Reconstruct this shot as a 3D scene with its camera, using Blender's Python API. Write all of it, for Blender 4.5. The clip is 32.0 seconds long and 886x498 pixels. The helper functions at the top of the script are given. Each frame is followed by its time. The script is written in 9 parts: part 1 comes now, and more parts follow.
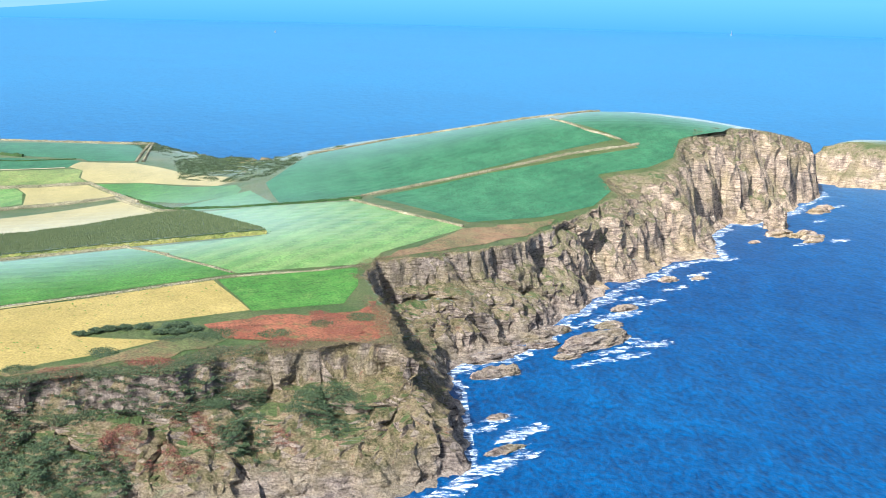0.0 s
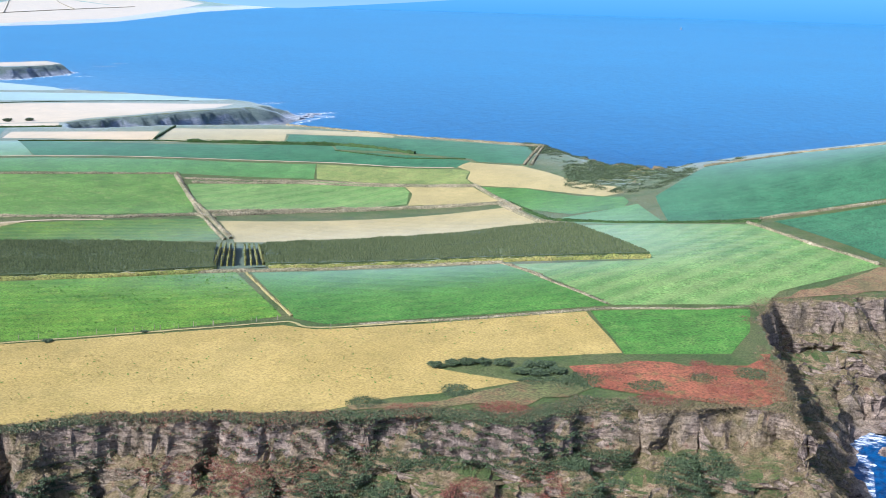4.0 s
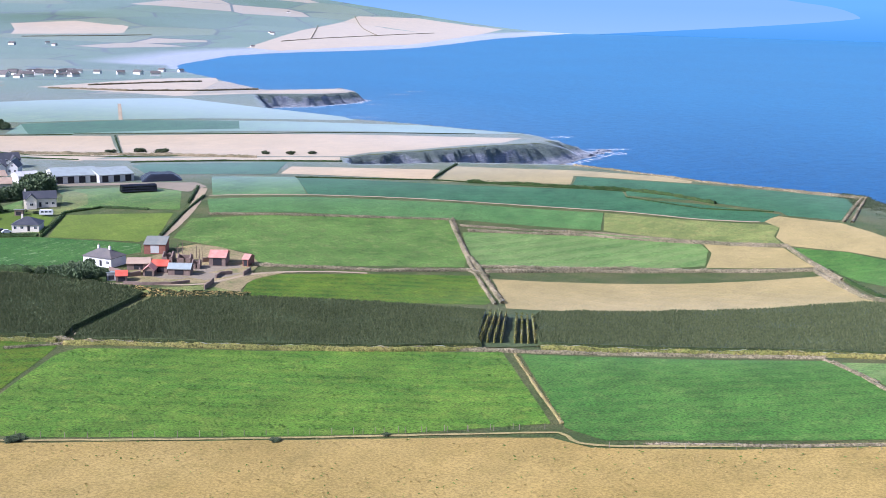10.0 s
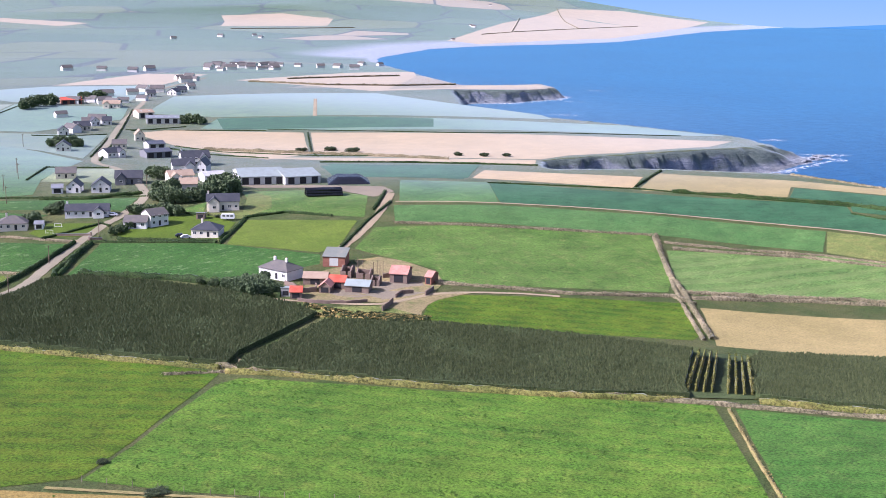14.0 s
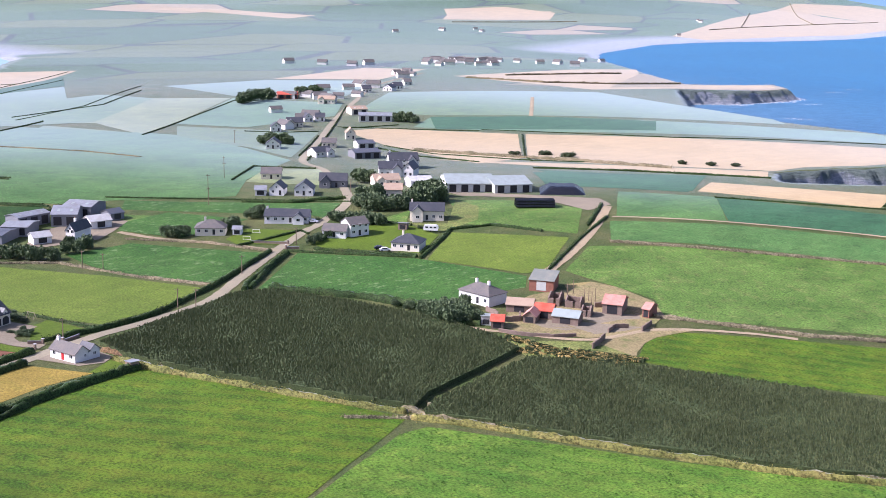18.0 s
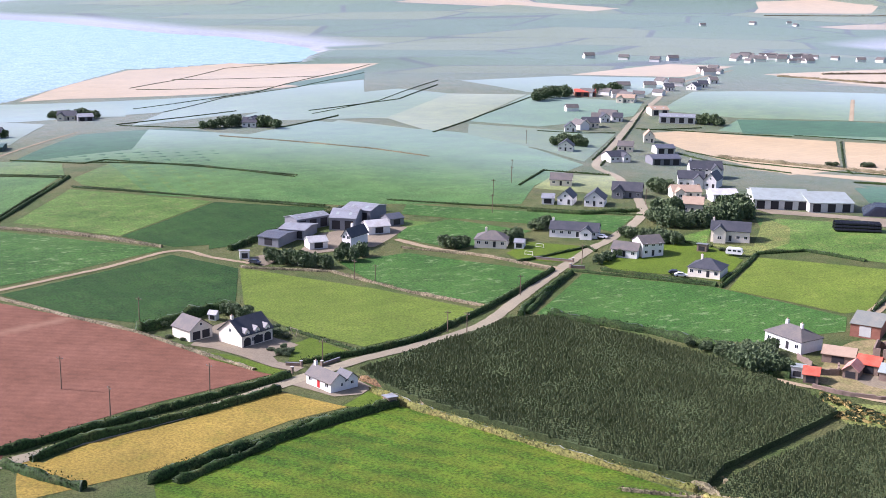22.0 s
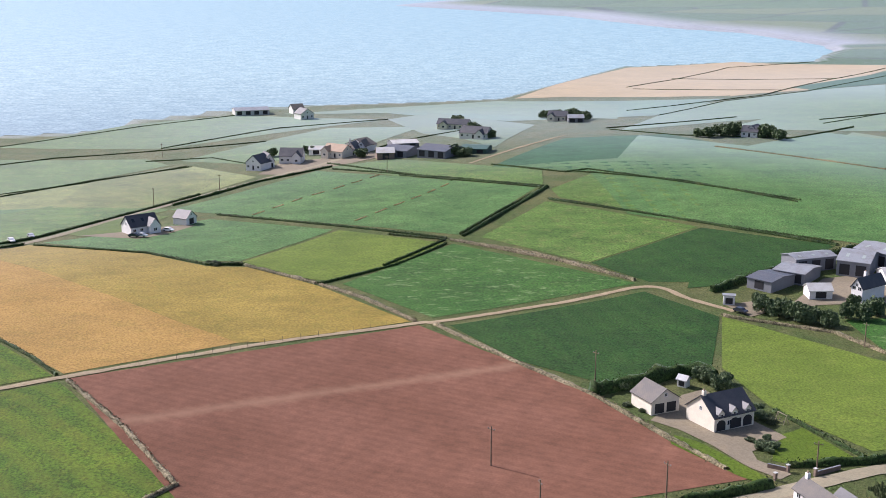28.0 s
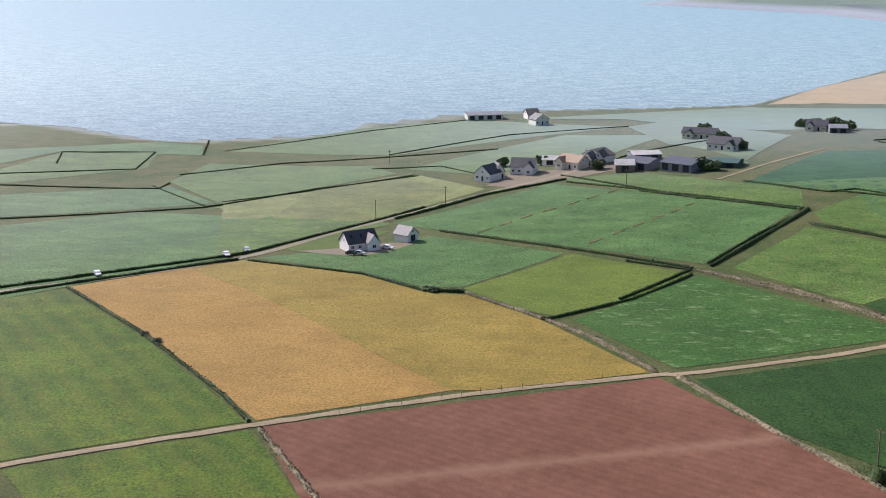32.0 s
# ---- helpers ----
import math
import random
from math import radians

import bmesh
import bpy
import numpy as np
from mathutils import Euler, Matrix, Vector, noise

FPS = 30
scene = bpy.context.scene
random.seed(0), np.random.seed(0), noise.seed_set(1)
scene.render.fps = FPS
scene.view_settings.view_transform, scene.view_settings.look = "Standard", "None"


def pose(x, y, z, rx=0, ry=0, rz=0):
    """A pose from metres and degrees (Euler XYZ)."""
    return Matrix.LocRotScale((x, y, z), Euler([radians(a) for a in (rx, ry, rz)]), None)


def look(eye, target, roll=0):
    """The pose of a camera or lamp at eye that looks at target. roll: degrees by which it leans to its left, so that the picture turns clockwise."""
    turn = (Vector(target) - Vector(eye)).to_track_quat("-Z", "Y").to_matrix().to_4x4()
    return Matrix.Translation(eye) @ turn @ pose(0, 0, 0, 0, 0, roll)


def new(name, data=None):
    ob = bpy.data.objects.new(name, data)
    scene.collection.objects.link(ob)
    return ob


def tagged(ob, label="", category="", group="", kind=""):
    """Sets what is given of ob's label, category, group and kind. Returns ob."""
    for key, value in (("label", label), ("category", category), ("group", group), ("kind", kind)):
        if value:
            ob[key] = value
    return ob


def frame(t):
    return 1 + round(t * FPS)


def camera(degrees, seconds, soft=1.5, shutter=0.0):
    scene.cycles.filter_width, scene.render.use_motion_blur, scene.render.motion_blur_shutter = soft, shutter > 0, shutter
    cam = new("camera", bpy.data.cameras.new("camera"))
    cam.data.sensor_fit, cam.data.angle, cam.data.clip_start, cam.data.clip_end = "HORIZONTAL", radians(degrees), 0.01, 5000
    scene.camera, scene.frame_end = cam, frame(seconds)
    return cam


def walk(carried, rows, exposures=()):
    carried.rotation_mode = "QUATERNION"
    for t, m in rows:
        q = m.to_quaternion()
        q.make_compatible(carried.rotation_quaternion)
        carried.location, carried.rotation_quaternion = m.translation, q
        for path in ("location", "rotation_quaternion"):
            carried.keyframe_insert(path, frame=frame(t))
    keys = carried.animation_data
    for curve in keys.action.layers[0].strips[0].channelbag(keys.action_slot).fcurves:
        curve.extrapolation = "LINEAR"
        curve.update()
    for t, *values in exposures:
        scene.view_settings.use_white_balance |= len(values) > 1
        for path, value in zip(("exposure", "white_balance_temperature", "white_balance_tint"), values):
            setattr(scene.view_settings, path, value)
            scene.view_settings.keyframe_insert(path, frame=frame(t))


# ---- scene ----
cam = camera(39.8, 32.0, 0.55)
METRES, EYE, TILT, LEAN, TURN = 344.0, 97.9, 0.0, 0.0, 0.0
ROWS = [
    (0.0, 0.0, 0.0, 0.0, 0.28, -11.68, -1.37),
    (0.5, 0.001, 0.0138, 0.0011, 2.66, -11.77, -1.35),
    (1.0, 0.0007, 0.0278, 0.0011, 4.87, -11.82, -1.34),
    (1.5, -0.0003, 0.0441, 0.0014, 7.24, -11.91, -1.37),
    (2.0, -0.0019, 0.0597, 0.0017, 9.64, -11.97, -1.43),
    (2.5, -0.0034, 0.0754, 0.0025, 12.05, -12.06, -1.43),
    (3.0, -0.005, 0.0913, 0.0027, 14.43, -12.15, -1.44),
    (3.5, -0.0079, 0.1067, 0.0033, 16.6, -12.25, -1.46),
    (5.5, -0.025, 0.1676, 0.0059, 26.07, -12.67, -1.7),
    (6.0, -0.0297, 0.1821, 0.0064, 28.46, -12.77, -1.68),
    (6.5, -0.0359, 0.1969, 0.0066, 30.77, -12.85, -1.65),
    (7.0, -0.0416, 0.2118, 0.0074, 31.77, -12.92, -1.6),
    (7.5, -0.0483, 0.2254, 0.0084, 31.77, -12.97, -1.57),
    (8.0, -0.0557, 0.2388, 0.0092, 31.77, -12.9, -1.51),
    (8.5, -0.0628, 0.252, 0.01, 31.77, -12.08, -1.45),
    (9.0, -0.0703, 0.2645, 0.01, 31.75, -11.49, -1.42),
    (9.5, -0.0784, 0.2777, 0.0104, 32.0, -11.5, -1.34),
    (10.0, -0.0863, 0.2902, 0.011, 32.48, -11.54, -1.28),
    (10.5, -0.0944, 0.303, 0.0116, 33.1, -11.59, -1.23),
    (11.0, -0.1029, 0.3159, 0.0115, 34.05, -11.62, -1.19),
    (11.5, -0.112, 0.3289, 0.012, 35.41, -11.7, -1.19),
    (12.0, -0.121, 0.3416, 0.0126, 36.75, -11.78, -1.2),
    (12.5, -0.1303, 0.3538, 0.013, 37.68, -11.85, -1.18),
    (13.0, -0.1398, 0.3665, 0.0132, 39.17, -11.93, -1.18),
    (13.5, -0.1493, 0.3788, 0.0137, 40.52, -12.01, -1.18),
    (14.0, -0.1589, 0.3909, 0.014, 41.76, -12.09, -1.18),
    (14.5, -0.169, 0.4028, 0.0143, 42.92, -12.15, -1.18),
    (16.5, -0.2113, 0.447, 0.0169, 48.06, -12.47, -1.33),
    (17.0, -0.2219, 0.4578, 0.0171, 49.38, -12.52, -1.3),
    (17.5, -0.2336, 0.4689, 0.0169, 50.58, -12.57, -1.28),
    (18.0, -0.2454, 0.4787, 0.0169, 52.0, -12.62, -1.25),
    (18.5, -0.2575, 0.4889, 0.0168, 53.68, -12.69, -1.22),
    (19.0, -0.2699, 0.4985, 0.017, 55.42, -12.77, -1.18),
    (19.5, -0.2824, 0.5081, 0.0168, 57.19, -12.84, -1.11),
    (20.0, -0.2955, 0.5173, 0.0167, 58.96, -12.94, -1.08),
    (20.5, -0.3087, 0.526, 0.0166, 60.63, -13.01, -1.04),
    (21.0, -0.322, 0.5342, 0.0168, 62.3, -13.12, -1.02),
    (21.5, -0.3347, 0.5421, 0.0168, 64.1, -13.18, -0.95),
    (22.0, -0.3487, 0.5498, 0.0167, 65.96, -13.24, -0.93),
    (22.5, -0.3626, 0.5566, 0.0168, 67.84, -13.32, -0.92),
    (23.0, -0.3772, 0.5635, 0.0164, 69.8, -13.39, -0.87),
    (23.5, -0.3923, 0.5697, 0.0157, 71.76, -13.46, -0.83),
    (24.0, -0.4072, 0.5756, 0.0155, 73.7, -13.53, -0.78),
    (24.5, -0.4217, 0.5804, 0.0154, 75.68, -13.59, -0.7),
    (25.0, -0.4371, 0.5852, 0.015, 77.59, -13.63, -0.64),
    (25.5, -0.4519, 0.5892, 0.0149, 79.47, -13.67, -0.56),
    (27.5, -0.5147, 0.6006, 0.0147, 87.16, -13.77, -0.19),
    (28.0, -0.5306, 0.6017, 0.014, 89.1, -13.75, -0.08),
    (28.5, -0.5465, 0.6027, 0.0135, 91.08, -13.75, 0.06),
    (29.0, -0.5625, 0.6038, 0.0129, 92.84, -13.75, 0.21),
    (29.5, -0.5782, 0.6033, 0.0125, 93.86, -13.77, 0.31),
    (30.0, -0.5939, 0.6032, 0.0121, 94.78, -13.77, 0.42),
    (30.5, -0.6094, 0.6017, 0.0118, 95.47, -13.77, 0.48),
    (31.0, -0.6255, 0.5995, 0.0111, 96.69, -13.77, 0.56),
    (31.5, -0.6415, 0.5975, 0.0107, 98.45, -13.76, 0.67),
    (32.0, -0.6576, 0.5944, 0.0102, 100.12, -13.75, 0.73),
]
walk(cam, [(t, pose(0, 0, EYE, TILT, LEAN, TURN) @ pose(METRES * x, METRES * y, METRES * z, 90 + pitch, roll, yaw)) for t, x, y, z, yaw, pitch, roll in ROWS], [(0.0, 1.12, 5450, 7), (3.0, 0.93, 5350, 13), (6.0, 0.79, 5250, 21), (9.0, 0.67, 5300, 26), (13.0, 0.7, 5600, 33), (18.0, 0.79, 5750, 32), (24.0, 0.85, 5900, 31), (28.0, 0.52, 6100, 24), (32.0, 0.25, 6150, 23)])

# ---------- world, sun, exposure ----------
SUN_YAW, SUN_ELEV = 149.0, 39.0
sun_dir = Vector((-math.sin(radians(SUN_YAW)) * math.cos(radians(SUN_ELEV)), math.cos(radians(SUN_YAW)) * math.cos(radians(SUN_ELEV)), math.sin(radians(SUN_ELEV))))
world = bpy.data.worlds.new("world")
scene.world = world
world.use_nodes = True
wn = world.node_tree
sky = wn.nodes.new("ShaderNodeTexSky")
sky.sky_type, sky.sun_disc = "NISHITA", False
sky.sun_elevation, sky.sun_rotation = radians(SUN_ELEV), radians(-SUN_YAW)
sky.air_density, sky.dust_density, sky.ozone_density = 1.0, 3.0, 1.2
bg = wn.nodes["Background"]
wn.links.new(sky.outputs[0], bg.inputs[0])
bg.inputs[1].default_value = 0.1
sun = new("sun", bpy.data.lights.new("sun", "SUN"))
sun.data.energy, sun.data.angle, sun.data.color = 5.0, radians(0.6), (1.0, 0.95, 0.86)
sun.matrix_world = look(sun_dir * 100, (0, 0, 0))

# ---------- materials ----------
def mat(name, rough=0.8, spec=0.3):
    m = bpy.data.materials.new(name)
    m.use_nodes = True
    b = m.node_tree.nodes["Principled BSDF"]
    b.inputs["Roughness"].default_value = rough
    b.inputs["Specular IOR Level"].default_value = spec
    return m, m.node_tree, b


def noise_node(nt, scale, detail=4.0, rough=0.6, stretch=None, turn=0.0):
    co = nt.nodes.new("ShaderNodeNewGeometry").outputs["Position"]
    if stretch:
        mp = nt.nodes.new("ShaderNodeMapping")
        mp.inputs["Scale"].default_value = stretch
        mp.inputs["Rotation"].default_value = (0, 0, radians(turn))
        nt.links.new(co, mp.inputs[0])
        co = mp.outputs[0]
    n = nt.nodes.new("ShaderNodeTexNoise")
    n.inputs["Scale"].default_value, n.inputs["Detail"].default_value, n.inputs["Roughness"].default_value = scale, detail, rough
    nt.links.new(co, n.inputs["Vector"])
    return n.outputs["Fac"]


def ramp(nt, fac, *stops):
    r = nt.nodes.new("ShaderNodeValToRGB")
    el = r.color_ramp.elements
    while len(el) < len(stops):
        el.new(0.5)
    for e, (p, c) in zip(el, stops):
        e.position, e.color = p, (*c, 1) if len(c) == 3 else c
    nt.links.new(fac, r.inputs[0])
    return r.outputs[0]


def mix(nt, fac, a, b, mode="MIX"):
    m = nt.nodes.new("ShaderNodeMix")
    m.data_type, m.blend_type = "RGBA", mode
    for sock, v in ((m.inputs[0], fac), (m.inputs[6], a), (m.inputs[7], b)):
        if isinstance(v, (int, float)):
            sock.default_value = v
        elif isinstance(v, tuple):
            sock.default_value = (*v, 1)
        else:
            nt.links.new(v, sock)
    return m.outputs[2]


def bump(nt, b, height, strength=0.4, dist=0.3):
    n = nt.nodes.new("ShaderNodeBump")
    n.inputs["Strength"].default_value, n.inputs["Distance"].default_value = strength, dist
    nt.links.new(height, n.inputs["Height"])
    nt.links.new(n.outputs[0], b.inputs["Normal"])


def haze_gloss(nt, b, amount, tint=(0.68, 0.84, 0.97), coat=0.0, where=None):
    """Distance haze put into the material: bluish sheen and coat, only when seen edge-on."""
    lw = nt.nodes.new("ShaderNodeLayerWeight")
    lw.inputs[0].default_value = 0.5
    mr = nt.nodes.new("ShaderNodeMapRange")
    mr.interpolation_type = "SMOOTHSTEP"
    for k, v in ((1, 0.79), (2, 0.955), (3, 0.0), (4, 0.9 * amount)):
        mr.inputs[k].default_value = v
    nt.links.new(lw.outputs["Facing"], mr.inputs[0])
    nt.links.new(mr.outputs[0], b.inputs["Sheen Weight"])
    ct = nt.nodes.new("ShaderNodeMapRange")
    ct.interpolation_type = "SMOOTHSTEP"
    for k, v in ((1, 0.76), (2, 0.955), (3, 0.0), (4, coat)):
        ct.inputs[k].default_value = v
    nt.links.new(lw.outputs["Facing"], ct.inputs[0])
    nt.links.new(ct.outputs[0], b.inputs["Coat Weight"])
    b.inputs["Coat IOR"].default_value, b.inputs["Coat Roughness"].default_value = 2.25, 0.6
    b.inputs["Sheen Roughness"].default_value = 0.45
    gl = nt.nodes.new("ShaderNodeMapRange")
    gl.interpolation_type = "SMOOTHSTEP"
    for k, v in ((1, 0.81), (2, 0.96), (3, b.inputs["Specular IOR Level"].default_value), (4, max(amount, 0.2))):
        gl.inputs[k].default_value = v
    nt.links.new(lw.outputs["Facing"], gl.inputs[0])
    nt.links.new(gl.outputs[0], b.inputs["Specular IOR Level"])
    b.inputs["Sheen Tint"].default_value = (*tint, 1)
    if where is not None:
        for socket, name in ((mr.outputs[0], "Sheen Weight"), (ct.outputs[0], "Coat Weight"), (gl.outputs[0], "Specular IOR Level")):
            part_ = nt.nodes.new("ShaderNodeMath")
            part_.operation = "MULTIPLY"
            nt.links.new(socket, part_.inputs[0]), nt.links.new(where, part_.inputs[1])
            nt.links.new(part_.outputs[0], b.inputs[name])


def grass(name, base, tip, dry, patch=0.5, stripes=0.0, turn=0.0, sheen=0.78, specks=0.0, tuft=0.92, pitch=0.045, flecks=0.0):
    """Pasture: broad patches, fine tufts, a little dry growth, haze as a sheen at grazing angles."""
    m, nt, b = mat(name, 0.75, 0.15)
    b.inputs["Diffuse Roughness"].default_value = 0.3
    broad = noise_node(nt, 0.03, 3)
    mid = noise_node(nt, 0.22, 4, 0.65)
    fine = noise_node(nt, 1.6, 5, 0.7, (1.0, 1.0, 1.0))
    c = mix(nt, ramp(nt, broad, (0.35, (0, 0, 0)), (0.65, (1, 1, 1))), base, tip)
    c = mix(nt, ramp(nt, mid, (0.5, (0, 0, 0)), (0.75, (patch, patch, patch))), c, dry)
    dark = ramp(nt, fine, (0.36, (0.28, 0.28, 0.28)), (0.60, (1.36, 1.36, 1.36)))
    c = mix(nt, tuft, c, dark, "MULTIPLY")
    blot = noise_node(nt, 0.09, 5, 0.7, (1.0, 0.6, 1.0), 40)
    c = mix(nt, 0.87 * tuft, c, ramp(nt, blot, (0.34, (0.66, 0.69, 0.64)), (0.64, (1.26, 1.23, 1.16))), "MULTIPLY")
    if specks:
        sp = noise_node(nt, 0.55, 3, 0.5, (0.5, 1.2, 1), 35)
        c = mix(nt, ramp(nt, sp, (0.62, (0, 0, 0)), (0.68, (specks, specks, specks))), c, tuple(v * 0.42 for v in base))
    if flecks:
        fl = noise_node(nt, 0.42, 5, 0.75, (1.0, 0.45, 1), 50)
        c = mix(nt, ramp(nt, fl, (0.56, (0, 0, 0)), (0.66, (flecks, flecks, flecks))), c, (0.26, 0.34, 0.16))
    if stripes:
        w = nt.nodes.new("ShaderNodeTexWave")
        w.inputs["Scale"].default_value, w.inputs["Distortion"].default_value, w.inputs["Detail"].default_value = pitch, 1.5, 2
        mp = nt.nodes.new("ShaderNodeMapping")
        mp.inputs["Rotation"].default_value = (0, 0, radians(turn))
        nt.links.new(nt.nodes.new("ShaderNodeNewGeometry").outputs["Position"], mp.inputs[0])
        nt.links.new(mp.outputs[0], w.inputs["Vector"])
        c = mix(nt, ramp(nt, w.outputs["Fac"], (0.3, (0, 0, 0)), (0.8, (stripes, stripes, stripes))), c, dry)
    nt.links.new(c, b.inputs["Base Color"])
    haze_gloss(nt, b, sheen, coat=1.0 * sheen)
    bump(nt, b, fine, 0.5, 0.25)
    return m


M = {}
M["grass_bright"] = grass("bright_pasture", (0.055, 0.135, 0.0147), (0.085, 0.168, 0.0184), (0.145, 0.205, 0.0321), 0.85, 0.16, 62, specks=0.4)
M["grass_rich"] = grass("rich_pasture", (0.042, 0.105, 0.007), (0.082, 0.145, 0.009), (0.155, 0.17, 0.018), 0.6, 0.2, 50, specks=0.35)
M["grass_mid"] = grass("pasture", (0.075, 0.15, 0.0275), (0.1, 0.18, 0.0367), (0.17, 0.2, 0.0643), 0.85, specks=0.3)
M["grass_cool"] = grass("cool_pasture", (0.06, 0.145, 0.04), (0.085, 0.18, 0.05), (0.15, 0.21, 0.08), 0.4)
M["grass_teal"] = grass("young_crop", (0.03, 0.10, 0.045), (0.042, 0.122, 0.056), (0.075, 0.145, 0.072), 0.4, 0.12, 40, 0.3)
M["grass_deep"] = grass("deep_pasture", (0.016, 0.058, 0.010), (0.025, 0.074, 0.013), (0.05, 0.095, 0.024), 0.45, 0.12, 75)
M["grass_fresh"] = grass("fresh_pasture", (0.042, 0.118, 0.0184), (0.058, 0.142, 0.023), (0.1, 0.17, 0.0386), 0.85, 0.16, 50, specks=0.3)
M["grass_fleck"] = grass("flecked_pasture", (0.035, 0.105, 0.0184), (0.05, 0.125, 0.0239), (0.085, 0.15, 0.0367), 0.4, flecks=0.55, tuft=0.75)
M["grass_lime"] = grass("lime_pasture", (0.1, 0.155, 0.0204), (0.125, 0.18, 0.0255), (0.175, 0.205, 0.0459), 0.4, tuft=0.62)
M["grass_olive"] = grass("olive_pasture", (0.16, 0.2, 0.0551), (0.2, 0.235, 0.0688), (0.28, 0.26, 0.101), 0.5)
M["grass_dry"] = grass("dry_pasture", (0.13, 0.17, 0.0459), (0.16, 0.19, 0.0551), (0.26, 0.22, 0.0826), 0.6)
M["grass_mown"] = grass("mown_meadow", (0.085, 0.165, 0.0413), (0.115, 0.195, 0.0532), (0.19, 0.235, 0.0826), 0.6, 0.3, 20, pitch=0.03)
M["lawn"] = grass("lawn", (0.07, 0.12, 0.01), (0.095, 0.148, 0.013), (0.14, 0.17, 0.025), 0.3, tuft=0.5)
M["tan"] = grass("parched_pasture", (0.265, 0.195, 0.0592), (0.305, 0.228, 0.0746), (0.225, 0.175, 0.0455), 0.5, specks=0.15, tuft=0.45, sheen=0.5)
M["tan_pale"] = grass("pale_stubble", (0.27, 0.22, 0.091), (0.31, 0.25, 0.109), (0.24, 0.21, 0.0774), 0.5, 0.12, 62, tuft=0.45, sheen=0.5)
M["tan_orange"] = grass("orange_stubble", (0.31, 0.19, 0.049), (0.36, 0.225, 0.063), (0.25, 0.185, 0.0385), 0.5, tuft=0.5, sheen=0.5)
M["tan_gold"] = grass("gold_stubble", (0.245, 0.18, 0.035), (0.29, 0.215, 0.0455), (0.19, 0.175, 0.028), 0.6, tuft=0.55)
M["straw"] = grass("straw_stubble", (0.40, 0.295, 0.145), (0.45, 0.335, 0.17), (0.34, 0.25, 0.125), 0.4, 0.25, 60, 0.4, tuft=0.35)
M["yard"] = grass("yard_gravel", (0.2, 0.172, 0.123), (0.245, 0.21, 0.152), (0.29, 0.235, 0.148), 0.4, sheen=0.1, tuft=0.22)

M["bracken"] = grass("bracken_ground", (0.16, 0.05, 0.028), (0.20, 0.075, 0.04), (0.07, 0.10, 0.032), 1.0, sheen=0.1)
M["heath"] = grass("heath_ground", (0.085, 0.095, 0.035), (0.18, 0.115, 0.06), (0.17, 0.07, 0.045), 0.9, sheen=0.2)
M["verge"] = grass("rough_verge", (0.13, 0.15, 0.0369), (0.19, 0.18, 0.0533), (0.3, 0.23, 0.0902), 0.7, sheen=0.3)
M["hedge"] = grass("hedge_leaf", (0.022, 0.05, 0.012), (0.04, 0.075, 0.02), (0.10, 0.10, 0.035), 0.5, sheen=0.12)
M["bank"] = grass("dry_bank", (0.15, 0.14, 0.08), (0.24, 0.205, 0.13), (0.36, 0.30, 0.205), 0.8, sheen=0.12)
M["bankred"] = grass("earth_bank", (0.22, 0.10, 0.06), (0.16, 0.12, 0.05), (0.30, 0.18, 0.12), 0.7, sheen=0.12)
M["maize"] = grass("maize", (0.048, 0.07, 0.027), (0.063, 0.088, 0.034), (0.095, 0.105, 0.042), 0.4, tuft=0.6, sheen=0.45)
M["road"] = grass("tarmac", (0.245, 0.22, 0.152), (0.295, 0.265, 0.184), (0.36, 0.3, 0.193), 0.4, sheen=0.1, tuft=0.18)
M["gravel"] = grass("gravel", (0.3, 0.24, 0.152), (0.35, 0.285, 0.18), (0.22, 0.18, 0.0984), 0.6, sheen=0.1, tuft=0.3)
M["track"] = grass("field_track", (0.26, 0.22, 0.0902), (0.3, 0.25, 0.107), (0.17, 0.18, 0.0492), 0.7, sheen=0.2, tuft=0.4)
M["dirt"] = grass("bare_earth", (0.22, 0.185, 0.09), (0.29, 0.235, 0.12), (0.115, 0.145, 0.042), 1.0, sheen=0.2, tuft=0.5)


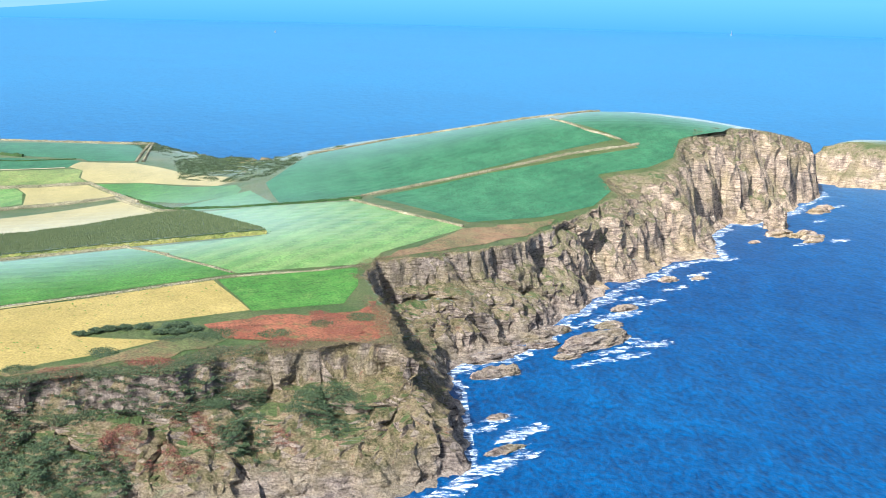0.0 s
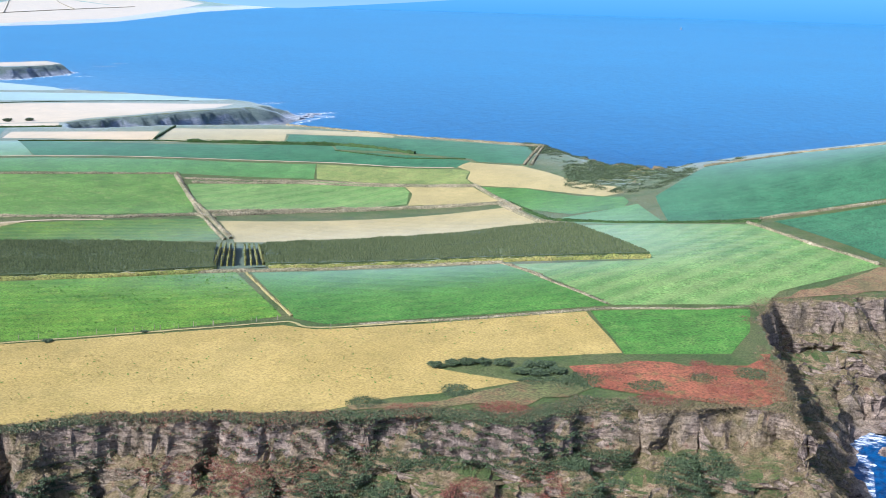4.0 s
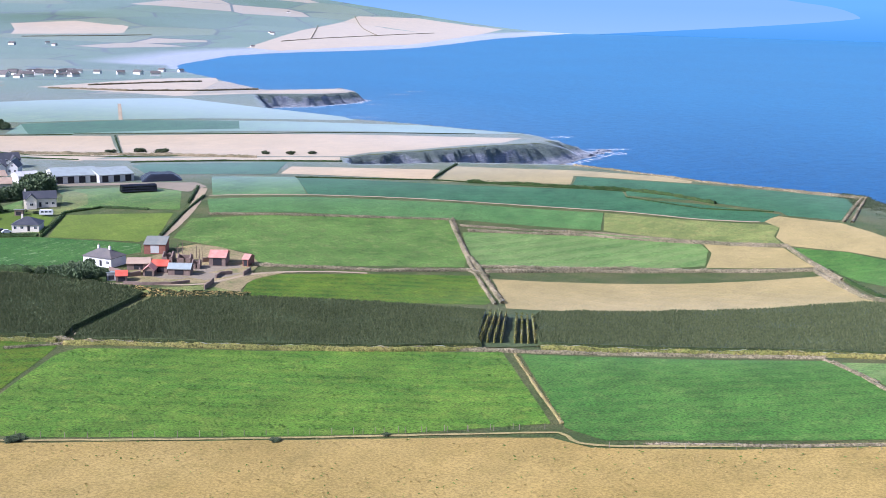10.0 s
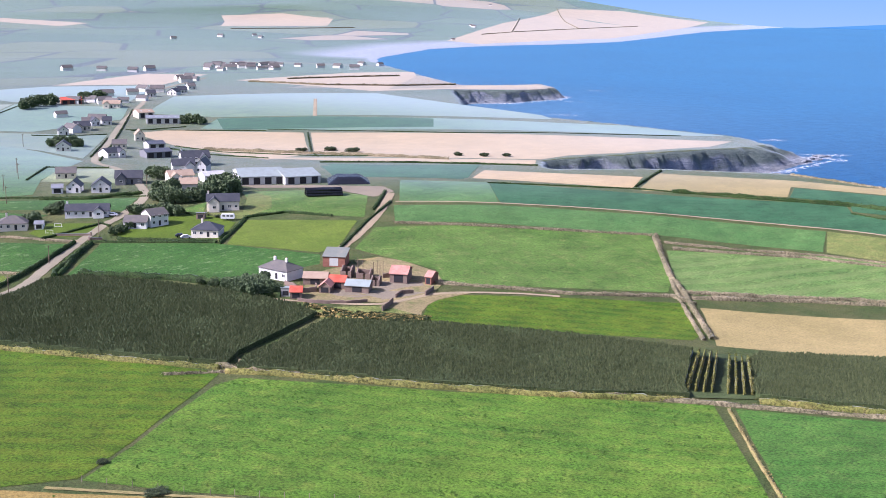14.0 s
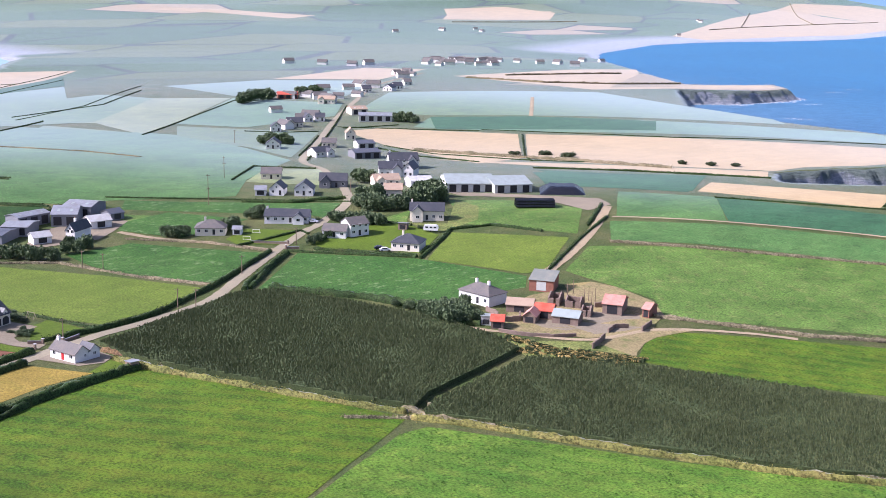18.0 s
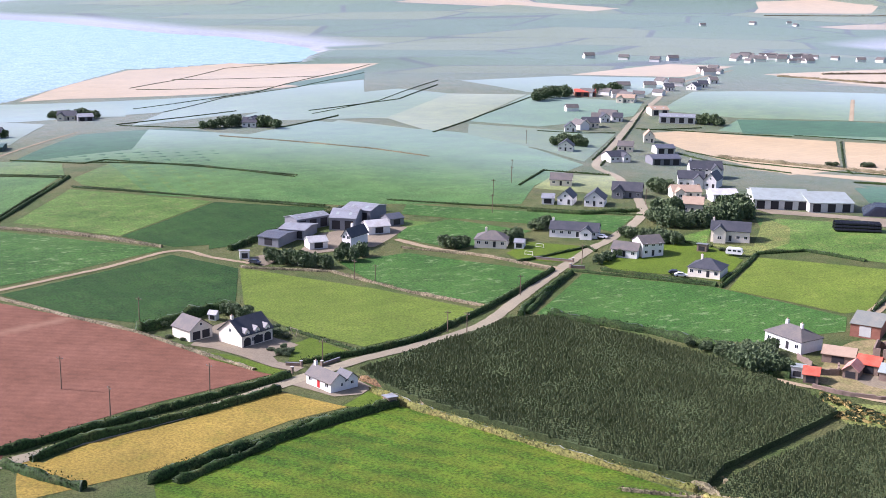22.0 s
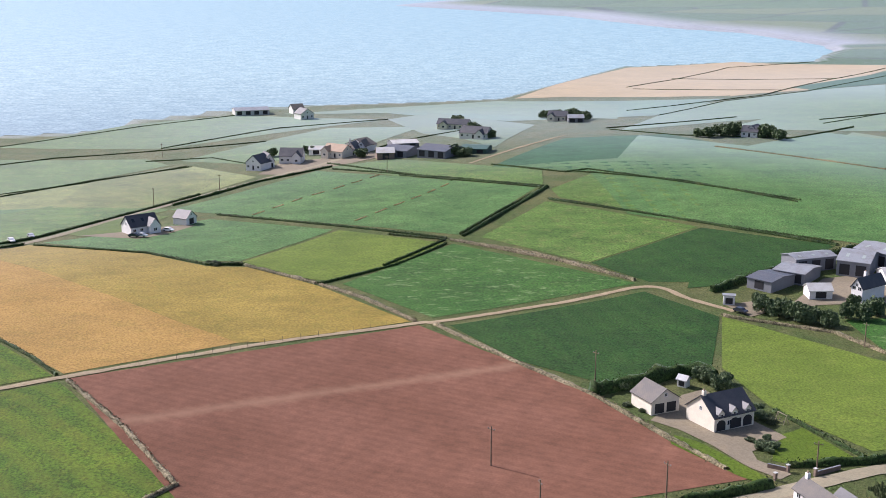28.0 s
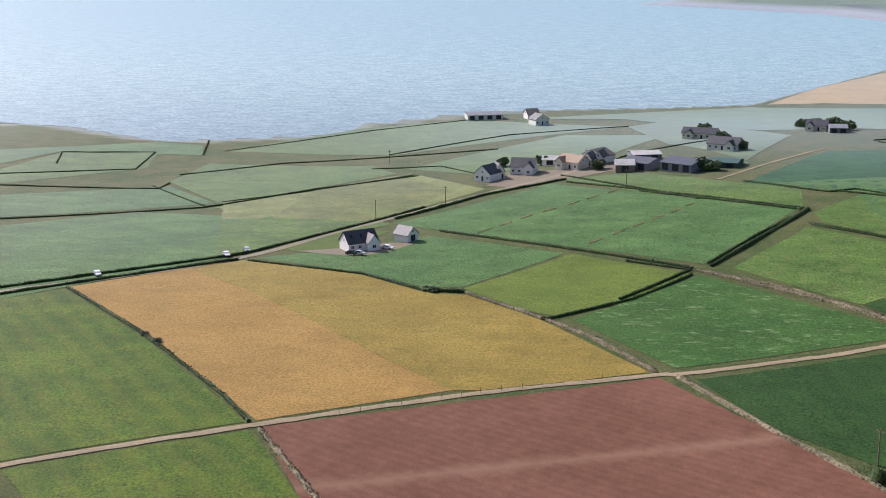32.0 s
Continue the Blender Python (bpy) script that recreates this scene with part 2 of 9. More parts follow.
def plough_material():
    """Red-brown tilth: drill rows both ways, and a dusty streak where the spreader ran."""
    m, nt, b = mat("ploughed_earth", 0.9, 0.1)
    b.inputs["Diffuse Roughness"].default_value = 0.5
    broad, mid, fine = noise_node(nt, 0.035, 4), noise_node(nt, 0.3, 5, 0.65), noise_node(nt, 2.2, 5, 0.7)
    c = mix(nt, ramp(nt, broad, (0.35, (0, 0, 0)), (0.65, (1, 1, 1))), (0.178, 0.084, 0.053), (0.222, 0.108, 0.071))
    c = mix(nt, 0.5, c, ramp(nt, mid, (0.35, (0.75, 0.75, 0.75)), (0.65, (1.2, 1.18, 1.15))), "MULTIPLY")
    c = mix(nt, 0.35, c, ramp(nt, fine, (0.35, (0.6, 0.6, 0.6)), (0.62, (1.25, 1.25, 1.25))), "MULTIPLY")
    geo = nt.nodes.new("ShaderNodeNewGeometry").outputs["Position"]
    for turn, pitch, amount in ((27, 0.11, 0.13), (117, 0.075, 0.04)):
        mp = nt.nodes.new("ShaderNodeMapping")
        mp.inputs["Rotation"].default_value = (0, 0, radians(turn))
        w = nt.nodes.new("ShaderNodeTexWave")
        w.inputs["Scale"].default_value, w.inputs["Distortion"].default_value, w.inputs["Detail"].default_value = pitch, 1.2, 3
        nt.links.new(geo, mp.inputs[0]), nt.links.new(mp.outputs[0], w.inputs["Vector"])
        c = mix(nt, amount, c, ramp(nt, w.outputs["Fac"], (0.25, (0.62, 0.6, 0.6)), (0.75, (1.25, 1.24, 1.22))), "MULTIPLY")
    dot = nt.nodes.new("ShaderNodeVectorMath")
    dot.operation = "DOT_PRODUCT"
    dot.inputs[1].default_value = (0.89, 0.457, 0)
    nt.links.new(geo, dot.inputs[0])
    off = nt.nodes.new("ShaderNodeMath")
    off.operation = "ADD"
    off.inputs[1].default_value = 316.8
    nt.links.new(dot.outputs["Value"], off.inputs[0])
    away = nt.nodes.new("ShaderNodeMath")
    away.operation = "ABSOLUTE"
    nt.links.new(off.outputs[0], away.inputs[0])
    ragged = nt.nodes.new("ShaderNodeMath")
    ragged.operation = "MULTIPLY_ADD"
    nt.links.new(noise_node(nt, 0.16, 5, 0.7), ragged.inputs[0])
    ragged.inputs[1].default_value = 7.0
    nt.links.new(away.outputs[0], ragged.inputs[2])
    near = nt.nodes.new("ShaderNodeMapRange")
    near.inputs[1].default_value, near.inputs[2].default_value, near.inputs[3].default_value, near.inputs[4].default_value = 3.2, 7.5, 0.55, 0.0
    nt.links.new(ragged.outputs[0], near.inputs[0])
    c = mix(nt, near.outputs[0], c, (0.33, 0.20, 0.13))
    nt.links.new(c, b.inputs["Base Color"])
    bump(nt, b, fine, 0.5, 0.2)
    return m


M["plough"] = plough_material()


def ground_material():
    """Turf on the flat, layered rock on the steep faces, gorse and bracken on the slopes between."""
    m, nt, b = mat("coastal_ground", 0.85, 0.25)
    geo = nt.nodes.new("ShaderNodeNewGeometry")
    sep = nt.nodes.new("ShaderNodeSeparateXYZ")
    nt.links.new(geo.outputs["Normal"], sep.inputs[0])
    n1 = noise_node(nt, 0.06, 5, 0.6)
    n2 = noise_node(nt, 0.35, 5, 0.65)
    n3 = noise_node(nt, 1.8, 6, 0.7)
    strata = noise_node(nt, 0.55, 7, 0.72, (0.35, 0.2, 2.3), 25)
    joints = noise_node(nt, 0.22, 5, 0.6, (1.2, 1.2, 0.25), 10)
    turf = mix(nt, ramp(nt, n1, (0.4, (0, 0, 0)), (0.6, (1, 1, 1))), (0.09, 0.138, 0.034), (0.15, 0.165, 0.055))
    vor = nt.nodes.new("ShaderNodeTexVoronoi")
    mp = nt.nodes.new("ShaderNodeMapping")
    mp.inputs["Scale"].default_value, mp.inputs["Rotation"].default_value = (0.0055, 0.0033, 0.0), (0, 0, radians(35))
    nt.links.new(geo.outputs["Position"], mp.inputs[0])
    nt.links.new(mp.outputs[0], vor.inputs["Vector"])
    vor.inputs["Scale"].default_value, vor.inputs["Randomness"].default_value = 1.0, 0.55
    cell = nt.nodes.new("ShaderNodeSeparateColor")
    nt.links.new(vor.outputs["Color"], cell.inputs[0])
    far_fields = ramp(nt, cell.outputs[0], (0.0, (0.06, 0.14, 0.04)), (0.3, (0.09, 0.17, 0.05)), (0.55, (0.14, 0.19, 0.06)), (0.75, (0.075, 0.16, 0.045)), (0.88, (0.42, 0.33, 0.18)))
    far_fields.node.color_ramp.interpolation = "CONSTANT"
    dist = nt.nodes.new("ShaderNodeVectorMath")
    dist.operation = "DISTANCE"
    dist.inputs[1].default_value = (-340, 408, 0)
    nt.links.new(geo.outputs["Position"], dist.inputs[0])
    away = nt.nodes.new("ShaderNodeMapRange")
    away.inputs[1].default_value, away.inputs[2].default_value = 760, 950
    nt.links.new(dist.outputs["Value"], away.inputs[0])
    edges = nt.nodes.new("ShaderNodeTexVoronoi")
    edges.feature = "DISTANCE_TO_EDGE"
    nt.links.new(mp.outputs[0], edges.inputs["Vector"])
    edges.inputs["Scale"].default_value, edges.inputs["Randomness"].default_value = 1.0, 0.55
    far_fields = mix(nt, ramp(nt, edges.outputs["Distance"], (0.012, (1, 1, 1)), (0.022, (0, 0, 0))), far_fields, (0.03, 0.055, 0.03))
    turf = mix(nt, away.outputs[0], turf, far_fields)
    rock = ramp(nt, strata, (0.36, (0.10, 0.078, 0.066)), (0.44, (0.31, 0.24, 0.19)), (0.55, (0.47, 0.37, 0.29)), (0.70, (0.62, 0.51, 0.405)))
    rock = mix(nt, 0.75, rock, ramp(nt, joints, (0.38, (0.36, 0.35, 0.38)), (0.5, (1.0, 0.98, 0.96)), (0.68, (1.22, 1.16, 1.06))), "MULTIPLY")
    rock = mix(nt, ramp(nt, n1, (0.46, (0, 0, 0)), (0.64, (0.55, 0.55, 0.55))), rock, (0.33, 0.26, 0.13))
    # paler ochre rock on the hill's cliff, blue-grey haze painted onto heads across the cove
    place = nt.nodes.new("ShaderNodeSeparateXYZ")
    nt.links.new(geo.outputs["Position"], place.inputs[0])
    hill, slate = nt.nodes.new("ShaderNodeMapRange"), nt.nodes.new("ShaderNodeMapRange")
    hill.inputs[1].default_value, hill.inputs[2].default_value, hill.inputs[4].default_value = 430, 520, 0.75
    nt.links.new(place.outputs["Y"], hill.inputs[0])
    # the slate mask marks where this haze is mixed in, west of x -380
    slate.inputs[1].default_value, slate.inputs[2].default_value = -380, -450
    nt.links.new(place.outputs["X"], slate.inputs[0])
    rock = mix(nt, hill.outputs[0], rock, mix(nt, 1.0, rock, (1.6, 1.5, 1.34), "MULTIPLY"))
    # far rock shifted to blue-grey as if seen through haze
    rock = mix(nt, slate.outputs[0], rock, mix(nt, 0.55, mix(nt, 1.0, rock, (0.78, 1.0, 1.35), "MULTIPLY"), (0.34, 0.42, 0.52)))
    lush = ramp(nt, n2, (0.34, (0.09, 0.095, 0.04)), (0.45, (0.24, 0.19, 0.095)), (0.58, (0.37, 0.28, 0.165)), (0.70, (0.27, 0.13, 0.08)))
    dry = ramp(nt, n2, (0.34, (0.16, 0.16, 0.075)), (0.48, (0.30, 0.25, 0.13)), (0.60, (0.36, 0.28, 0.18)), (0.72, (0.28, 0.17, 0.12)))
    exposed = nt.nodes.new("ShaderNodeMapRange")
    exposed.inputs[1].default_value, exposed.inputs[2].default_value = 380, 450
    nt.links.new(place.outputs["Y"], exposed.inputs[0])
    seaward = nt.nodes.new("ShaderNodeMapRange")
    seaward.inputs[1].default_value, seaward.inputs[2].default_value = -85, -45
    nt.links.new(place.outputs["X"], seaward.inputs[0])
    open_ = nt.nodes.new("ShaderNodeMath")
    open_.operation = "MULTIPLY"
    nt.links.new(exposed.outputs[0], open_.inputs[0]), nt.links.new(seaward.outputs[0], open_.inputs[1])
    plants = mix(nt, open_.outputs[0], lush, dry)
    # far plants greyed by the same painted haze
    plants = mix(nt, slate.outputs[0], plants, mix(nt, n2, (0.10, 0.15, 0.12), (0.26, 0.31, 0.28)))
    steep = nt.nodes.new("ShaderNodeMath")
    steep.operation = "MULTIPLY_ADD"
    nt.links.new(n1, steep.inputs[0])
    steep.inputs[1].default_value = 0.6
    nt.links.new(sep.outputs["Z"], steep.inputs[2])
    growth = nt.nodes.new("ShaderNodeMapRange")
    growth.inputs[1].default_value, growth.inputs[2].default_value, growth.inputs[3].default_value, growth.inputs[4].default_value = 310, 400, 0.14, 0.03
    nt.links.new(place.outputs["Y"], growth.inputs[0])
    cover = nt.nodes.new("ShaderNodeMath")
    nt.links.new(steep.outputs[0], cover.inputs[0]), nt.links.new(growth.outputs[0], cover.inputs[1])
    rocky = ramp(nt, cover.outputs[0], (0.80, (1, 1, 1)), (1.02, (0, 0, 0)))
    flat = ramp(nt, sep.outputs["Z"], (0.93, (0, 0, 0)), (0.985, (1, 1, 1)))
    c = mix(nt, flat, plants, turf)
    c = mix(nt, rocky, c, rock)
    mr = nt.nodes.new("ShaderNodeMapRange")
    mr.inputs[1].default_value, mr.inputs[2].default_value = -14.5, -11.5
    nt.links.new(place.outputs["Z"], mr.inputs[0])
    c = mix(nt, mr.outputs[0], rock, c)
    dark = ramp(nt, n3, (0.36, (0.42, 0.42, 0.42)), (0.6, (1.16, 1.16, 1.16)))
    c = mix(nt, 0.8, c, dark, "MULTIPLY")
    nt.links.new(c, b.inputs["Base Color"])
    # edge-on haze sheen kept to flat turf and the far heads
    hazed = nt.nodes.new("ShaderNodeMath")
    hazed.operation = "MAXIMUM"
    nt.links.new(flat, hazed.inputs[0]), nt.links.new(slate.outputs[0], hazed.inputs[1])
    haze_gloss(nt, b, 0.4, coat=0.55, where=hazed.outputs[0])
    beds = nt.nodes.new("ShaderNodeMath")
    beds.operation = "MULTIPLY_ADD"
    nt.links.new(strata, beds.inputs[0])
    beds.inputs[1].default_value = 2.2
    nt.links.new(n3, beds.inputs[2])
    bump(nt, b, beds.outputs[0], 1.0, 1.3)
    return m


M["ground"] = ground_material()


def sea_material():
    m, nt, b = mat("sea_water", 0.48, 0.6)
    b.inputs["IOR"].default_value = 1.33
    n1 = noise_node(nt, 0.004, 4, 0.6)
    n2 = noise_node(nt, 0.11, 5, 0.6, (1, 0.45, 1), 30)
    n3 = noise_node(nt, 0.6, 4, 0.6, (1, 0.5, 1), 30)
    c = mix(nt, ramp(nt, n1, (0.35, (0, 0, 0)), (0.65, (1, 1, 1))), (0.002, 0.042, 0.135), (0.003, 0.06, 0.17))
    # haze and glare over the western bay, painted pale into the water's colour
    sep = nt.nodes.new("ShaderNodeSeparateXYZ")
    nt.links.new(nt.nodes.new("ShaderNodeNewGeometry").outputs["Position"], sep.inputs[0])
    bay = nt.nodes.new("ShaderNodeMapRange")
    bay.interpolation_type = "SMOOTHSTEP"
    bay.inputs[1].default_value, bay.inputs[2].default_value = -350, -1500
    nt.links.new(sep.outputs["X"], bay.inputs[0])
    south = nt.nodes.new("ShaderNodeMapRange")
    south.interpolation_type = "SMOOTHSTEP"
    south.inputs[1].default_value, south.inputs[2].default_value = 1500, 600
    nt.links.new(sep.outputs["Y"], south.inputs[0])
    bay_haze = nt.nodes.new("ShaderNodeMath")
    bay_haze.operation = "MULTIPLY"
    nt.links.new(bay.outputs[0], bay_haze.inputs[0]), nt.links.new(south.outputs[0], bay_haze.inputs[1])
    c = mix(nt, bay_haze.outputs[0], c, (0.30, 0.40, 0.40))
    caps = ramp(nt, noise_node(nt, 0.16, 6, 0.72, (0.6, 1.4, 1), 30), (0.74, (0, 0, 0)), (0.78, (0.6, 0.6, 0.6)))
    c = mix(nt, caps, c, (0.75, 0.8, 0.85))
    c2 = ramp(nt, n3, (0.35, (0.5, 0.55, 0.6)), (0.64, (1.5, 1.42, 1.35)))
    c3 = ramp(nt, n2, (0.35, (0.7, 0.74, 0.78)), (0.65, (1.2, 1.17, 1.14)))
    c = mix(nt, 1.0, mix(nt, 1.0, c, c2, "MULTIPLY"), c3, "MULTIPLY")
    nt.links.new(c, b.inputs["Base Color"])
    # cyan edge-on sheen in place of haze over the far water
    haze_gloss(nt, b, 0.42, (0.13, 0.66, 1.0), 0.44)
    b.inputs["Coat IOR"].default_value, b.inputs["Coat Roughness"].default_value = 2.1, 0.7
    b.inputs["Specular Tint"].default_value = (0.55, 0.86, 1.0, 1)
    h = nt.nodes.new("ShaderNodeMath")
    h.operation = "MULTIPLY_ADD"
    nt.links.new(n3, h.inputs[0])
    h.inputs[1].default_value = 0.25
    nt.links.new(n2, h.inputs[2])
    bump(nt, b, h.outputs[0], 0.8, 2.2)
    return m


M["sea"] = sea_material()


def foam_material():
    m, nt, b = mat("sea_foam", 0.7, 0.3)
    n = noise_node(nt, 0.34, 10, 0.76, (0.7, 1.2, 1), 20)
    nt.links.new(ramp(nt, n, (0.35, (0.25, 0.42, 0.55)), (0.5, (0.85, 0.9, 0.93))), b.inputs["Base Color"])
    nt.links.new(ramp(nt, n, (0.47, (0, 0, 0)), (0.64, (1, 1, 1))), b.inputs["Alpha"])
    return m


M["foam"] = foam_material()

# ---------- lie of the land ----------
SEA = -18.1
RISE = 108.8
FAR_SHORES = [[(-1360, 571), (-1617, 703), (-1787, 715), (-2026, 672), (-2131, 590), (-2531, 475), (-2950, 146), (-4080, 680), (-4900, 952)], [(-1567, 1621), (-1729, 1937), (-1763, 2113), (-1738, 2445), (-1756, 2668), (-2100, 3547), (-2190, 4084), (-2290, 4900), (-2250, 4900)]]
HILLS_A = [(-891, -54, -2.7), (-748, -54, -2.9), (-605, -54, -0.3), (-1034, 68, -2.7), (-891, 68, -2.2), (-748, 68, -3.3), (-605, 68, -1.9), (-462, 68, 3.7), (-320, 68, 0.3), (-1034, 190, -3.0), (-891, 190, 1.0), (-748, 190, 0.5), (-605, 190, -2.2), (-462, 190, 1.2), (-320, 190, -0.7), (-177, 190, 0.8), (-1176, 313, -1.8), (-1034, 313, -3.0), (-748, 313, 3.0), (-605, 313, 1.5), (-462, 313, -4.6), (-320, 313, 1.4), (-177, 313, 2.0), (-34, 313, 2.0), (-1319, 435, -3.3), (-1176, 435, -1.9), (-748, 435, 0.8), (-462, 435, -0.4), (-177, 435, -1.6), (-34, 435, 9.1)]
HILLS_B = [(109, 435, -3.9), (-1319, 558, -3.5), (-1176, 558, -0.3), (-1034, 558, 2.2), (-748, 558, -1.2), (-462, 558, 6.1), (-177, 558, -13.2), (-34, 558, 3.3), (109, 558, -3.4), (-748, 680, -1.6), (-605, 680, -2.3), (-462, 680, -0.8), (-320, 680, -2.0), (-177, 680, 2.9), (-34, 680, 5.4), (109, 680, 19.2), (252, 680, 6.5), (-891, 802, 2.4), (-748, 802, 1.1), (-462, 802, 1.9), (-320, 802, 1.9), (-34, 802, -11.4), (109, 802, 22.4), (252, 802, -13.1), (-1319, 925, -1.9), (-605, 925, -2.2), (-462, 925, -2.7), (109, 925, -5.6), (-1319, 1047, -1.4), (-891, 1047, -1.9)]
HILLS_C = [(-748, 1047, -2.0), (-605, 1047, -2.6), (-462, 1047, -5.8), (-891, 1170, -2.2), (-748, 1170, -2.4), (-605, 1170, -0.7), (-1034, 1292, -2.4), (-891, 1292, -3.7), (-748, 1292, -2.7), (-1319, 1414, -2.9), (-1176, 1414, -4.2), (-1034, 1414, -3.0), (-891, 1414, -2.7)]
HILLS = [HILLS_A, HILLS_B, HILLS_C]


def land(x, y):
    """Height of the turf."""
    x, y = np.asarray(x, float), np.asarray(y, float)
    z = np.full(np.broadcast(x, y).shape, 2.7)
    for row in HILLS:
        for a, b, h in row:
            z = z + h * np.exp(-((x - a) ** 2 + (y - b) ** 2) / (2 * RISE * RISE))
    far = np.full(z.shape, 1e9)
    for line in FAR_SHORES:
        for (ax, ay), (bx, by) in zip(line, line[1:]):
            dx, dy = bx - ax, by - ay
            k = np.clip(((x - ax) * dx + (y - ay) * dy) / (dx * dx + dy * dy), 0, 1)
            far = np.minimum(far, np.hypot(x - ax - k * dx, y - ay - k * dy))
    s = np.clip((np.hypot(x + 204, y - 340) - 1768) / 3536, 0, 1) * np.clip(far / 952, 0, 1)
    z = z - 19 * np.exp(-far / 476) * np.clip((np.hypot(x + 204, y - 340) - 1224) / 408, 0, 1)
    return z + 122 * s * s * (3 - 2 * s)


def land1(x, y):
    return float(land(x, y))


# shore stations: edge of the turf, and the waterline (a point, or the metres out from the edge)
WEST_SHORE = [((-408.0, -571.2), 12), ((-761.6, -448.8), 12), ((-924.3, -201.4), 12), ((-914.7, -140.4), 12), ((-887.9, -82.0), 12), ((-924.3, 2.2), 12), ((-970, 18), 12), ((-1014, 61), 12), ((-1040, 103), 12), ((-1066, 214), 12), ((-1084, 264), 12), ((-1179, 315), 12), ((-1326, 391), 12), ((-1383, 511), 12), ((-1369, 584), 12)]
BEACH_SHORE = [((-1650, 717), (-1617, 699)), ((-1792, 751), (-1787, 715)), ((-2054, 707), (-2026, 672)), ((-2176, 619), (-2131, 590))]
FAR_WEST_SHORE = [((-2531, 492), 41), ((-2950, 163), 41), ((-4080, 698), 41), ((-4900, 970), 41)]
FAR_RIM = [((-4900, 4900), 41), ((-2380, 4900), 41)]
FAR_EAST_SHORE = [((-2290, 4900), 41), ((-2150, 4084), 41), ((-2050, 3547), 41), ((-1756, 2668), 41), ((-1738, 2445), 41), ((-1763, 2113), 41), ((-1729, 1937), 41), ((-1567, 1621), 41)]
OUTER_HEAD = [((-1421, 1502), 8), ((-1064, 1231), 11), ((-955, 1178), 11), ((-935, 1300), 11), ((-896, 1271), 19), ((-884, 1242), 12), ((-886, 1174), 12), ((-910, 1112), 12), ((-781, 977), 12), ((-687, 965), 11), ((-616, 988), 11), ((-521, 1001), 11)]
INNER_HEAD = [((-498, 990), 14), ((-477, 960), (-438, 1013)), ((-463.2, 919.9), (-437.9, 908.5)), ((-462.4, 861.7), 12), ((-472.6, 772.5), 12), ((-484.2, 730.7), 12), ((-483.1, 709.2), 10), ((-463.6, 684.5), 10), ((-422.6, 739.0), 11), ((-363.0, 778.5), 16)]
NORTH_SHORE = [((-273.8, 768.9), 14), ((-187.8, 782.4), 14), ((-182.4, 774.0), 19), ((-140.5, 707.5), (-149.6, 837.8)), ((-124.0, 643.3), (-140.2, 824.3)), ((-104.9, 630.2), (-146.1, 827.2))]
HILL_BACK = [((-100.4, 648.7), (-143.5, 839.1)), ((-89.8, 693.6), (-95.2, 788.8)), ((-54.4, 761.6), 19), ((6.8, 802.4), 19), ((81.6, 836.4), 22), ((149.6, 832.3), 22), ((233.9, 822.8), 19)]
HILL_CLIFF = [((227.7, 760.9), (235.6, 773.3)), ((208.4, 738.2), (232.8, 746.0)), ((169.9, 696.3), (204.3, 697.1)), ((141.4, 669.1), (166.9, 640.8)), ((121.0, 630.6), (155.0, 644.2)), ((113.8, 597.7), (136.3, 607.4)), ((97.9, 581.0), (131.2, 555.2)), ((73.6, 566.4), (117.8, 546.2)), ((77.1, 540.5), (105.8, 537.7)), ((65.0, 513.9), (91.7, 513.5)), ((49.4, 489.5), (76.6, 493.1))]
NEAR_CLIFF = [((31.8, 449.5), (49.4, 443.1)), ((13.3, 427.3), (33.0, 406.5)), ((-4.6, 411.8), (23.4, 388.3)), ((-23.4, 400.7), (9.7, 378.2)), ((-25.7, 380.9), (3.8, 368.2)), ((-17.8, 350.7), (8.0, 347.3)), ((-12.2, 317.7), (9.1, 311.8)), ((-8.2, 298.2), (10.1, 286.8)), ((-13.3, 309.0), (-0.4, 270.1)), ((-31.8, 302.5), (-22.3, 262.1)), ((-53.9, 295.5), (-40.1, 251.9)), ((-65.0, 281.7), (-56.4, 241.1)), ((-85.1, 276.4), (-71.9, 232.4))]
SOUTH_SHORE = [((-108.9, 265.7), 40), ((-119.0, 261.0), 30), ((-136.3, 257.2), 26), ((-148.5, 250.9), 22), ((-161.0, 240.9), 16), ((-170.2, 235.2), 8), ((-169.6, 226.9), 10), ((-162.8, 214.2), 16), ((-158.3, 207.6), 22), ((-204.0, 163.2), 30), ((-272.0, 81.6), 34), ((-353.6, -81.6), 34), ((-367.2, -340.0), 34)]
SHORE = [WEST_SHORE, BEACH_SHORE, FAR_WEST_SHORE, FAR_RIM, FAR_EAST_SHORE, OUTER_HEAD, INNER_HEAD, NORTH_SHORE, HILL_BACK, HILL_CLIFF, NEAR_CLIFF, SOUTH_SHORE]
STATIONS = [s for stretch in SHORE for s in stretch]
TOP = np.array([s[0] for s in STATIONS], float)
nxt, prv = np.roll(TOP, -1, 0), np.roll(TOP, 1, 0)
run = nxt - prv
out = np.stack([-run[:, 1], run[:, 0]], 1) / np.maximum(np.hypot(run[:, 0], run[:, 1]), 1e-6)[:, None]
FOOT = np.array([TOP[i] + out[i] * s[1] if isinstance(s[1], (int, float)) else s[1] for i, s in enumerate(STATIONS)], float)


def inside(px, py, poly):
    hit = np.zeros(px.shape, bool)
    for (ax, ay), (bx, by) in zip(poly, np.roll(poly, -1, 0)):
        if ay != by:
            hit ^= ((ay > py) != (by > py)) & (px < (bx - ax) * (py - ay) / (by - ay) + ax)
    return hit


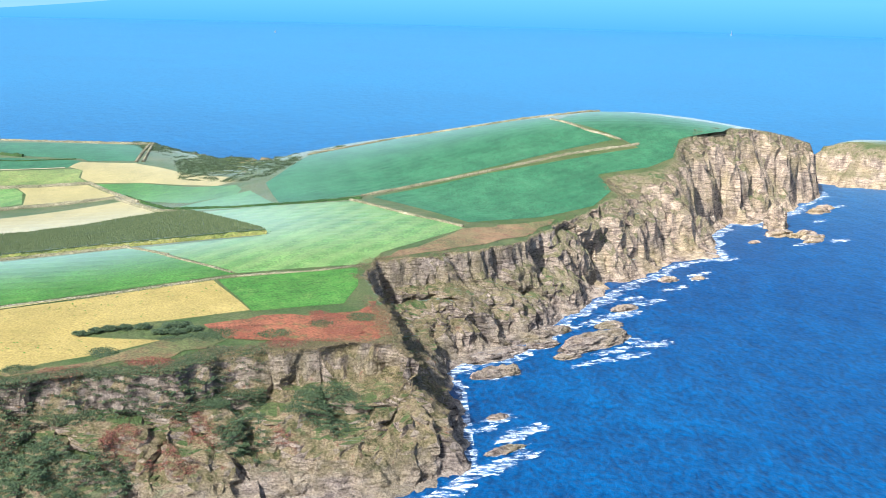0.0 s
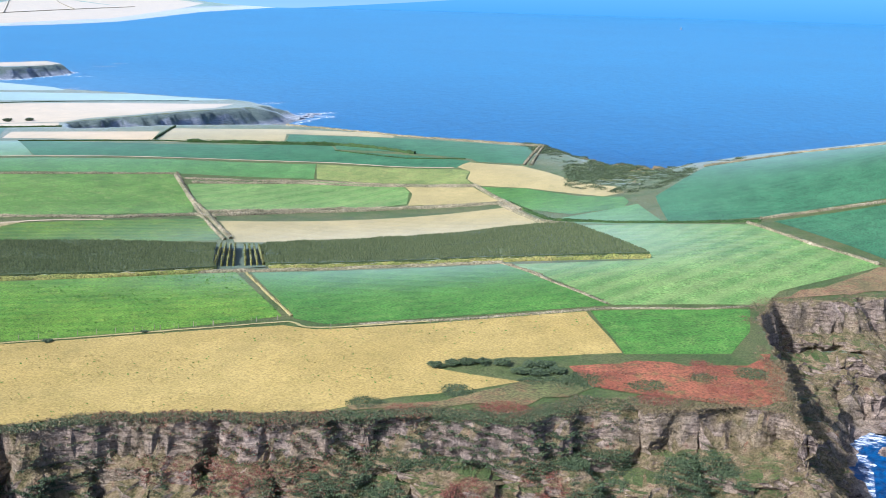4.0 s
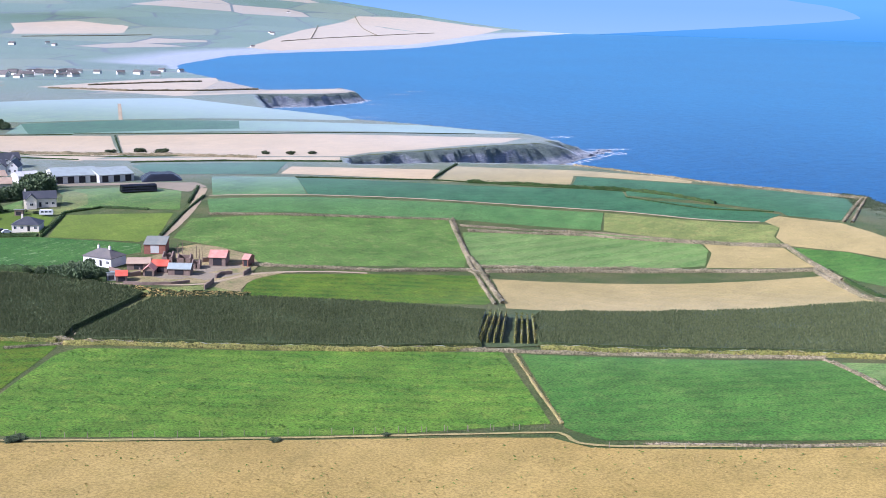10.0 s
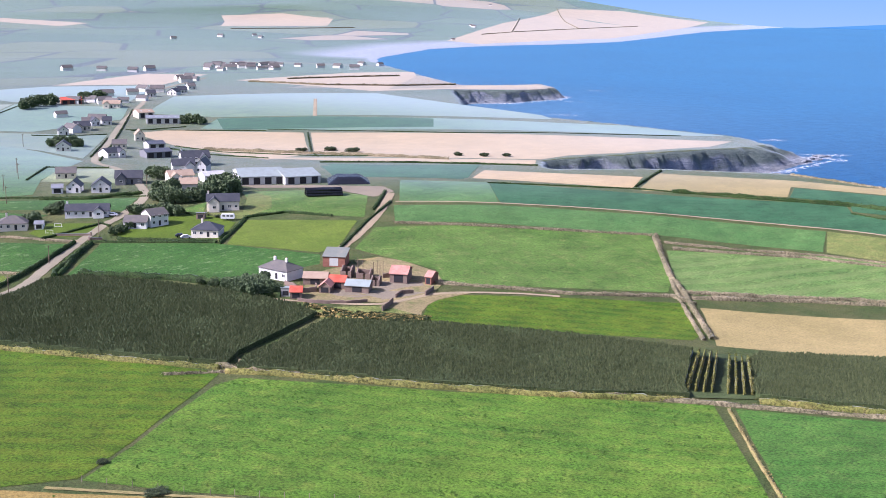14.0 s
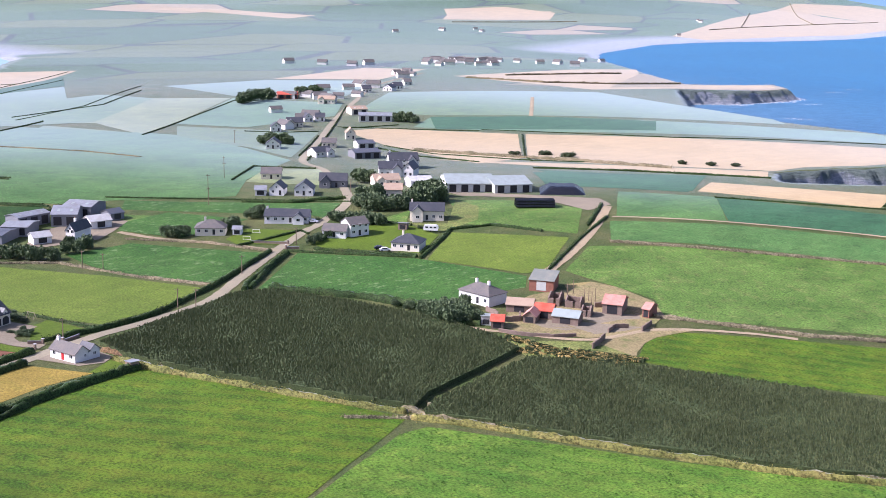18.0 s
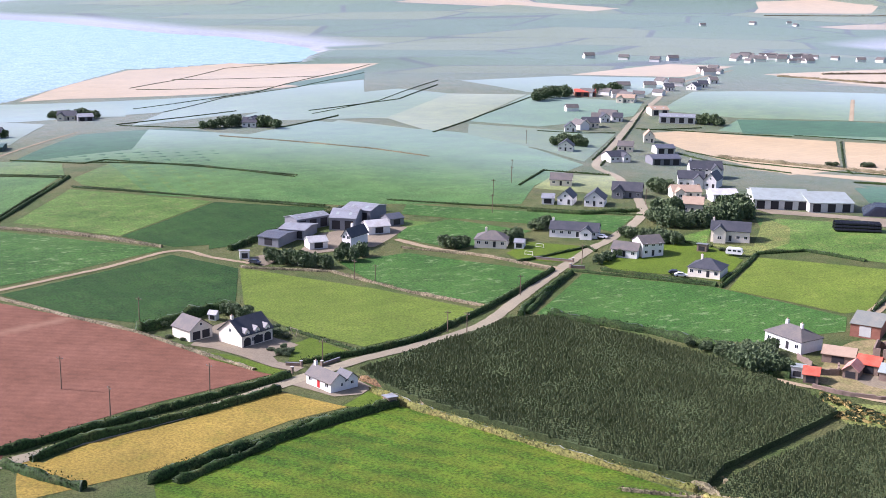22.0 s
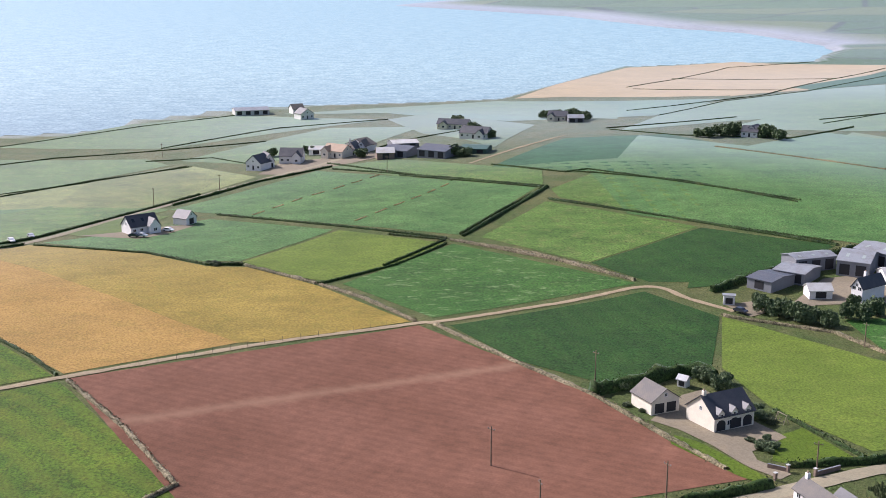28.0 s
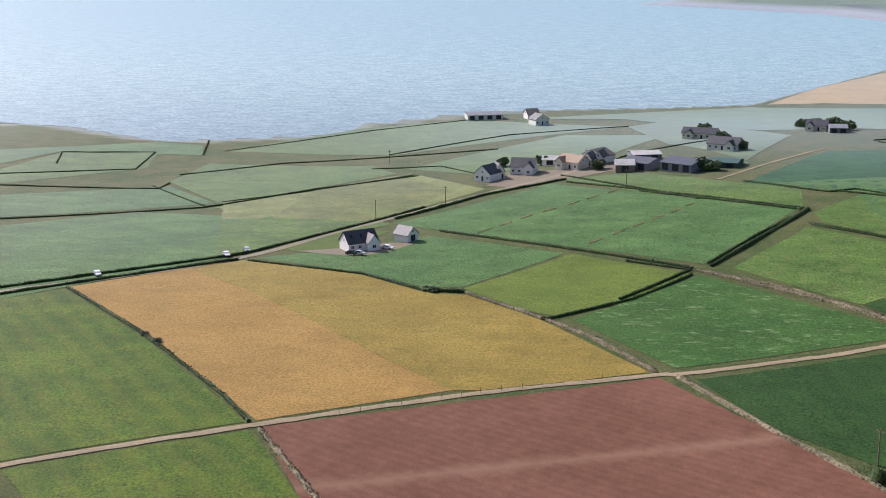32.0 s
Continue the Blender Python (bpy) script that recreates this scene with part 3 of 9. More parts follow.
def distance(px, py, poly):
    best = np.full(px.shape, 1e9)
    for (ax, ay), (bx, by) in zip(poly, np.roll(poly, -1, 0)):
        dx, dy = bx - ax, by - ay
        k = np.clip(((px - ax) * dx + (py - ay) * dy) / max(dx * dx + dy * dy, 1e-9), 0, 1)
        best = np.minimum(best, np.hypot(px - ax - k * dx, py - ay - k * dy))
    return best


def wobble(x, y, scale, seed=0.0):
    """Smooth value noise from a few turned sines, cheap over arrays."""
    v = np.zeros(x.shape)
    amp, f = 1.0, 1.0 / scale
    rnd = random.Random(int(seed * 10) + 7)
    for _ in range(4):
        for _ in range(3):
            a, p = rnd.uniform(0, 6.28), rnd.uniform(0, 6.28)
            v += amp / 3 * np.sin((x * math.cos(a) + y * math.sin(a)) * f * 6.28 + p + 1.3 * np.sin((x * math.sin(a) - y * math.cos(a)) * f * 3.1 + p))
        amp *= 0.55
        f *= 2.1
    return v


def axis(parts):
    v = []
    for a, b, step in parts:
        v += list(np.arange(a, b, step))
    return np.array(v + [parts[-1][1]])


def link_mesh(name, verts, faces, material, smooth=True):
    me = bpy.data.meshes.new(name)
    me.from_pydata(verts, [], faces)
    me.materials.append(material)
    if smooth:
        me.polygons.foreach_set("use_smooth", [True] * len(me.polygons))
    return new(name, me)


GX = axis([(-4900, -3260, 100), (-3260, -2040, 40), (-2040, -1360, 24), (-1360, -1160, 8), (-1160, -430, 4.5), (-430, -220, 6), (-220, 82, 1.1), (82, 275, 2), (275, 550, 12), (550, 4900, 150)])
GY = axis([(-4900, -540, 150), (-540, 130, 20), (130, 200, 5), (200, 450, 1.1), (450, 680, 2.2), (680, 820, 2.4), (820, 1340, 5), (1340, 2180, 24), (2180, 4900, 70)])
X, Y = np.meshgrid(GX, GY)
near_shore = ((X > -270) & (X < 350) & (Y > 160) & (Y < 870)).astype(float)
far_heads = (X > -1160) & (X < -400) & (Y > 680) & (Y < 1340)
rough = np.where(near_shore > 0, 1.0, 0.6)
wx = X + rough * (1.3 * wobble(X, Y, 26, 1) + 0.3 * wobble(X, Y, 7, 2))
wy = Y + rough * (1.3 * wobble(X, Y, 26, 3) + 0.3 * wobble(X, Y, 7, 4))
turf_in, wet_in = inside(wx, wy, TOP), inside(wx, wy, FOOT)
d_top, d_foot = distance(wx, wy, TOP), distance(wx, wy, FOOT)
s = np.where(turf_in, 0.0, np.where(wet_in, d_top / np.maximum(d_top + d_foot, 1e-6), 1.0))
face = (s > 0) & (s < 1)
s2 = np.clip(s + np.where(face, 0.13 * wobble(X, Y, 34, 5) * np.sin(s * math.pi), 0), 0, 1)
# crag at the brow, slope, lower crag, wave-cut shelf
fall = np.interp(s2, [0, 0.03, 0.11, 0.34, 0.66, 0.82, 0.92, 1.0], [0, 0.02, 0.30, 0.43, 0.71, 0.93, 0.975, 1.03])
smooth_fall = np.interp(s2, [0, 0.12, 0.28, 0.5, 0.62, 0.78, 0.9, 1.0], [0, 0.05, 0.17, 0.46, 0.70, 0.93, 0.975, 1.03])
east = np.clip((Y - 440) / 60, 0, 1)
fall = fall * (1 - east) + smooth_fall * east
Z = land(X, Y)
Z = Z + (SEA - 0.6 - Z) * fall
Z = np.where(~turf_in & ~wet_in, np.maximum(SEA - 1.0 - 0.25 * d_foot, SEA - 8), Z)
# beds of rock: ledges and blocks pushed out or back along the slope's own direction
gy, gx = np.gradient(np.where(turf_in, -d_top, d_top))
gx, gy = gx / np.gradient(GX)[None, :], gy / np.gradient(GY)[:, None]
gl = np.maximum(np.hypot(gx, gy), 1e-6)
PX, PY = X.copy(), Y.copy()
for i, j in zip(*np.nonzero(face & ((near_shore > 0) | far_heads))):
    x, y, z, k = X[i, j], Y[i, j], Z[i, j], math.sin(s[i, j] * math.pi) ** 0.5
    bend = noise.noise((x * 0.03, y * 0.03, z * 0.03))
    bed = (z + 0.38 * x - 0.22 * y + 5 * bend) / 4.2
    ledge = (bed % 1.0) ** 2 - 0.4
    block = noise.cell((x * 0.16 + bend, y * 0.16, z * 0.3)) - 0.5
    crag = noise.ridged_multi_fractal((x * 0.05, y * 0.05, z * 0.03), 0.9, 2.1, 5, 1.0, 2.0) - 1.1
    # upright clefts and buttresses
    cleft = max(0.0, 1 - abs(noise.noise((x * 0.055 + 9, y * 0.055, z * 0.012))) * 5.5) ** 1.5
    butt = noise.noise((x * 0.022, y * 0.022 + 5, 0.3))
    high = 1.0 if s[i, j] < 0.5 else 0.45
    if y > 520:
        high, butt = high * 0.3, butt * 0.6
    push = (1.5 * ledge + 1.1 * block + (2.6 if y < 470 else 1.7) * crag - 6.0 * cleft * high + 5.0 * butt) * k
    if far_heads[i, j]:
        push *= 1.2
    PX[i, j] += gx[i, j] / gl[i, j] * push
    PY[i, j] += gy[i, j] / gl[i, j] * push
    Z[i, j] += (0.5 * crag - 1.5 * cleft * high + 0.5 * noise.turbulence((x * 0.3, y * 0.3, z * 0.3), 3, False)) * k
ny, nx = X.shape
idx = np.arange(nx * ny).reshape(ny, nx)
quads = np.stack([idx[:-1, :-1], idx[:-1, 1:], idx[1:, 1:], idx[1:, :-1]], -1).reshape(-1, 4)
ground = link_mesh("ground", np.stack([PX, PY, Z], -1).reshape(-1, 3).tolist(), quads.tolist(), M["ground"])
craggy = (face & (near_shore > 0))[:-1, :-1].reshape(-1)
ground.data.polygons.foreach_set("use_smooth", (~craggy).tolist())
tagged(ground, "rough coastal turf falling to layered rock cliffs", "ground", kind="structure")

sea_r = 4950.0
ring = [(sea_r * math.cos(a * math.pi / 48), sea_r * math.sin(a * math.pi / 48), SEA) for a in range(96)]
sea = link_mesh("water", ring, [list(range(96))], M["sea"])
tagged(sea, "deep blue sea with small wind waves and white caps", "water", kind="structure")


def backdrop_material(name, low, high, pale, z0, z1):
    """Hazy distance painted as glow: paler with height, and towards the sun."""
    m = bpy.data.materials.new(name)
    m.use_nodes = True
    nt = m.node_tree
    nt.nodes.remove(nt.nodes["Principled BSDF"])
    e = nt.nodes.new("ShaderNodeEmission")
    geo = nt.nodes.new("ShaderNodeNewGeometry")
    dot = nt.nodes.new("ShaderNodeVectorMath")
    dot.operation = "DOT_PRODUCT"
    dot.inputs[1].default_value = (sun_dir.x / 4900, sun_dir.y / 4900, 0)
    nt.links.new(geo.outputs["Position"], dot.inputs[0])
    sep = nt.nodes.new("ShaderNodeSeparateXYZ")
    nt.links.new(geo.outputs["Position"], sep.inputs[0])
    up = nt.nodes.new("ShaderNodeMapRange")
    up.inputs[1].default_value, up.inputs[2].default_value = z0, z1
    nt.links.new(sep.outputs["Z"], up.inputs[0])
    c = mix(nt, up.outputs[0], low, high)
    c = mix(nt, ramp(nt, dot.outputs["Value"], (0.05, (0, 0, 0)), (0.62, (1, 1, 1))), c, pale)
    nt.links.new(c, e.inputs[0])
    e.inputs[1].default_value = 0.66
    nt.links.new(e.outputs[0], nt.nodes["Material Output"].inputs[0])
    return m


def backdrop_ring(name, r, a0, a1, n, foot, head, material, label):
    bv, bf = [], []
    for k in range(n + 1):
        ang = radians(a0 + (a1 - a0) * k / n)
        bv += [(r * math.cos(ang), r * math.sin(ang), foot(k / n)), (r * math.cos(ang), r * math.sin(ang), head(k / n))]
        if k:
            bf.append([2 * k - 2, 2 * k, 2 * k + 1, 2 * k - 1])
    return tagged(link_mesh(name, bv, bf, material), label, "backdrop", kind="structure")


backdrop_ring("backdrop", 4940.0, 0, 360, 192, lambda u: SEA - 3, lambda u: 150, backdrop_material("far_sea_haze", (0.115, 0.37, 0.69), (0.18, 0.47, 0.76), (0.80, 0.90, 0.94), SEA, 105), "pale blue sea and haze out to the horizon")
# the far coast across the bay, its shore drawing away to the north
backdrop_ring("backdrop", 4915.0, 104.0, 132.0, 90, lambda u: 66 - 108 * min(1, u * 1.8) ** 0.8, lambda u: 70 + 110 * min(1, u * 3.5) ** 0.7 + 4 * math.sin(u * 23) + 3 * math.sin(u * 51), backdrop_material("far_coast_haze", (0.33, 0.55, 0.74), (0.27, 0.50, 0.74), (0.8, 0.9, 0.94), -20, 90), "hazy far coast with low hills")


# ---------- fields, roads, hedges ----------
def drape(name, pts, material, lift, step=9.0, ragged=0.35, label="", category="field"):
    """A polygon laid over the land, cut along a grid so that it follows the ground."""
    bm = bmesh.new()
    bm.faces.new([bm.verts.new((x, y, 0)) for x, y in pts])
    lo = [min(p[k] for p in pts) for k in (0, 1)]
    hi = [max(p[k] for p in pts) for k in (0, 1)]
    for k in (0, 1):
        size = max(step, (hi[k] - lo[k]) / 60)
        v = lo[k] + size
        while v < hi[k]:
            co, no = [0, 0, 0], [0, 0, 0]
            co[k], no[k] = v, 1
            bmesh.ops.bisect_plane(bm, geom=bm.verts[:] + bm.edges[:] + bm.faces[:], plane_co=co, plane_no=no)
            v += size
    for v in bm.verts:
        if v.is_boundary:
            k = noise.noise_vector((v.co.x * 0.12, v.co.y * 0.12, 3.1)) + 0.5 * noise.noise_vector((v.co.x * 0.4, v.co.y * 0.4, 1.7))
            v.co.x, v.co.y = v.co.x + k.x * ragged, v.co.y + k.y * ragged
    zs = land([v.co.x for v in bm.verts], [v.co.y for v in bm.verts])
    for v, z in zip(bm.verts, zs):
        v.co.z = z + lift * 0.5
    bmesh.ops.recalc_face_normals(bm, faces=bm.faces)
    if sum(f.normal.z for f in bm.faces) < 0:
        bmesh.ops.reverse_faces(bm, faces=bm.faces)
    me = bpy.data.meshes.new(name)
    bm.to_mesh(me)
    bm.free()
    me.materials.append(material)
    return tagged(new(name, me), label, category, kind="structure")


def resample(pts, step):
    outp = [Vector(pts[0]).to_2d()]
    for a, b in zip(pts, pts[1:]):
        a, b = Vector(a), Vector(b)
        n = max(1, round((b - a).length / step))
        outp += [a.lerp(b, k / n) for k in range(1, n + 1)]
    return outp


def smooth_line(pts, step):
    p = [Vector(q) for q in pts]
    res = []
    for i in range(len(p) - 1):
        p0, p1, p2, p3 = p[max(i - 1, 0)], p[i], p[i + 1], p[min(i + 2, len(p) - 1)]
        n = max(1, round((p2 - p1).length / step))
        for k in range(n):
            t = k / n
            res.append(0.5 * (2 * p1 + (p2 - p0) * t + (2 * p0 - 5 * p1 + 4 * p2 - p3) * t * t + (3 * p1 - p0 - 3 * p2 + p3) * t ** 3))
    return res + [p[-1]]


def ribbon(name, pts, width, material, lift, label, category="road"):
    line = smooth_line(pts, 2.5)
    vs, fs = [], []
    for i, p in enumerate(line):
        d = (line[min(i + 1, len(line) - 1)] - line[max(i - 1, 0)]).normalized()
        n = Vector((-d.y, d.x))
        for k in (-0.5, -0.17, 0.17, 0.5):
            q = p + n * (width * k + (0.45 * noise.noise((p.x * 0.35, p.y * 0.35, k * 5)) if abs(k) > 0.3 else 0))
            vs.append((q.x, q.y, land1(q.x, q.y) + lift * 0.5 + (0.05 if abs(k) < 0.3 else 0)))
        if i:
            for k in range(3):
                o = 4 * i + k
                fs.append((o - 4, o, o + 1, o - 3))
    ob = link_mesh(name, vs, [f[::-1] for f in fs], material)
    return tagged(ob, label, category, kind="structure")


def hedge(name, pts, width, height, material, label, category):
    line = resample(pts, 1.6)
    rnd = random.Random(len(pts) * 31 + int(abs(pts[0][0])))
    vs, fs = [], []
    prof = [(-0.5, -0.1), (-0.46, 0.45), (-0.3, 0.85), (0.0, 1.0), (0.3, 0.85), (0.46, 0.45), (0.5, -0.1)]
    grow = 1.0
    for i, p in enumerate(line):
        d = (line[min(i + 1, len(line) - 1)] - line[max(i - 1, 0)])
        d = d.normalized() if d.length else Vector((1, 0))
        n = Vector((-d.y, d.x))
        grow = 0.6 * grow + 0.4 * rnd.uniform(0.55, 1.45)
        z0 = land1(p.x, p.y)
        for u, v in prof:
            q = p + n * (u * width * grow * rnd.uniform(0.8, 1.2)) + d * rnd.uniform(-0.3, 0.3)
            vs.append((q.x, q.y, z0 + v * height * grow * (rnd.uniform(0.8, 1.25) if v > 0 else 1)))
        if i:
            for k in range(6):
                o = 7 * i + k
                fs.append((o - 7, o, o + 1, o - 6))
    fs += [tuple(range(7)), tuple(range(7 * (len(line) - 1), 7 * len(line)))]
    if len(line) < 260:
        lv, lf = [], []
        for p in line:
            z0 = land1(p.x, p.y)
            for _ in range(22):
                c = Vector((p.x + rnd.gauss(0, width * 0.33), p.y + rnd.gauss(0, width * 0.33), z0 + height * rnd.uniform(0.25, 1.2)))
                quad_leaf(lv, lf, c, rnd.uniform(0.1, 0.24), rnd, 0.3)
        n = len(vs)
        vs += [tuple(v) for v in lv]
        fs += [tuple(k + n for k in f) for f in lf]
    return tagged(link_mesh(name, vs, fs, material), label, category)



# ---------- building and plant materials ----------
def plain(name, color, rough=0.8, dirt=0.35, spec=0.3, scale=0.6):
    """Painted or rendered surface with weather stains."""
    m, nt, b = mat(name, rough, spec)
    n1 = noise_node(nt, scale, 5, 0.65)
    n2 = noise_node(nt, scale * 7, 4, 0.6)
    rnd = nt.nodes.new("ShaderNodeObjectInfo").outputs["Random"]
    c = mix(nt, ramp(nt, n1, (0.4, (0, 0, 0)), (0.75, (dirt, dirt, dirt))), color, tuple(v * 0.62 for v in color))
    c = mix(nt, 0.5, c, ramp(nt, n2, (0.3, (0.88, 0.88, 0.88)), (0.7, (1.06, 1.06, 1.06))), "MULTIPLY")
    c = mix(nt, 1.0, c, ramp(nt, rnd, (0.0, (0.93, 0.93, 0.93)), (1.0, (1.04, 1.04, 1.04))), "MULTIPLY")
    nt.links.new(c, b.inputs["Base Color"])
    bump(nt, b, n2, 0.25, 0.03)
    return m


def sheeting(name, color, stain, rough=0.45, metal=0.3):
    """Corrugated or slated roofing: courses across, streaks of rust and lichen."""
    m, nt, b = mat(name, rough, 0.4)
    b.inputs["Metallic"].default_value = metal
    tc = nt.nodes.new("ShaderNodeTexCoord")
    w = nt.nodes.new("ShaderNodeTexWave")
    w.bands_direction = "X"
    w.inputs["Scale"].default_value = 1.6
    nt.links.new(tc.outputs["Object"], w.inputs["Vector"])
    n1 = noise_node(nt, 0.35, 5, 0.7)
    c = mix(nt, ramp(nt, n1, (0.42, (0, 0, 0)), (0.7, (0.75, 0.75, 0.75))), color, stain)
    c = mix(nt, 0.35, c, ramp(nt, w.outputs["Fac"], (0.2, (0.75, 0.75, 0.75)), (0.8, (1.1, 1.1, 1.1))), "MULTIPLY")
    nt.links.new(c, b.inputs["Base Color"])
    bump(nt, b, w.outputs["Fac"], 0.3, 0.05)
    return m


PAINT = {
    "white": plain("white_render", (0.76, 0.755, 0.735), 0.8, 0.3), "cream": plain("cream_render", (0.74, 0.69, 0.58), 0.8, 0.3),
    "slatewall": plain("grey_render", (0.20, 0.21, 0.23)), "stone": plain("rubble_stone", (0.235, 0.175, 0.14), 0.9, 0.8, scale=1.1),
    "rustwall": plain("red_tin_and_brick", (0.30, 0.13, 0.09), 0.8, 0.7), "palewall": plain("pale_sheet_wall", (0.55, 0.56, 0.53)),
    "greytin": sheeting("grey_tin", (0.30, 0.32, 0.34), (0.20, 0.19, 0.18)), "darktin": sheeting("dark_tin", (0.10, 0.115, 0.14), (0.16, 0.15, 0.15)),
    "whitetin": sheeting("white_tin", (0.38, 0.44, 0.415), (0.29, 0.32, 0.285)), "palegrey": sheeting("pale_sheet", (0.46, 0.47, 0.46), (0.34, 0.32, 0.28), 0.6, 0.0),
    "redtin": sheeting("red_tin", (0.55, 0.075, 0.04), (0.40, 0.16, 0.10), 0.6, 0.0), "rusttin": sheeting("faded_red_tin", (0.46, 0.20, 0.15), (0.55, 0.33, 0.27), 0.7, 0.0),
    "slate": sheeting("dark_slate", (0.045, 0.05, 0.06), (0.08, 0.08, 0.085), 0.5, 0.0), "greyslate": sheeting("grey_slate", (0.105, 0.10, 0.096), (0.16, 0.14, 0.115), 0.75, 0.0),
    "greenslate": sheeting("grey_green_slate", (0.27, 0.30, 0.26), (0.36, 0.37, 0.30), 0.7, 0.0), "tanroof": sheeting("tan_tile", (0.36, 0.27, 0.19), (0.28, 0.2, 0.14), 0.75, 0.0),
    "dullgreen": sheeting("faded_green_tin", (0.17, 0.19, 0.165), (0.25, 0.24, 0.19), 0.7, 0.0), "greenwall": plain("green_sheet_wall", (0.06, 0.11, 0.09)), "greentin": sheeting("green_tin", (0.06, 0.13, 0.11), (0.10, 0.15, 0.12)),
}
TRIM = plain("white_trim", (0.80, 0.80, 0.78), 0.5, 0.1)
RED = plain("red_door_paint", (0.5, 0.03, 0.03), 0.4, 0.1)
DARK = plain("dark_doorway", (0.03, 0.03, 0.035), 0.6, 0.1)
STAKE = plain("grey_stake", (0.24, 0.21, 0.15), 0.85, 0.4)
TIMBER = plain("weathered_timber", (0.20, 0.15, 0.105), 0.85, 0.6)
RUBBER = plain("black_wrap", (0.012, 0.013, 0.016), 0.25, 0.1, 0.6)
CARPAINT = {k: plain(k + "_car_paint", c, 0.25, 0.05, 0.6) for k, c in (("white", (0.8, 0.8, 0.8)), ("silver", (0.45, 0.47, 0.5)), ("dark", (0.03, 0.035, 0.05)))}
gm, gnt, gb = mat("window_glass", 0.08, 0.6)
gb.inputs["Base Color"].default_value = (0.02, 0.028, 0.036, 1)
GLASS = gm


def leaf_material(name, dark, light):
    m, nt, b = mat(name, 0.6, 0.3)
    g = nt.nodes.new("ShaderNodeNewGeometry")
    c = ramp(nt, g.outputs["Random Per Island"], (0.0, dark), (1.0, light))
    nt.links.new(c, b.inputs["Base Color"])
    b.inputs["Sheen Weight"].default_value = 0.06
    b.inputs["Sheen Tint"].default_value = (0.75, 0.88, 1.0, 1)
    return m


LEAF = leaf_material("leaf", (0.045, 0.082, 0.032), (0.12, 0.165, 0.07))
GORSE = leaf_material("gorse", (0.022, 0.04, 0.015), (0.075, 0.10, 0.035))
BRACKEN = leaf_material("bracken", (0.10, 0.034, 0.02), (0.225, 0.08, 0.045))
HEATH = leaf_material("heath", (0.07, 0.056, 0.026), (0.18, 0.13, 0.06))
MAIZE = leaf_material("maize_leaf", (0.064, 0.09, 0.037), (0.138, 0.158, 0.066))
TUFT = leaf_material("rushes", (0.06, 0.14, 0.02), (0.12, 0.22, 0.035))
DRYTUFT = leaf_material("dry_rushes", (0.24, 0.20, 0.06), (0.46, 0.34, 0.13))
BARK = plain("bark", (0.09, 0.07, 0.05), 0.9, 0.5)


# ---------- small builders ----------
def box(bm, x0, y0, z0, x1, y1, z1):
    v = [bm.verts.new(p) for p in ((x0, y0, z0), (x1, y0, z0), (x1, y1, z0), (x0, y1, z0), (x0, y0, z1), (x1, y0, z1), (x1, y1, z1), (x0, y1, z1))]
    for f in ((3, 2, 1, 0), (4, 5, 6, 7), (0, 1, 5, 4), (1, 2, 6, 5), (2, 3, 7, 6), (3, 0, 4, 7)):
        bm.faces.new([v[i] for i in f])


def part(name, bm, material, parent, label="", smooth=False):
    me = bpy.data.meshes.new(name)
    bmesh.ops.recalc_face_normals(bm, faces=bm.faces)
    bm.to_mesh(me)
    bm.free()
    me.materials.append(material)
    if smooth:
        me.polygons.foreach_set("use_smooth", [True] * len(me.polygons))
    ob = new(name, me)
    ob.parent = parent
    return tagged(ob, label)


def boxpart(name, dims, material, parent, label=""):
    bm = bmesh.new()
    box(bm, *dims)
    return part(name, bm, material, parent, label)


def base(name, x, y, rot, note, category, group=""):
    ob = new(name)
    ob.matrix_world = pose(x, y, land1(x, y) + 0.35, 0, 0, rot)
    return tagged(ob, note, category, group)


_win = {}


def window(parent, x, y, z, w, h, face):
    """A window set on a wall: frame proud of the render, dark pane inside. face: 0 front, 1 back, 2 left gable, 3 right gable."""
    key = (round(w, 1), round(h, 1))
    if key not in _win:
        fb, pb = bmesh.new(), bmesh.new()
        t = 0.09
        for d in ((-w / 2, -0.05, 0, w / 2, 0.1, t), (-w / 2, -0.05, h - t, w / 2, 0.1, h), (-w / 2, -0.05, t, -w / 2 + t, 0.1, h - t), (w / 2 - t, -0.05, t, w / 2, 0.1, h - t), (-0.03, -0.04, t, 0.03, 0.08, h - t)):
            box(fb, *d)
        box(pb, -w / 2 + t, -0.02, t, w / 2 - t, 0.06, h - t)
        mf, mp = bpy.data.meshes.new("window"), bpy.data.meshes.new("pane")
        for bm, me, m in ((fb, mf, TRIM), (pb, mp, GLASS)):
            bmesh.ops.recalc_face_normals(bm, faces=bm.faces)
            bm.to_mesh(me)
            bm.free()
            me.materials.append(m)
        _win[key] = (mf, mp)
    f = new("window", _win[key][0])
    f.parent = parent
    f.matrix_local = pose(x, y, z, 0, 0, (0, 180, -90, 90)[face])
    p = new("pane", _win[key][1])
    p.parent = f
    return f


def extrude_profile(bm, prof, d0, d1, along):
    """A closed outline (across, up) drawn out from d0 to d1; along: the axis that it runs on."""
    def at(u, z, d):
        return (d, u, z) if along == "x" else (u, d, z)
    a = [bm.verts.new(at(u, z, d0)) for u, z in prof]
    b = [bm.verts.new(at(u, z, d1)) for u, z in prof]
    bm.faces.new(a), bm.faces.new(b[::-1])
    n = len(prof)
    for k in range(n):
        bm.faces.new((a[k], a[(k + 1) % n], b[(k + 1) % n], b[k]))


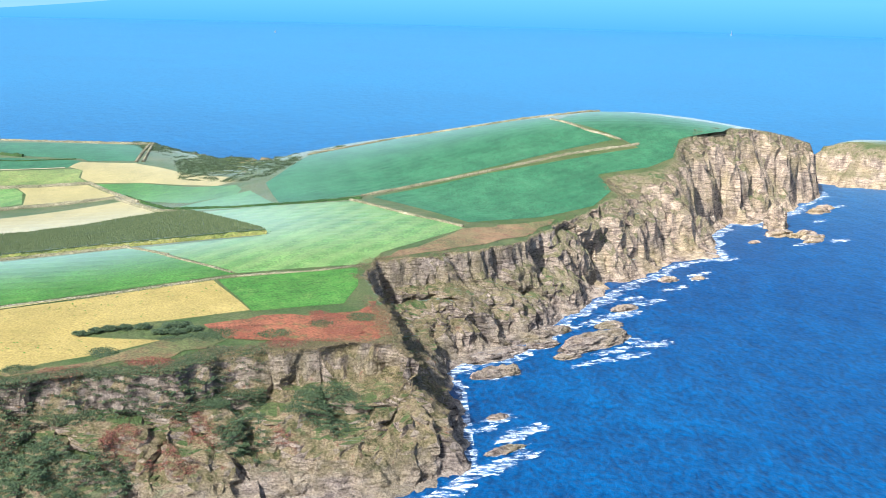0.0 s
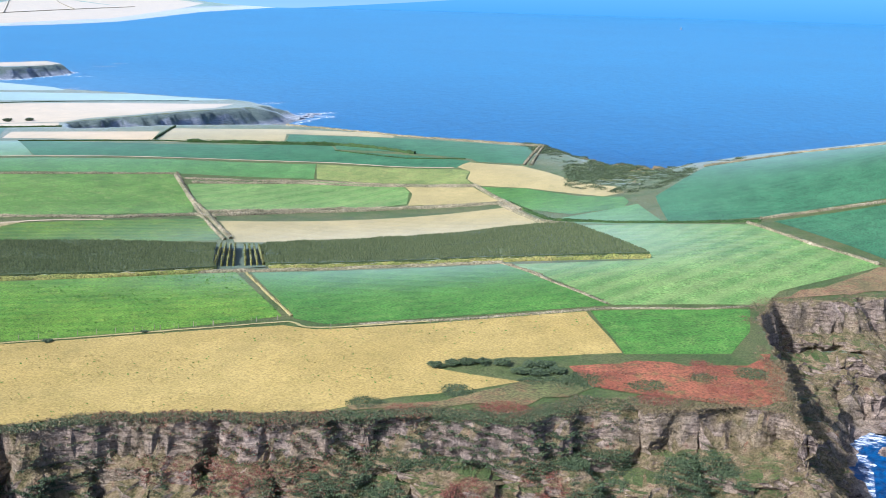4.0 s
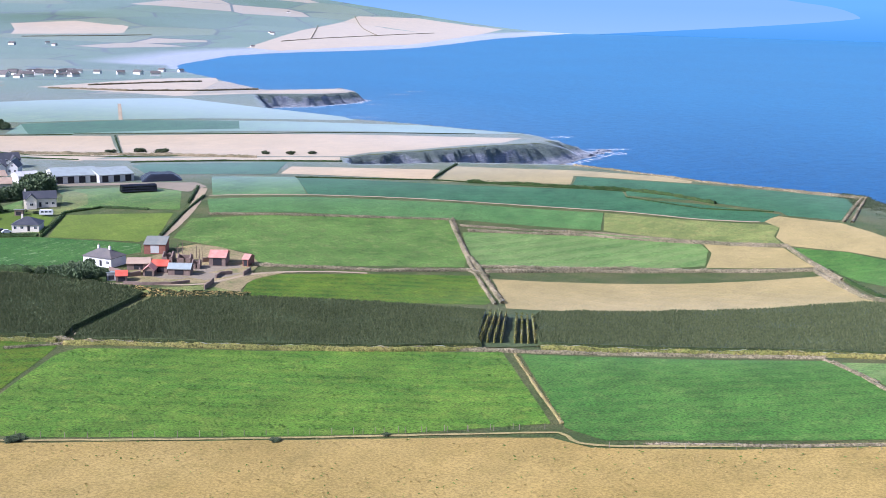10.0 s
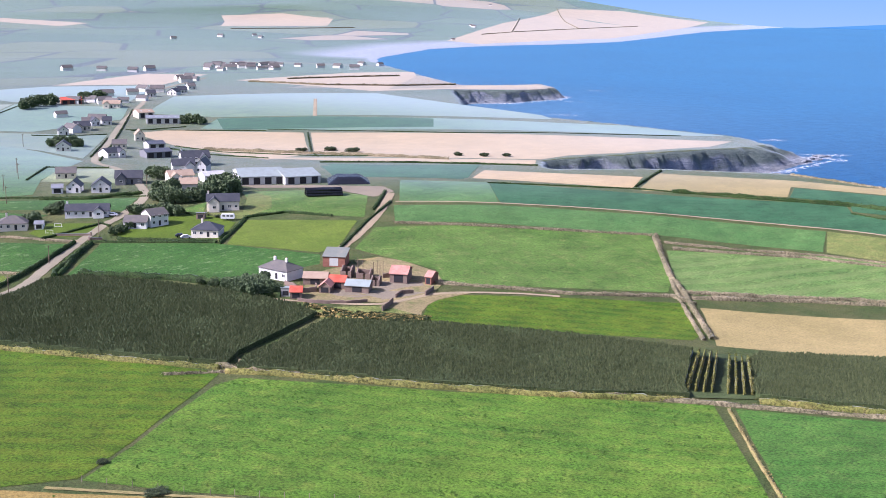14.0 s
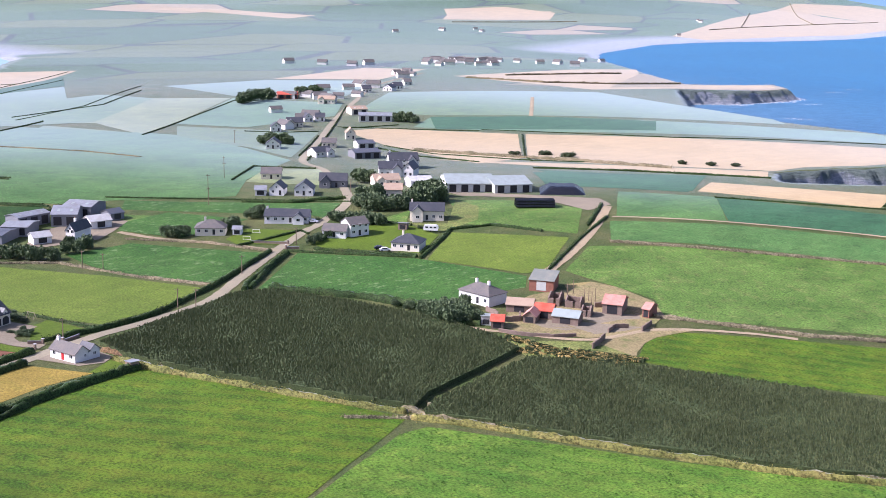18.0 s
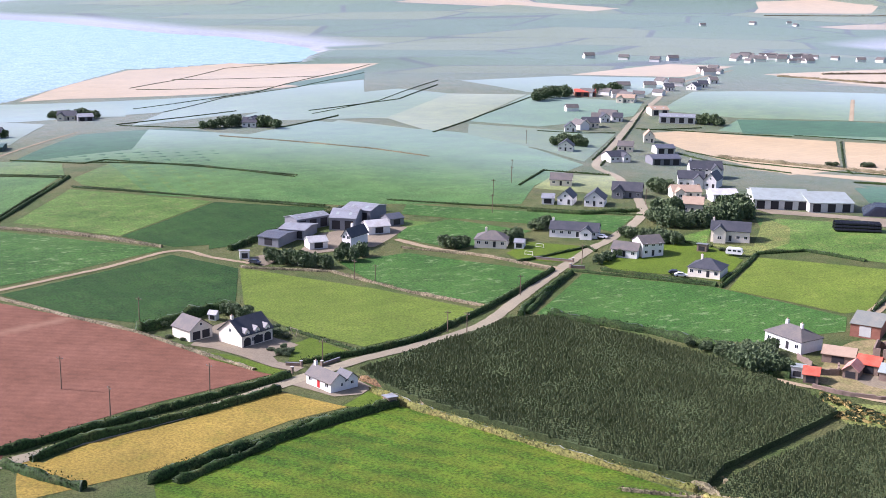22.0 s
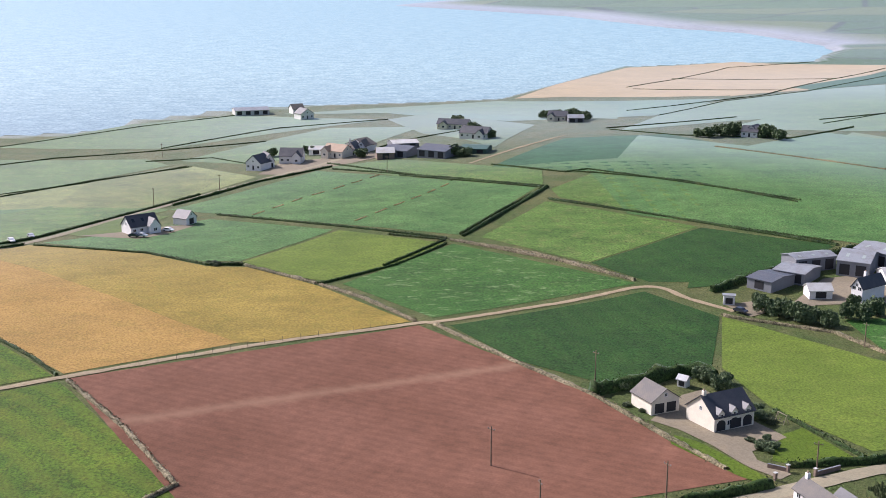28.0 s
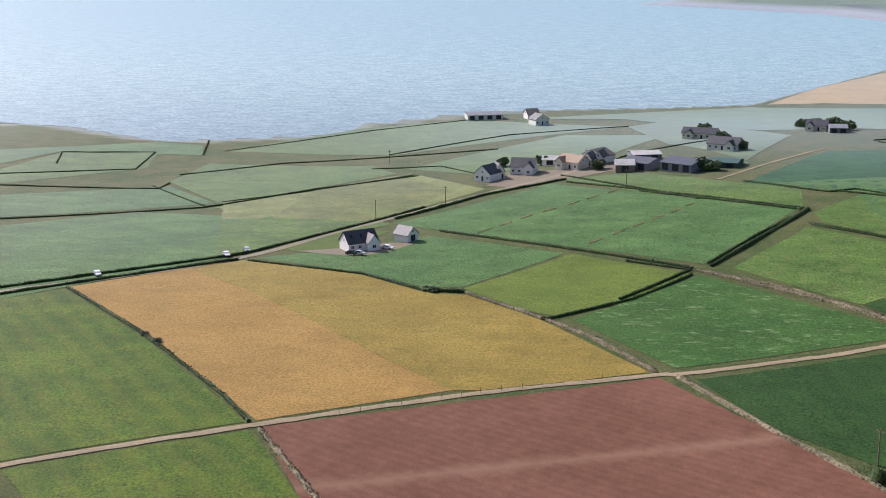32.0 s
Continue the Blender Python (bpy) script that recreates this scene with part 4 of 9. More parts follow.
def gable_walls(bm, L, D, h, r, ridge):
    """A shell with pointed gables; the ridge runs along x, or along y."""
    half, run_ = (D / 2, L / 2) if ridge == "x" else (L / 2, D / 2)
    prof = [(-half, -1.2), (half, -1.2), (half, h)] + ([(0, h + r)] if r > 0.05 else []) + [(-half, h)]
    extrude_profile(bm, prof, -run_, run_, ridge)


def slab(bm, pts, t=0.16):
    lo = [bm.verts.new(p) for p in pts]
    hi = [bm.verts.new((p[0], p[1], p[2] + t)) for p in pts]
    n = len(pts)
    bm.faces.new(lo[::-1])
    bm.faces.new(hi)
    for i in range(n):
        bm.faces.new((lo[i], lo[(i + 1) % n], hi[(i + 1) % n], hi[i]))


def gable_roof(bm, L, D, h, r, ridge, over=0.35):
    half, run_ = (D / 2, L / 2) if ridge == "x" else (L / 2, D / 2)
    e = h - over * r / half + 0.03
    w, t = half + over, 0.17
    extrude_profile(bm, [(-w, e), (0, h + r + 0.03), (w, e), (w, e + t), (0, h + r + 0.03 + t), (-w, e + t)], -run_ - over, run_ + over, ridge)


def hip_roof(bm, L, D, h, r, over=0.4):
    a, b = L / 2 + over, D / 2 + over
    q = max(a - b, 0.3)
    lo = [bm.verts.new(p) for p in ((-a, -b, h), (a, -b, h), (a, b, h), (-a, b, h))]
    m = [bm.verts.new((v.co.x, v.co.y, h + 0.15)) for v in lo]
    r0, r1 = bm.verts.new((-q, 0, h + r + 0.15)), bm.verts.new((q, 0, h + r + 0.15))
    bm.faces.new(lo[::-1])
    for i in range(4):
        bm.faces.new((lo[i], lo[(i + 1) % 4], m[(i + 1) % 4], m[i]))
    for f in ((m[0], m[1], r1, r0), (m[2], m[3], r0, r1), (m[1], m[2], r1), (m[3], m[0], r0)):
        bm.faces.new(f)


def house(x, y, rot, L, D, h, r, wall, roof, note="", ridge="x", hip=0, chim=0, dormers=0, doors=0, reddoor=0, sky=0):
    ob = base("house" if not doors else "garage", x, y, rot, note, "house" if not doors else "garage")
    bm = bmesh.new()
    gable_walls(bm, L, D, h, 0 if hip else r, ridge)
    part("wall", bm, PAINT[wall], ob)
    bm = bmesh.new()
    (hip_roof if hip else gable_roof)(bm, L, D, h, r, *(() if hip else (ridge,)))
    top = part("roof", bm, PAINT[roof], ob)
    for k in range(chim):
        cx = (L / 2 - 0.7) * (1 if k else -1) * (0.45 if hip else 1)
        c = boxpart("chimney", (cx - 0.4, -0.35, h + r * 0.55, cx + 0.4, 0.35, h + r + 1.1), PAINT[wall], ob)
        boxpart("chimney_pot", (cx - 0.15, -0.15, h + r + 1.1, cx + 0.15, 0.15, h + r + 1.5), PAINT["tanroof"], c)
    if doors:
        for k in range(doors):
            cx = (k - (doors - 1) / 2) * L * 0.42
            boxpart("garage_door", (cx - 1.25, -D / 2 - 0.05, 0.0, cx + 1.25, -D / 2 + 0.1, 2.3), DARK, ob)
        window(ob, 0, -D / 2, h + r * 0.3, 0.9, 0.9, 0)
        return ob
    n = max(2, round(L / 2.9))
    floors = [0.9] if h < 4.2 else [0.9, 3.4]
    for zf in floors:
        for k in range(n):
            cx = -L / 2 + L * (k + 0.5) / n
            if zf < 1 and k == n // 2:
                boxpart("door", (cx - 0.5, -D / 2 - 0.06, 0.0, cx + 0.5, -D / 2 + 0.1, 2.1), RED if reddoor else DARK, ob)
                window(ob, cx, D / 2, zf, 1.0, 1.1, 1)
                continue
            window(ob, cx, -D / 2, zf, 1.3, 1.2, 0)
            window(ob, cx, D / 2, zf, 1.1, 1.1, 1)
    if r > 2.4 and not hip:
        if ridge == "x":
            window(ob, -L / 2, 0, h + 0.2, 0.9, 1.1, 2), window(ob, L / 2, 0, h + 0.2, 0.9, 1.1, 3)
        else:
            window(ob, 0, -D / 2, h + 0.2, 0.9, 1.1, 0)
    for k in range(dormers):
        cx = -L / 2 + L * (k + 0.5) / dormers
        bm = bmesh.new()
        v = [(cx - 0.85, -D / 2 - 0.06, h - 0.6), (cx + 0.85, -D / 2 - 0.06, h - 0.6), (cx + 0.85, -D / 2 - 0.06, h + 0.7), (cx, -D / 2 - 0.06, h + 1.6), (cx - 0.85, -D / 2 - 0.06, h + 0.7)]
        f = [bm.verts.new(p) for p in v]
        g = [bm.verts.new((p[0], p[1] + 2.2, p[2])) for p in v]
        bm.faces.new(f), bm.faces.new(g[::-1])
        for i in range(5):
            bm.faces.new((f[i], f[(i + 1) % 5], g[(i + 1) % 5], g[i]))
        d = part("dormer", bm, PAINT[wall], ob)
        bm = bmesh.new()
        slab(bm, [(cx - 1.1, -D / 2 - 0.25, h + 0.5), (cx, -D / 2 - 0.25, h + 1.65), (cx, -D / 2 + 2.2, h + 1.65), (cx - 1.1, -D / 2 + 2.2, h + 0.5)], 0.1)
        slab(bm, [(cx + 1.1, -D / 2 + 2.2, h + 0.5), (cx + 0.004, -D / 2 + 2.2, h + 1.65), (cx + 0.004, -D / 2 - 0.25, h + 1.65), (cx + 1.1, -D / 2 - 0.25, h + 0.5)], 0.1)
        part("dormer_roof", bm, PAINT[roof], d)
        window(ob, cx, -D / 2 - 0.06, h - 0.4, 0.9, 1.0, 0)
        # dark arched porch opening below
        bm = bmesh.new()
        arch = [(cx - 1.2, 0.0), (cx + 1.2, 0.0)] + [(cx + 1.2 * math.cos(a * math.pi / 8), 1.5 + 0.9 * math.sin(a * math.pi / 8)) for a in range(9)]
        fr = [bm.verts.new((p, -D / 2 - 0.09, q)) for p, q in arch]
        bk = [bm.verts.new((p, -D / 2 + 0.1, q)) for p, q in arch]
        bm.faces.new(fr)
        for i in range(len(arch)):
            bm.faces.new((fr[i], fr[(i + 1) % len(arch)], bk[(i + 1) % len(arch)], bk[i]))
        part("porch_arch", bm, DARK, ob)
    for k in range(sky):
        cx = -L / 2 + L * (k + 0.5) / sky
        u = 0.5
        yy, zz = -D / 2 * (1 - u), h + r * u
        bm = bmesh.new()
        s_ = r / (D / 2)
        slab(bm, [(cx - 0.5, yy - 0.6, zz - 0.6 * s_ + 0.2), (cx + 0.5, yy - 0.6, zz - 0.6 * s_ + 0.2), (cx + 0.5, yy + 0.6, zz + 0.6 * s_ + 0.2), (cx - 0.5, yy + 0.6, zz + 0.6 * s_ + 0.2)], 0.08)
        part("roof_window", bm, GLASS, ob)
    if L > 10.5 and not hip and not dormers and ridge == "x":
        sx, w, d, rr = L * 0.27 * (1 if int(abs(x)) % 2 else -1), 2.2, 2.2, r * 0.72
        bm = bmesh.new()
        extrude_profile(bm, [(sx - w, -1.2), (sx + w, -1.2), (sx + w, h), (sx, h + rr), (sx - w, h)], -D / 2 - d, -D / 2 + 0.4, "y")
        wing = part("gable_wing", bm, PAINT[wall], ob)
        bm = bmesh.new()
        o, e = w + 0.3, h - 0.3 * rr / w + 0.05
        extrude_profile(bm, [(sx - o, e), (sx, h + rr + 0.05), (sx + o, e), (sx + o, e + 0.17), (sx, h + rr + 0.22), (sx - o, e + 0.17)], -D / 2 - d - 0.3, -D / 2 * 0.27, "y")
        part("wing_roof", bm, PAINT[roof], wing)
        for zf in floors:
            window(ob, sx, -D / 2 - d, zf, 1.5, 1.2, 0)
    return ob


def shed(x, y, rot, L, D, h, r, wall, roof, note="", ridge="x", mono=0, barrel=0, door=None):
    ob = base("shed", x, y, rot, note, "shed")
    bm = bmesh.new()
    zf, zb = (h + r, h) if mono == 1 else (h, h + r)
    if mono:
        extrude_profile(bm, [(-D / 2, -1.0), (D / 2, -1.0), (D / 2, zb), (-D / 2, zf)], -L / 2, L / 2, "x")
    else:
        gable_walls(bm, L, D, h, 0 if barrel else r, ridge)
    part("wall", bm, PAINT[wall], ob)
    bm = bmesh.new()
    if mono:
        slab(bm, [(-L / 2 - 0.3, -D / 2 - 0.3, zf + 0.02), (L / 2 + 0.3, -D / 2 - 0.3, zf + 0.02), (L / 2 + 0.3, D / 2 + 0.3, zb + 0.02), (-L / 2 - 0.3, D / 2 + 0.3, zb + 0.02)], 0.12)
        part("roof", bm, PAINT[roof], ob)
    elif barrel:
        n = 12
        arc = [(-L / 2 * math.cos(k * math.pi / n), h + r * math.sin(k * math.pi / n)) for k in range(n + 1)]
        extrude_profile(bm, arc + [(u * 1.012, z + 0.12) for u, z in arc[::-1]], -D / 2 - 0.2, D / 2 + 0.2, "y")
        part("roof", bm, PAINT[roof], ob)
        for yy in (-D / 2 + 0.02, D / 2 - 0.14):
            bm = bmesh.new()
            extrude_profile(bm, arc, yy, yy + 0.12, "y")
            part("gable_sheet", bm, PAINT["darktin"], ob)
    else:
        gable_roof(bm, L, D, h, r, ridge)
        part("roof", bm, PAINT[roof], ob)
        if L > 9 and h > 3.3:
            for k in range(max(2, round(L / 5))):
                cx = -L / 2 + L * (k + 0.5) / max(2, round(L / 5))
                for sgn in (-1, 1):
                    u = 0.45
                    bm = bmesh.new()
                    z0, z1, yy0, yy1 = h + r * (u - 0.14), h + r * (u + 0.14), -sgn * D / 2 * (1 - u + 0.14), -sgn * D / 2 * (1 - u - 0.14)
                    slab(bm, [(cx - 0.5, yy0, z0 + 0.2), (cx + 0.5, yy0, z0 + 0.2), (cx + 0.5, yy1, z1 + 0.2), (cx - 0.5, yy1, z1 + 0.2)], 0.05)
                    part("rooflight", bm, PAINT["whitetin"], ob)
    nd = max(1, round(L / 6))
    for k in range(nd):
        cx = -L / 2 + L * (k + 0.5) / nd
        w = min(1.6, L / nd * 0.32)
        boxpart("door", (cx - w, -D / 2 - 0.06, 0, cx + w, -D / 2 + 0.12, min(h - 0.3, 3.4)), door or DARK, ob)
    return ob


def ruin(x, y, rot, L, D, h, r, wall, note=""):
    """Four standing rubble walls without a roof: a gable at each end, a doorway in the front, uneven tops."""
    ob = base("ruin", x, y, rot, note, "ruin")
    rnd = random.Random(int(x * 7))
    for e in (-1, 1):
        bm = bmesh.new()
        top = [(D / 2, h * 0.95), (D / 4, h + r * 0.5 - 0.1), (0.1, h + r), (-D / 4, h + r * 0.45), (-D / 2, h * 0.9)]
        prof = [(-D / 2, -0.8), (D / 2, -0.8)] + [(u, z + rnd.uniform(-0.12, 0.12)) for u, z in top]
        extrude_profile(bm, prof, e * L / 2 - 0.22, e * L / 2 + 0.22, "x")
        part("gable_wall", bm, PAINT[wall], ob)
    n = max(4, round(L / 0.8))
    for e in (-1, 1):
        bm = bmesh.new()
        for k in range(n):
            if e < 0 and k == n // 2:
                continue
            u0, u1 = -L / 2 + 0.22 + (L - 0.44) * k / n, -L / 2 + 0.22 + (L - 0.44) * (k + 1) / n
            box(bm, u0, e * (D / 2 - 0.22) - 0.22, -0.8, u1, e * (D / 2 - 0.22) + 0.22, h * rnd.uniform(0.82, 0.95))
        part("side_wall", bm, PAINT[wall], ob)
    return ob


def stone_wall(pts, h):
    """A dry rubble wall: short panels of uneven height."""
    ob = new("yard_wall")
    tagged(ob, "low rubble stone wall round the old farmyard", "wall", "walls round the farmyard")
    rnd = random.Random(int(abs(pts[0][0]) * 10))
    line = resample(pts, 1.1)
    for p, q in zip(line, line[1:]):
        z, d = min(land1(p.x, p.y), land1(q.x, q.y)), q - p
        bm = bmesh.new()
        box(bm, -0.03, -0.24, z - 0.3, d.length + 0.03, 0.24, z + 0.15 + h * rnd.uniform(0.85, 1.08))
        bmesh.ops.bevel(bm, geom=bm.edges[:], offset=0.06, segments=1, affect="EDGES")
        bm.transform(pose(p.x, p.y, 0, 0, 0, math.degrees(math.atan2(d.y, d.x)) + rnd.uniform(-3, 3)))
        part("panel", bm, PAINT["stone"], ob)
    return ob


def quad_leaf(vs, fs, c, size, rnd, up=0.0):
    d = Vector((rnd.gauss(0, 1), rnd.gauss(0, 1), rnd.gauss(0, 1) + up)).normalized()
    a = d.orthogonal().normalized() * size
    a.rotate(Matrix.Rotation(rnd.uniform(0, 6.28), 3, d))
    b = d.cross(a) * 0.75
    n = len(vs)
    vs += [c - a * 0.6 - b, c + a - b * 0.5, c + a * 0.6 + b, c - a + b * 0.5]
    fs.append((n, n + 1, n + 2, n + 3))


def crown_mesh(seed, leaf, material, low=0.12):
    """Unit crown: uneven lobes filled with leaf sprays."""
    rnd = random.Random(seed)
    lobes = [(Vector((rnd.uniform(-0.6, 0.6), rnd.uniform(-0.6, 0.6), rnd.uniform(0.22, 0.72))), rnd.uniform(0.22, 0.46)) for _ in range(16)]
    vs, fs = [], []
    for c, r in lobes:
        for _ in range(150):
            d = Vector((rnd.gauss(0, 1), rnd.gauss(0, 1), rnd.gauss(0.25, 1))).normalized()
            p = c + d * r * rnd.uniform(0.55, 1.12)
            p.z = max(p.z, low * rnd.random())
            quad_leaf(vs, fs, p, leaf * rnd.uniform(0.4, 1.0), rnd, 0.4)
    me = bpy.data.meshes.new("crown")
    me.from_pydata(vs, [], fs)
    me.materials.append(material)
    return me


def trunk_mesh(seed):
    rnd = random.Random(seed)
    bm = bmesh.new()

    def limb(p, q, r0, r1):
        d = (q - p).normalized()
        a = d.orthogonal().normalized()
        b = d.cross(a)
        r = [[bm.verts.new(c + (a * math.cos(k * 1.047) + b * math.sin(k * 1.047)) * rr) for k in range(6)] for c, rr in ((p, r0), (q, r1))]
        for k in range(6):
            bm.faces.new((r[0][k], r[0][(k + 1) % 6], r[1][(k + 1) % 6], r[1][k]))
    top = Vector((0.03, 0.02, 0.42))
    limb(Vector((0, 0, -0.08)), top, 0.05, 0.035)
    for k in range(5):
        a = k * 1.257 + rnd.uniform(-0.3, 0.3)
        limb(top, top + Vector((math.cos(a) * 0.4, math.sin(a) * 0.4, rnd.uniform(0.15, 0.35))), 0.028, 0.012)
    me = bpy.data.meshes.new("trunk")
    bm.to_mesh(me)
    bm.free()
    me.materials.append(BARK)
    return me


CROWNS = [crown_mesh(k, 0.11, LEAF) for k in range(4)]
TRUNKS = [trunk_mesh(k) for k in range(2)]
SHRUBS = [crown_mesh(20 + k, 0.10, GORSE, 0.02) for k in range(3)]


def tree(x, y, r, h):
    rnd = random.Random(int(x * 13 + y * 7))
    ob = new("tree")
    ob.matrix_world = pose(x, y, land1(x, y) + 0.2, 0, 0, rnd.uniform(0, 360)) @ Matrix.Diagonal((r, r, h, 1))
    tagged(ob, "dark wind-shaped tree beside the buildings", "tree", "trees round the houses")
    for name, pool in (("trunk", TRUNKS), ("crown", CROWNS)):
        p = new(name, rnd.choice(pool))
        p.parent = ob
    return ob


def bush(x, y, r, h):
    rnd = random.Random(int(x * 11 + y * 5))
    ob = new("bush", rnd.choice(SHRUBS))
    ob.matrix_world = pose(x, y, land1(x, y) + 0.1, 0, 0, rnd.uniform(0, 360)) @ Matrix.Diagonal((r, r, h * 0.65, 1))
    return tagged(ob, "low dark green gorse bush at the field edge", "bush", "bushes in the fields")


def utility_pole(x, y, h):
    ob = new("utility_pole")
    ob.matrix_world = pose(x, y, land1(x, y), 0, 0, (x * 17) % 90)
    tagged(ob, "grey wooden utility pole with a crossarm", "pole", "utility poles")
    bm = bmesh.new()
    n = 8
    rr = [[bm.verts.new((r * math.cos(k * 6.283 / n), r * math.sin(k * 6.283 / n), z)) for k in range(n)] for r, z in ((0.17, -0.5), (0.12, h))]
    for k in range(n):
        bm.faces.new((rr[0][k], rr[0][(k + 1) % n], rr[1][(k + 1) % n], rr[1][k]))
    bm.faces.new(rr[1])
    part("post", bm, TIMBER, ob)
    arm = boxpart("crossarm", (-0.9, -0.07, h - 0.75, 0.9, 0.07, h - 0.6), TIMBER, ob)
    for u in (-0.8, 0.0, 0.8):
        boxpart("insulator", (u - 0.06, -0.06, h - 0.6, u + 0.06, 0.06, h - 0.4), PAINT["slatewall"], arm)
    return ob


def car(x, y, rot, paint):
    ob = base("car", x, y, rot, paint + " parked car on the gravel", "car")
    bm = bmesh.new()
    prof = [(-2.1, 0.35), (2.1, 0.35), (2.15, 0.75), (1.25, 0.95), (0.6, 1.42), (-1.1, 1.45), (-1.9, 0.95), (-2.15, 0.8)]
    a = [bm.verts.new((u, -0.85, z)) for u, z in prof]
    b = [bm.verts.new((u, 0.85, z)) for u, z in prof]
    bm.faces.new(a), bm.faces.new(b[::-1])
    for i in range(len(prof)):
        bm.faces.new((a[i], a[(i + 1) % 8], b[(i + 1) % 8], b[i]))
    part("body", bm, CARPAINT[paint], ob)
    for s in (-1, 1):
        boxpart("side_glass", (-1.2, s * 0.86 - 0.02, 0.98, 0.65, s * 0.86 + 0.02, 1.34), GLASS, ob)
    for u in (-1.3, 1.3):
        for s in (-1, 1):
            bm = bmesh.new()
            rr = [[bm.verts.new((u + 0.32 * math.cos(k * 0.628), w, 0.3 + 0.32 * math.sin(k * 0.628))) for k in range(10)] for w in (s * 0.72, s * 0.9)]
            for k in range(10):
                bm.faces.new((rr[0][k], rr[0][(k + 1) % 10], rr[1][(k + 1) % 10], rr[1][k]))
            bm.faces.new(rr[0]), bm.faces.new(rr[1])
            part("wheel", bm, RUBBER, ob)
    return ob


def caravan(x, y, rot):
    ob = base("caravan", x, y, rot, "white touring caravan parked beside a dark hedge", "caravan")
    bm = bmesh.new()
    extrude_profile(bm, [(-2.9, 0.5), (2.7, 0.5), (3.0, 1.2), (2.6, 2.3), (2.0, 2.6), (-2.3, 2.6), (-2.8, 2.3), (-3.0, 1.3)], -1.1, 1.1, "y")
    part("body", bm, CARPAINT["white"], ob)
    for px in (-1.6, 0.1, 1.7):
        boxpart("side_window", (px - 0.55, -1.13, 1.45, px + 0.55, -1.08, 2.05), GLASS, ob)
    for py in (-0.95, 0.95):
        wheel = bmesh.new()
        bmesh.ops.create_cone(wheel, cap_ends=True, segments=14, radius1=0.33, radius2=0.33, depth=0.2, matrix=pose(-0.1, py, 0.33, 90, 0, 0))
        part("wheel", wheel, RUBBER, ob)
    boxpart("tow_bar", (2.9, -0.06, 0.45, 4.0, 0.06, 0.57), PAINT["darktin"], ob)
    return ob


def goal_frame(x, y, rot):
    ob = base("goal", x, y, rot, "small white football goal on the lawn", "goal", "goals on the lawn")
    for name, d in (("post", (-1.5, -0.05, 0, -1.4, 0.05, 1.4)), ("post", (1.4, -0.05, 0, 1.5, 0.05, 1.4)), ("crossbar", (-1.5, -0.05, 1.4, 1.5, 0.05, 1.5)), ("ground_bar", (-1.5, 0.9, 0, 1.5, 1.0, 0.08)), ("side_bar", (-1.5, 0.05, 0, -1.42, 0.9, 0.08)), ("side_bar", (1.42, 0.05, 0, 1.5, 0.9, 0.08))):
        boxpart(name, d, TRIM, ob)
    return ob


def swing_frame(x, y, rot):
    ob = base("swing", x, y, rot, "pale timber garden swing frame on the grass", "swing")
    for px in (-1.4, 1.4):
        for py in (-0.7, 0.7):
            bm = bmesh.new()
            extrude_profile(bm, [(py - 0.06, 0), (py + 0.06, 0), (0.06, 2.1), (-0.06, 2.1)], px - 0.05, px + 0.05, "x")
            part("leg", bm, STAKE, ob)
    boxpart("top_beam", (-1.6, -0.07, 2.1, 1.6, 0.07, 2.24), STAKE, ob)
    for px in (-0.5, 0.5):
        boxpart("seat", (px - 0.25, -0.12, 0.5, px + 0.25, 0.12, 0.55), DARK, ob)
    return ob


def gate_pillar(x, y):
    ob = base("gate_pillar", x, y, 28, "grey stone gate pillar with a pale cap", "pillar", "pillars at the drives")
    boxpart("shaft", (-0.28, -0.28, -0.5, 0.28, 0.28, 1.25), PAINT["stone"], ob)
    boxpart("cap", (-0.36, -0.36, 1.25, 0.36, 0.36, 1.38), PAINT["palegrey"], ob)
    return ob


def garden_wall(pts):
    """A low coped wall that steps along the ground."""
    ob = new("garden_wall")
    tagged(ob, "low stone garden wall with a grey coping", "wall", "walls at the drives")
    line = resample(pts, 2.0)
    for p, q in zip(line, line[1:]):
        z = min(land1(p.x, p.y), land1(q.x, q.y)) + 0.2
        d = q - p
        for name, w, z0, z1, m in (("panel", 0.14, z - 0.3, z + 0.75, PAINT["stone"]), ("coping", 0.2, z + 0.75, z + 0.84, PAINT["slatewall"])):
            bm = bmesh.new()
            box(bm, 0, -w, z0, d.length, w, z1)
            bm.transform(pose(p.x, p.y, 0, 0, 0, math.degrees(math.atan2(d.y, d.x))))
            part(name, bm, m, ob)
    return ob


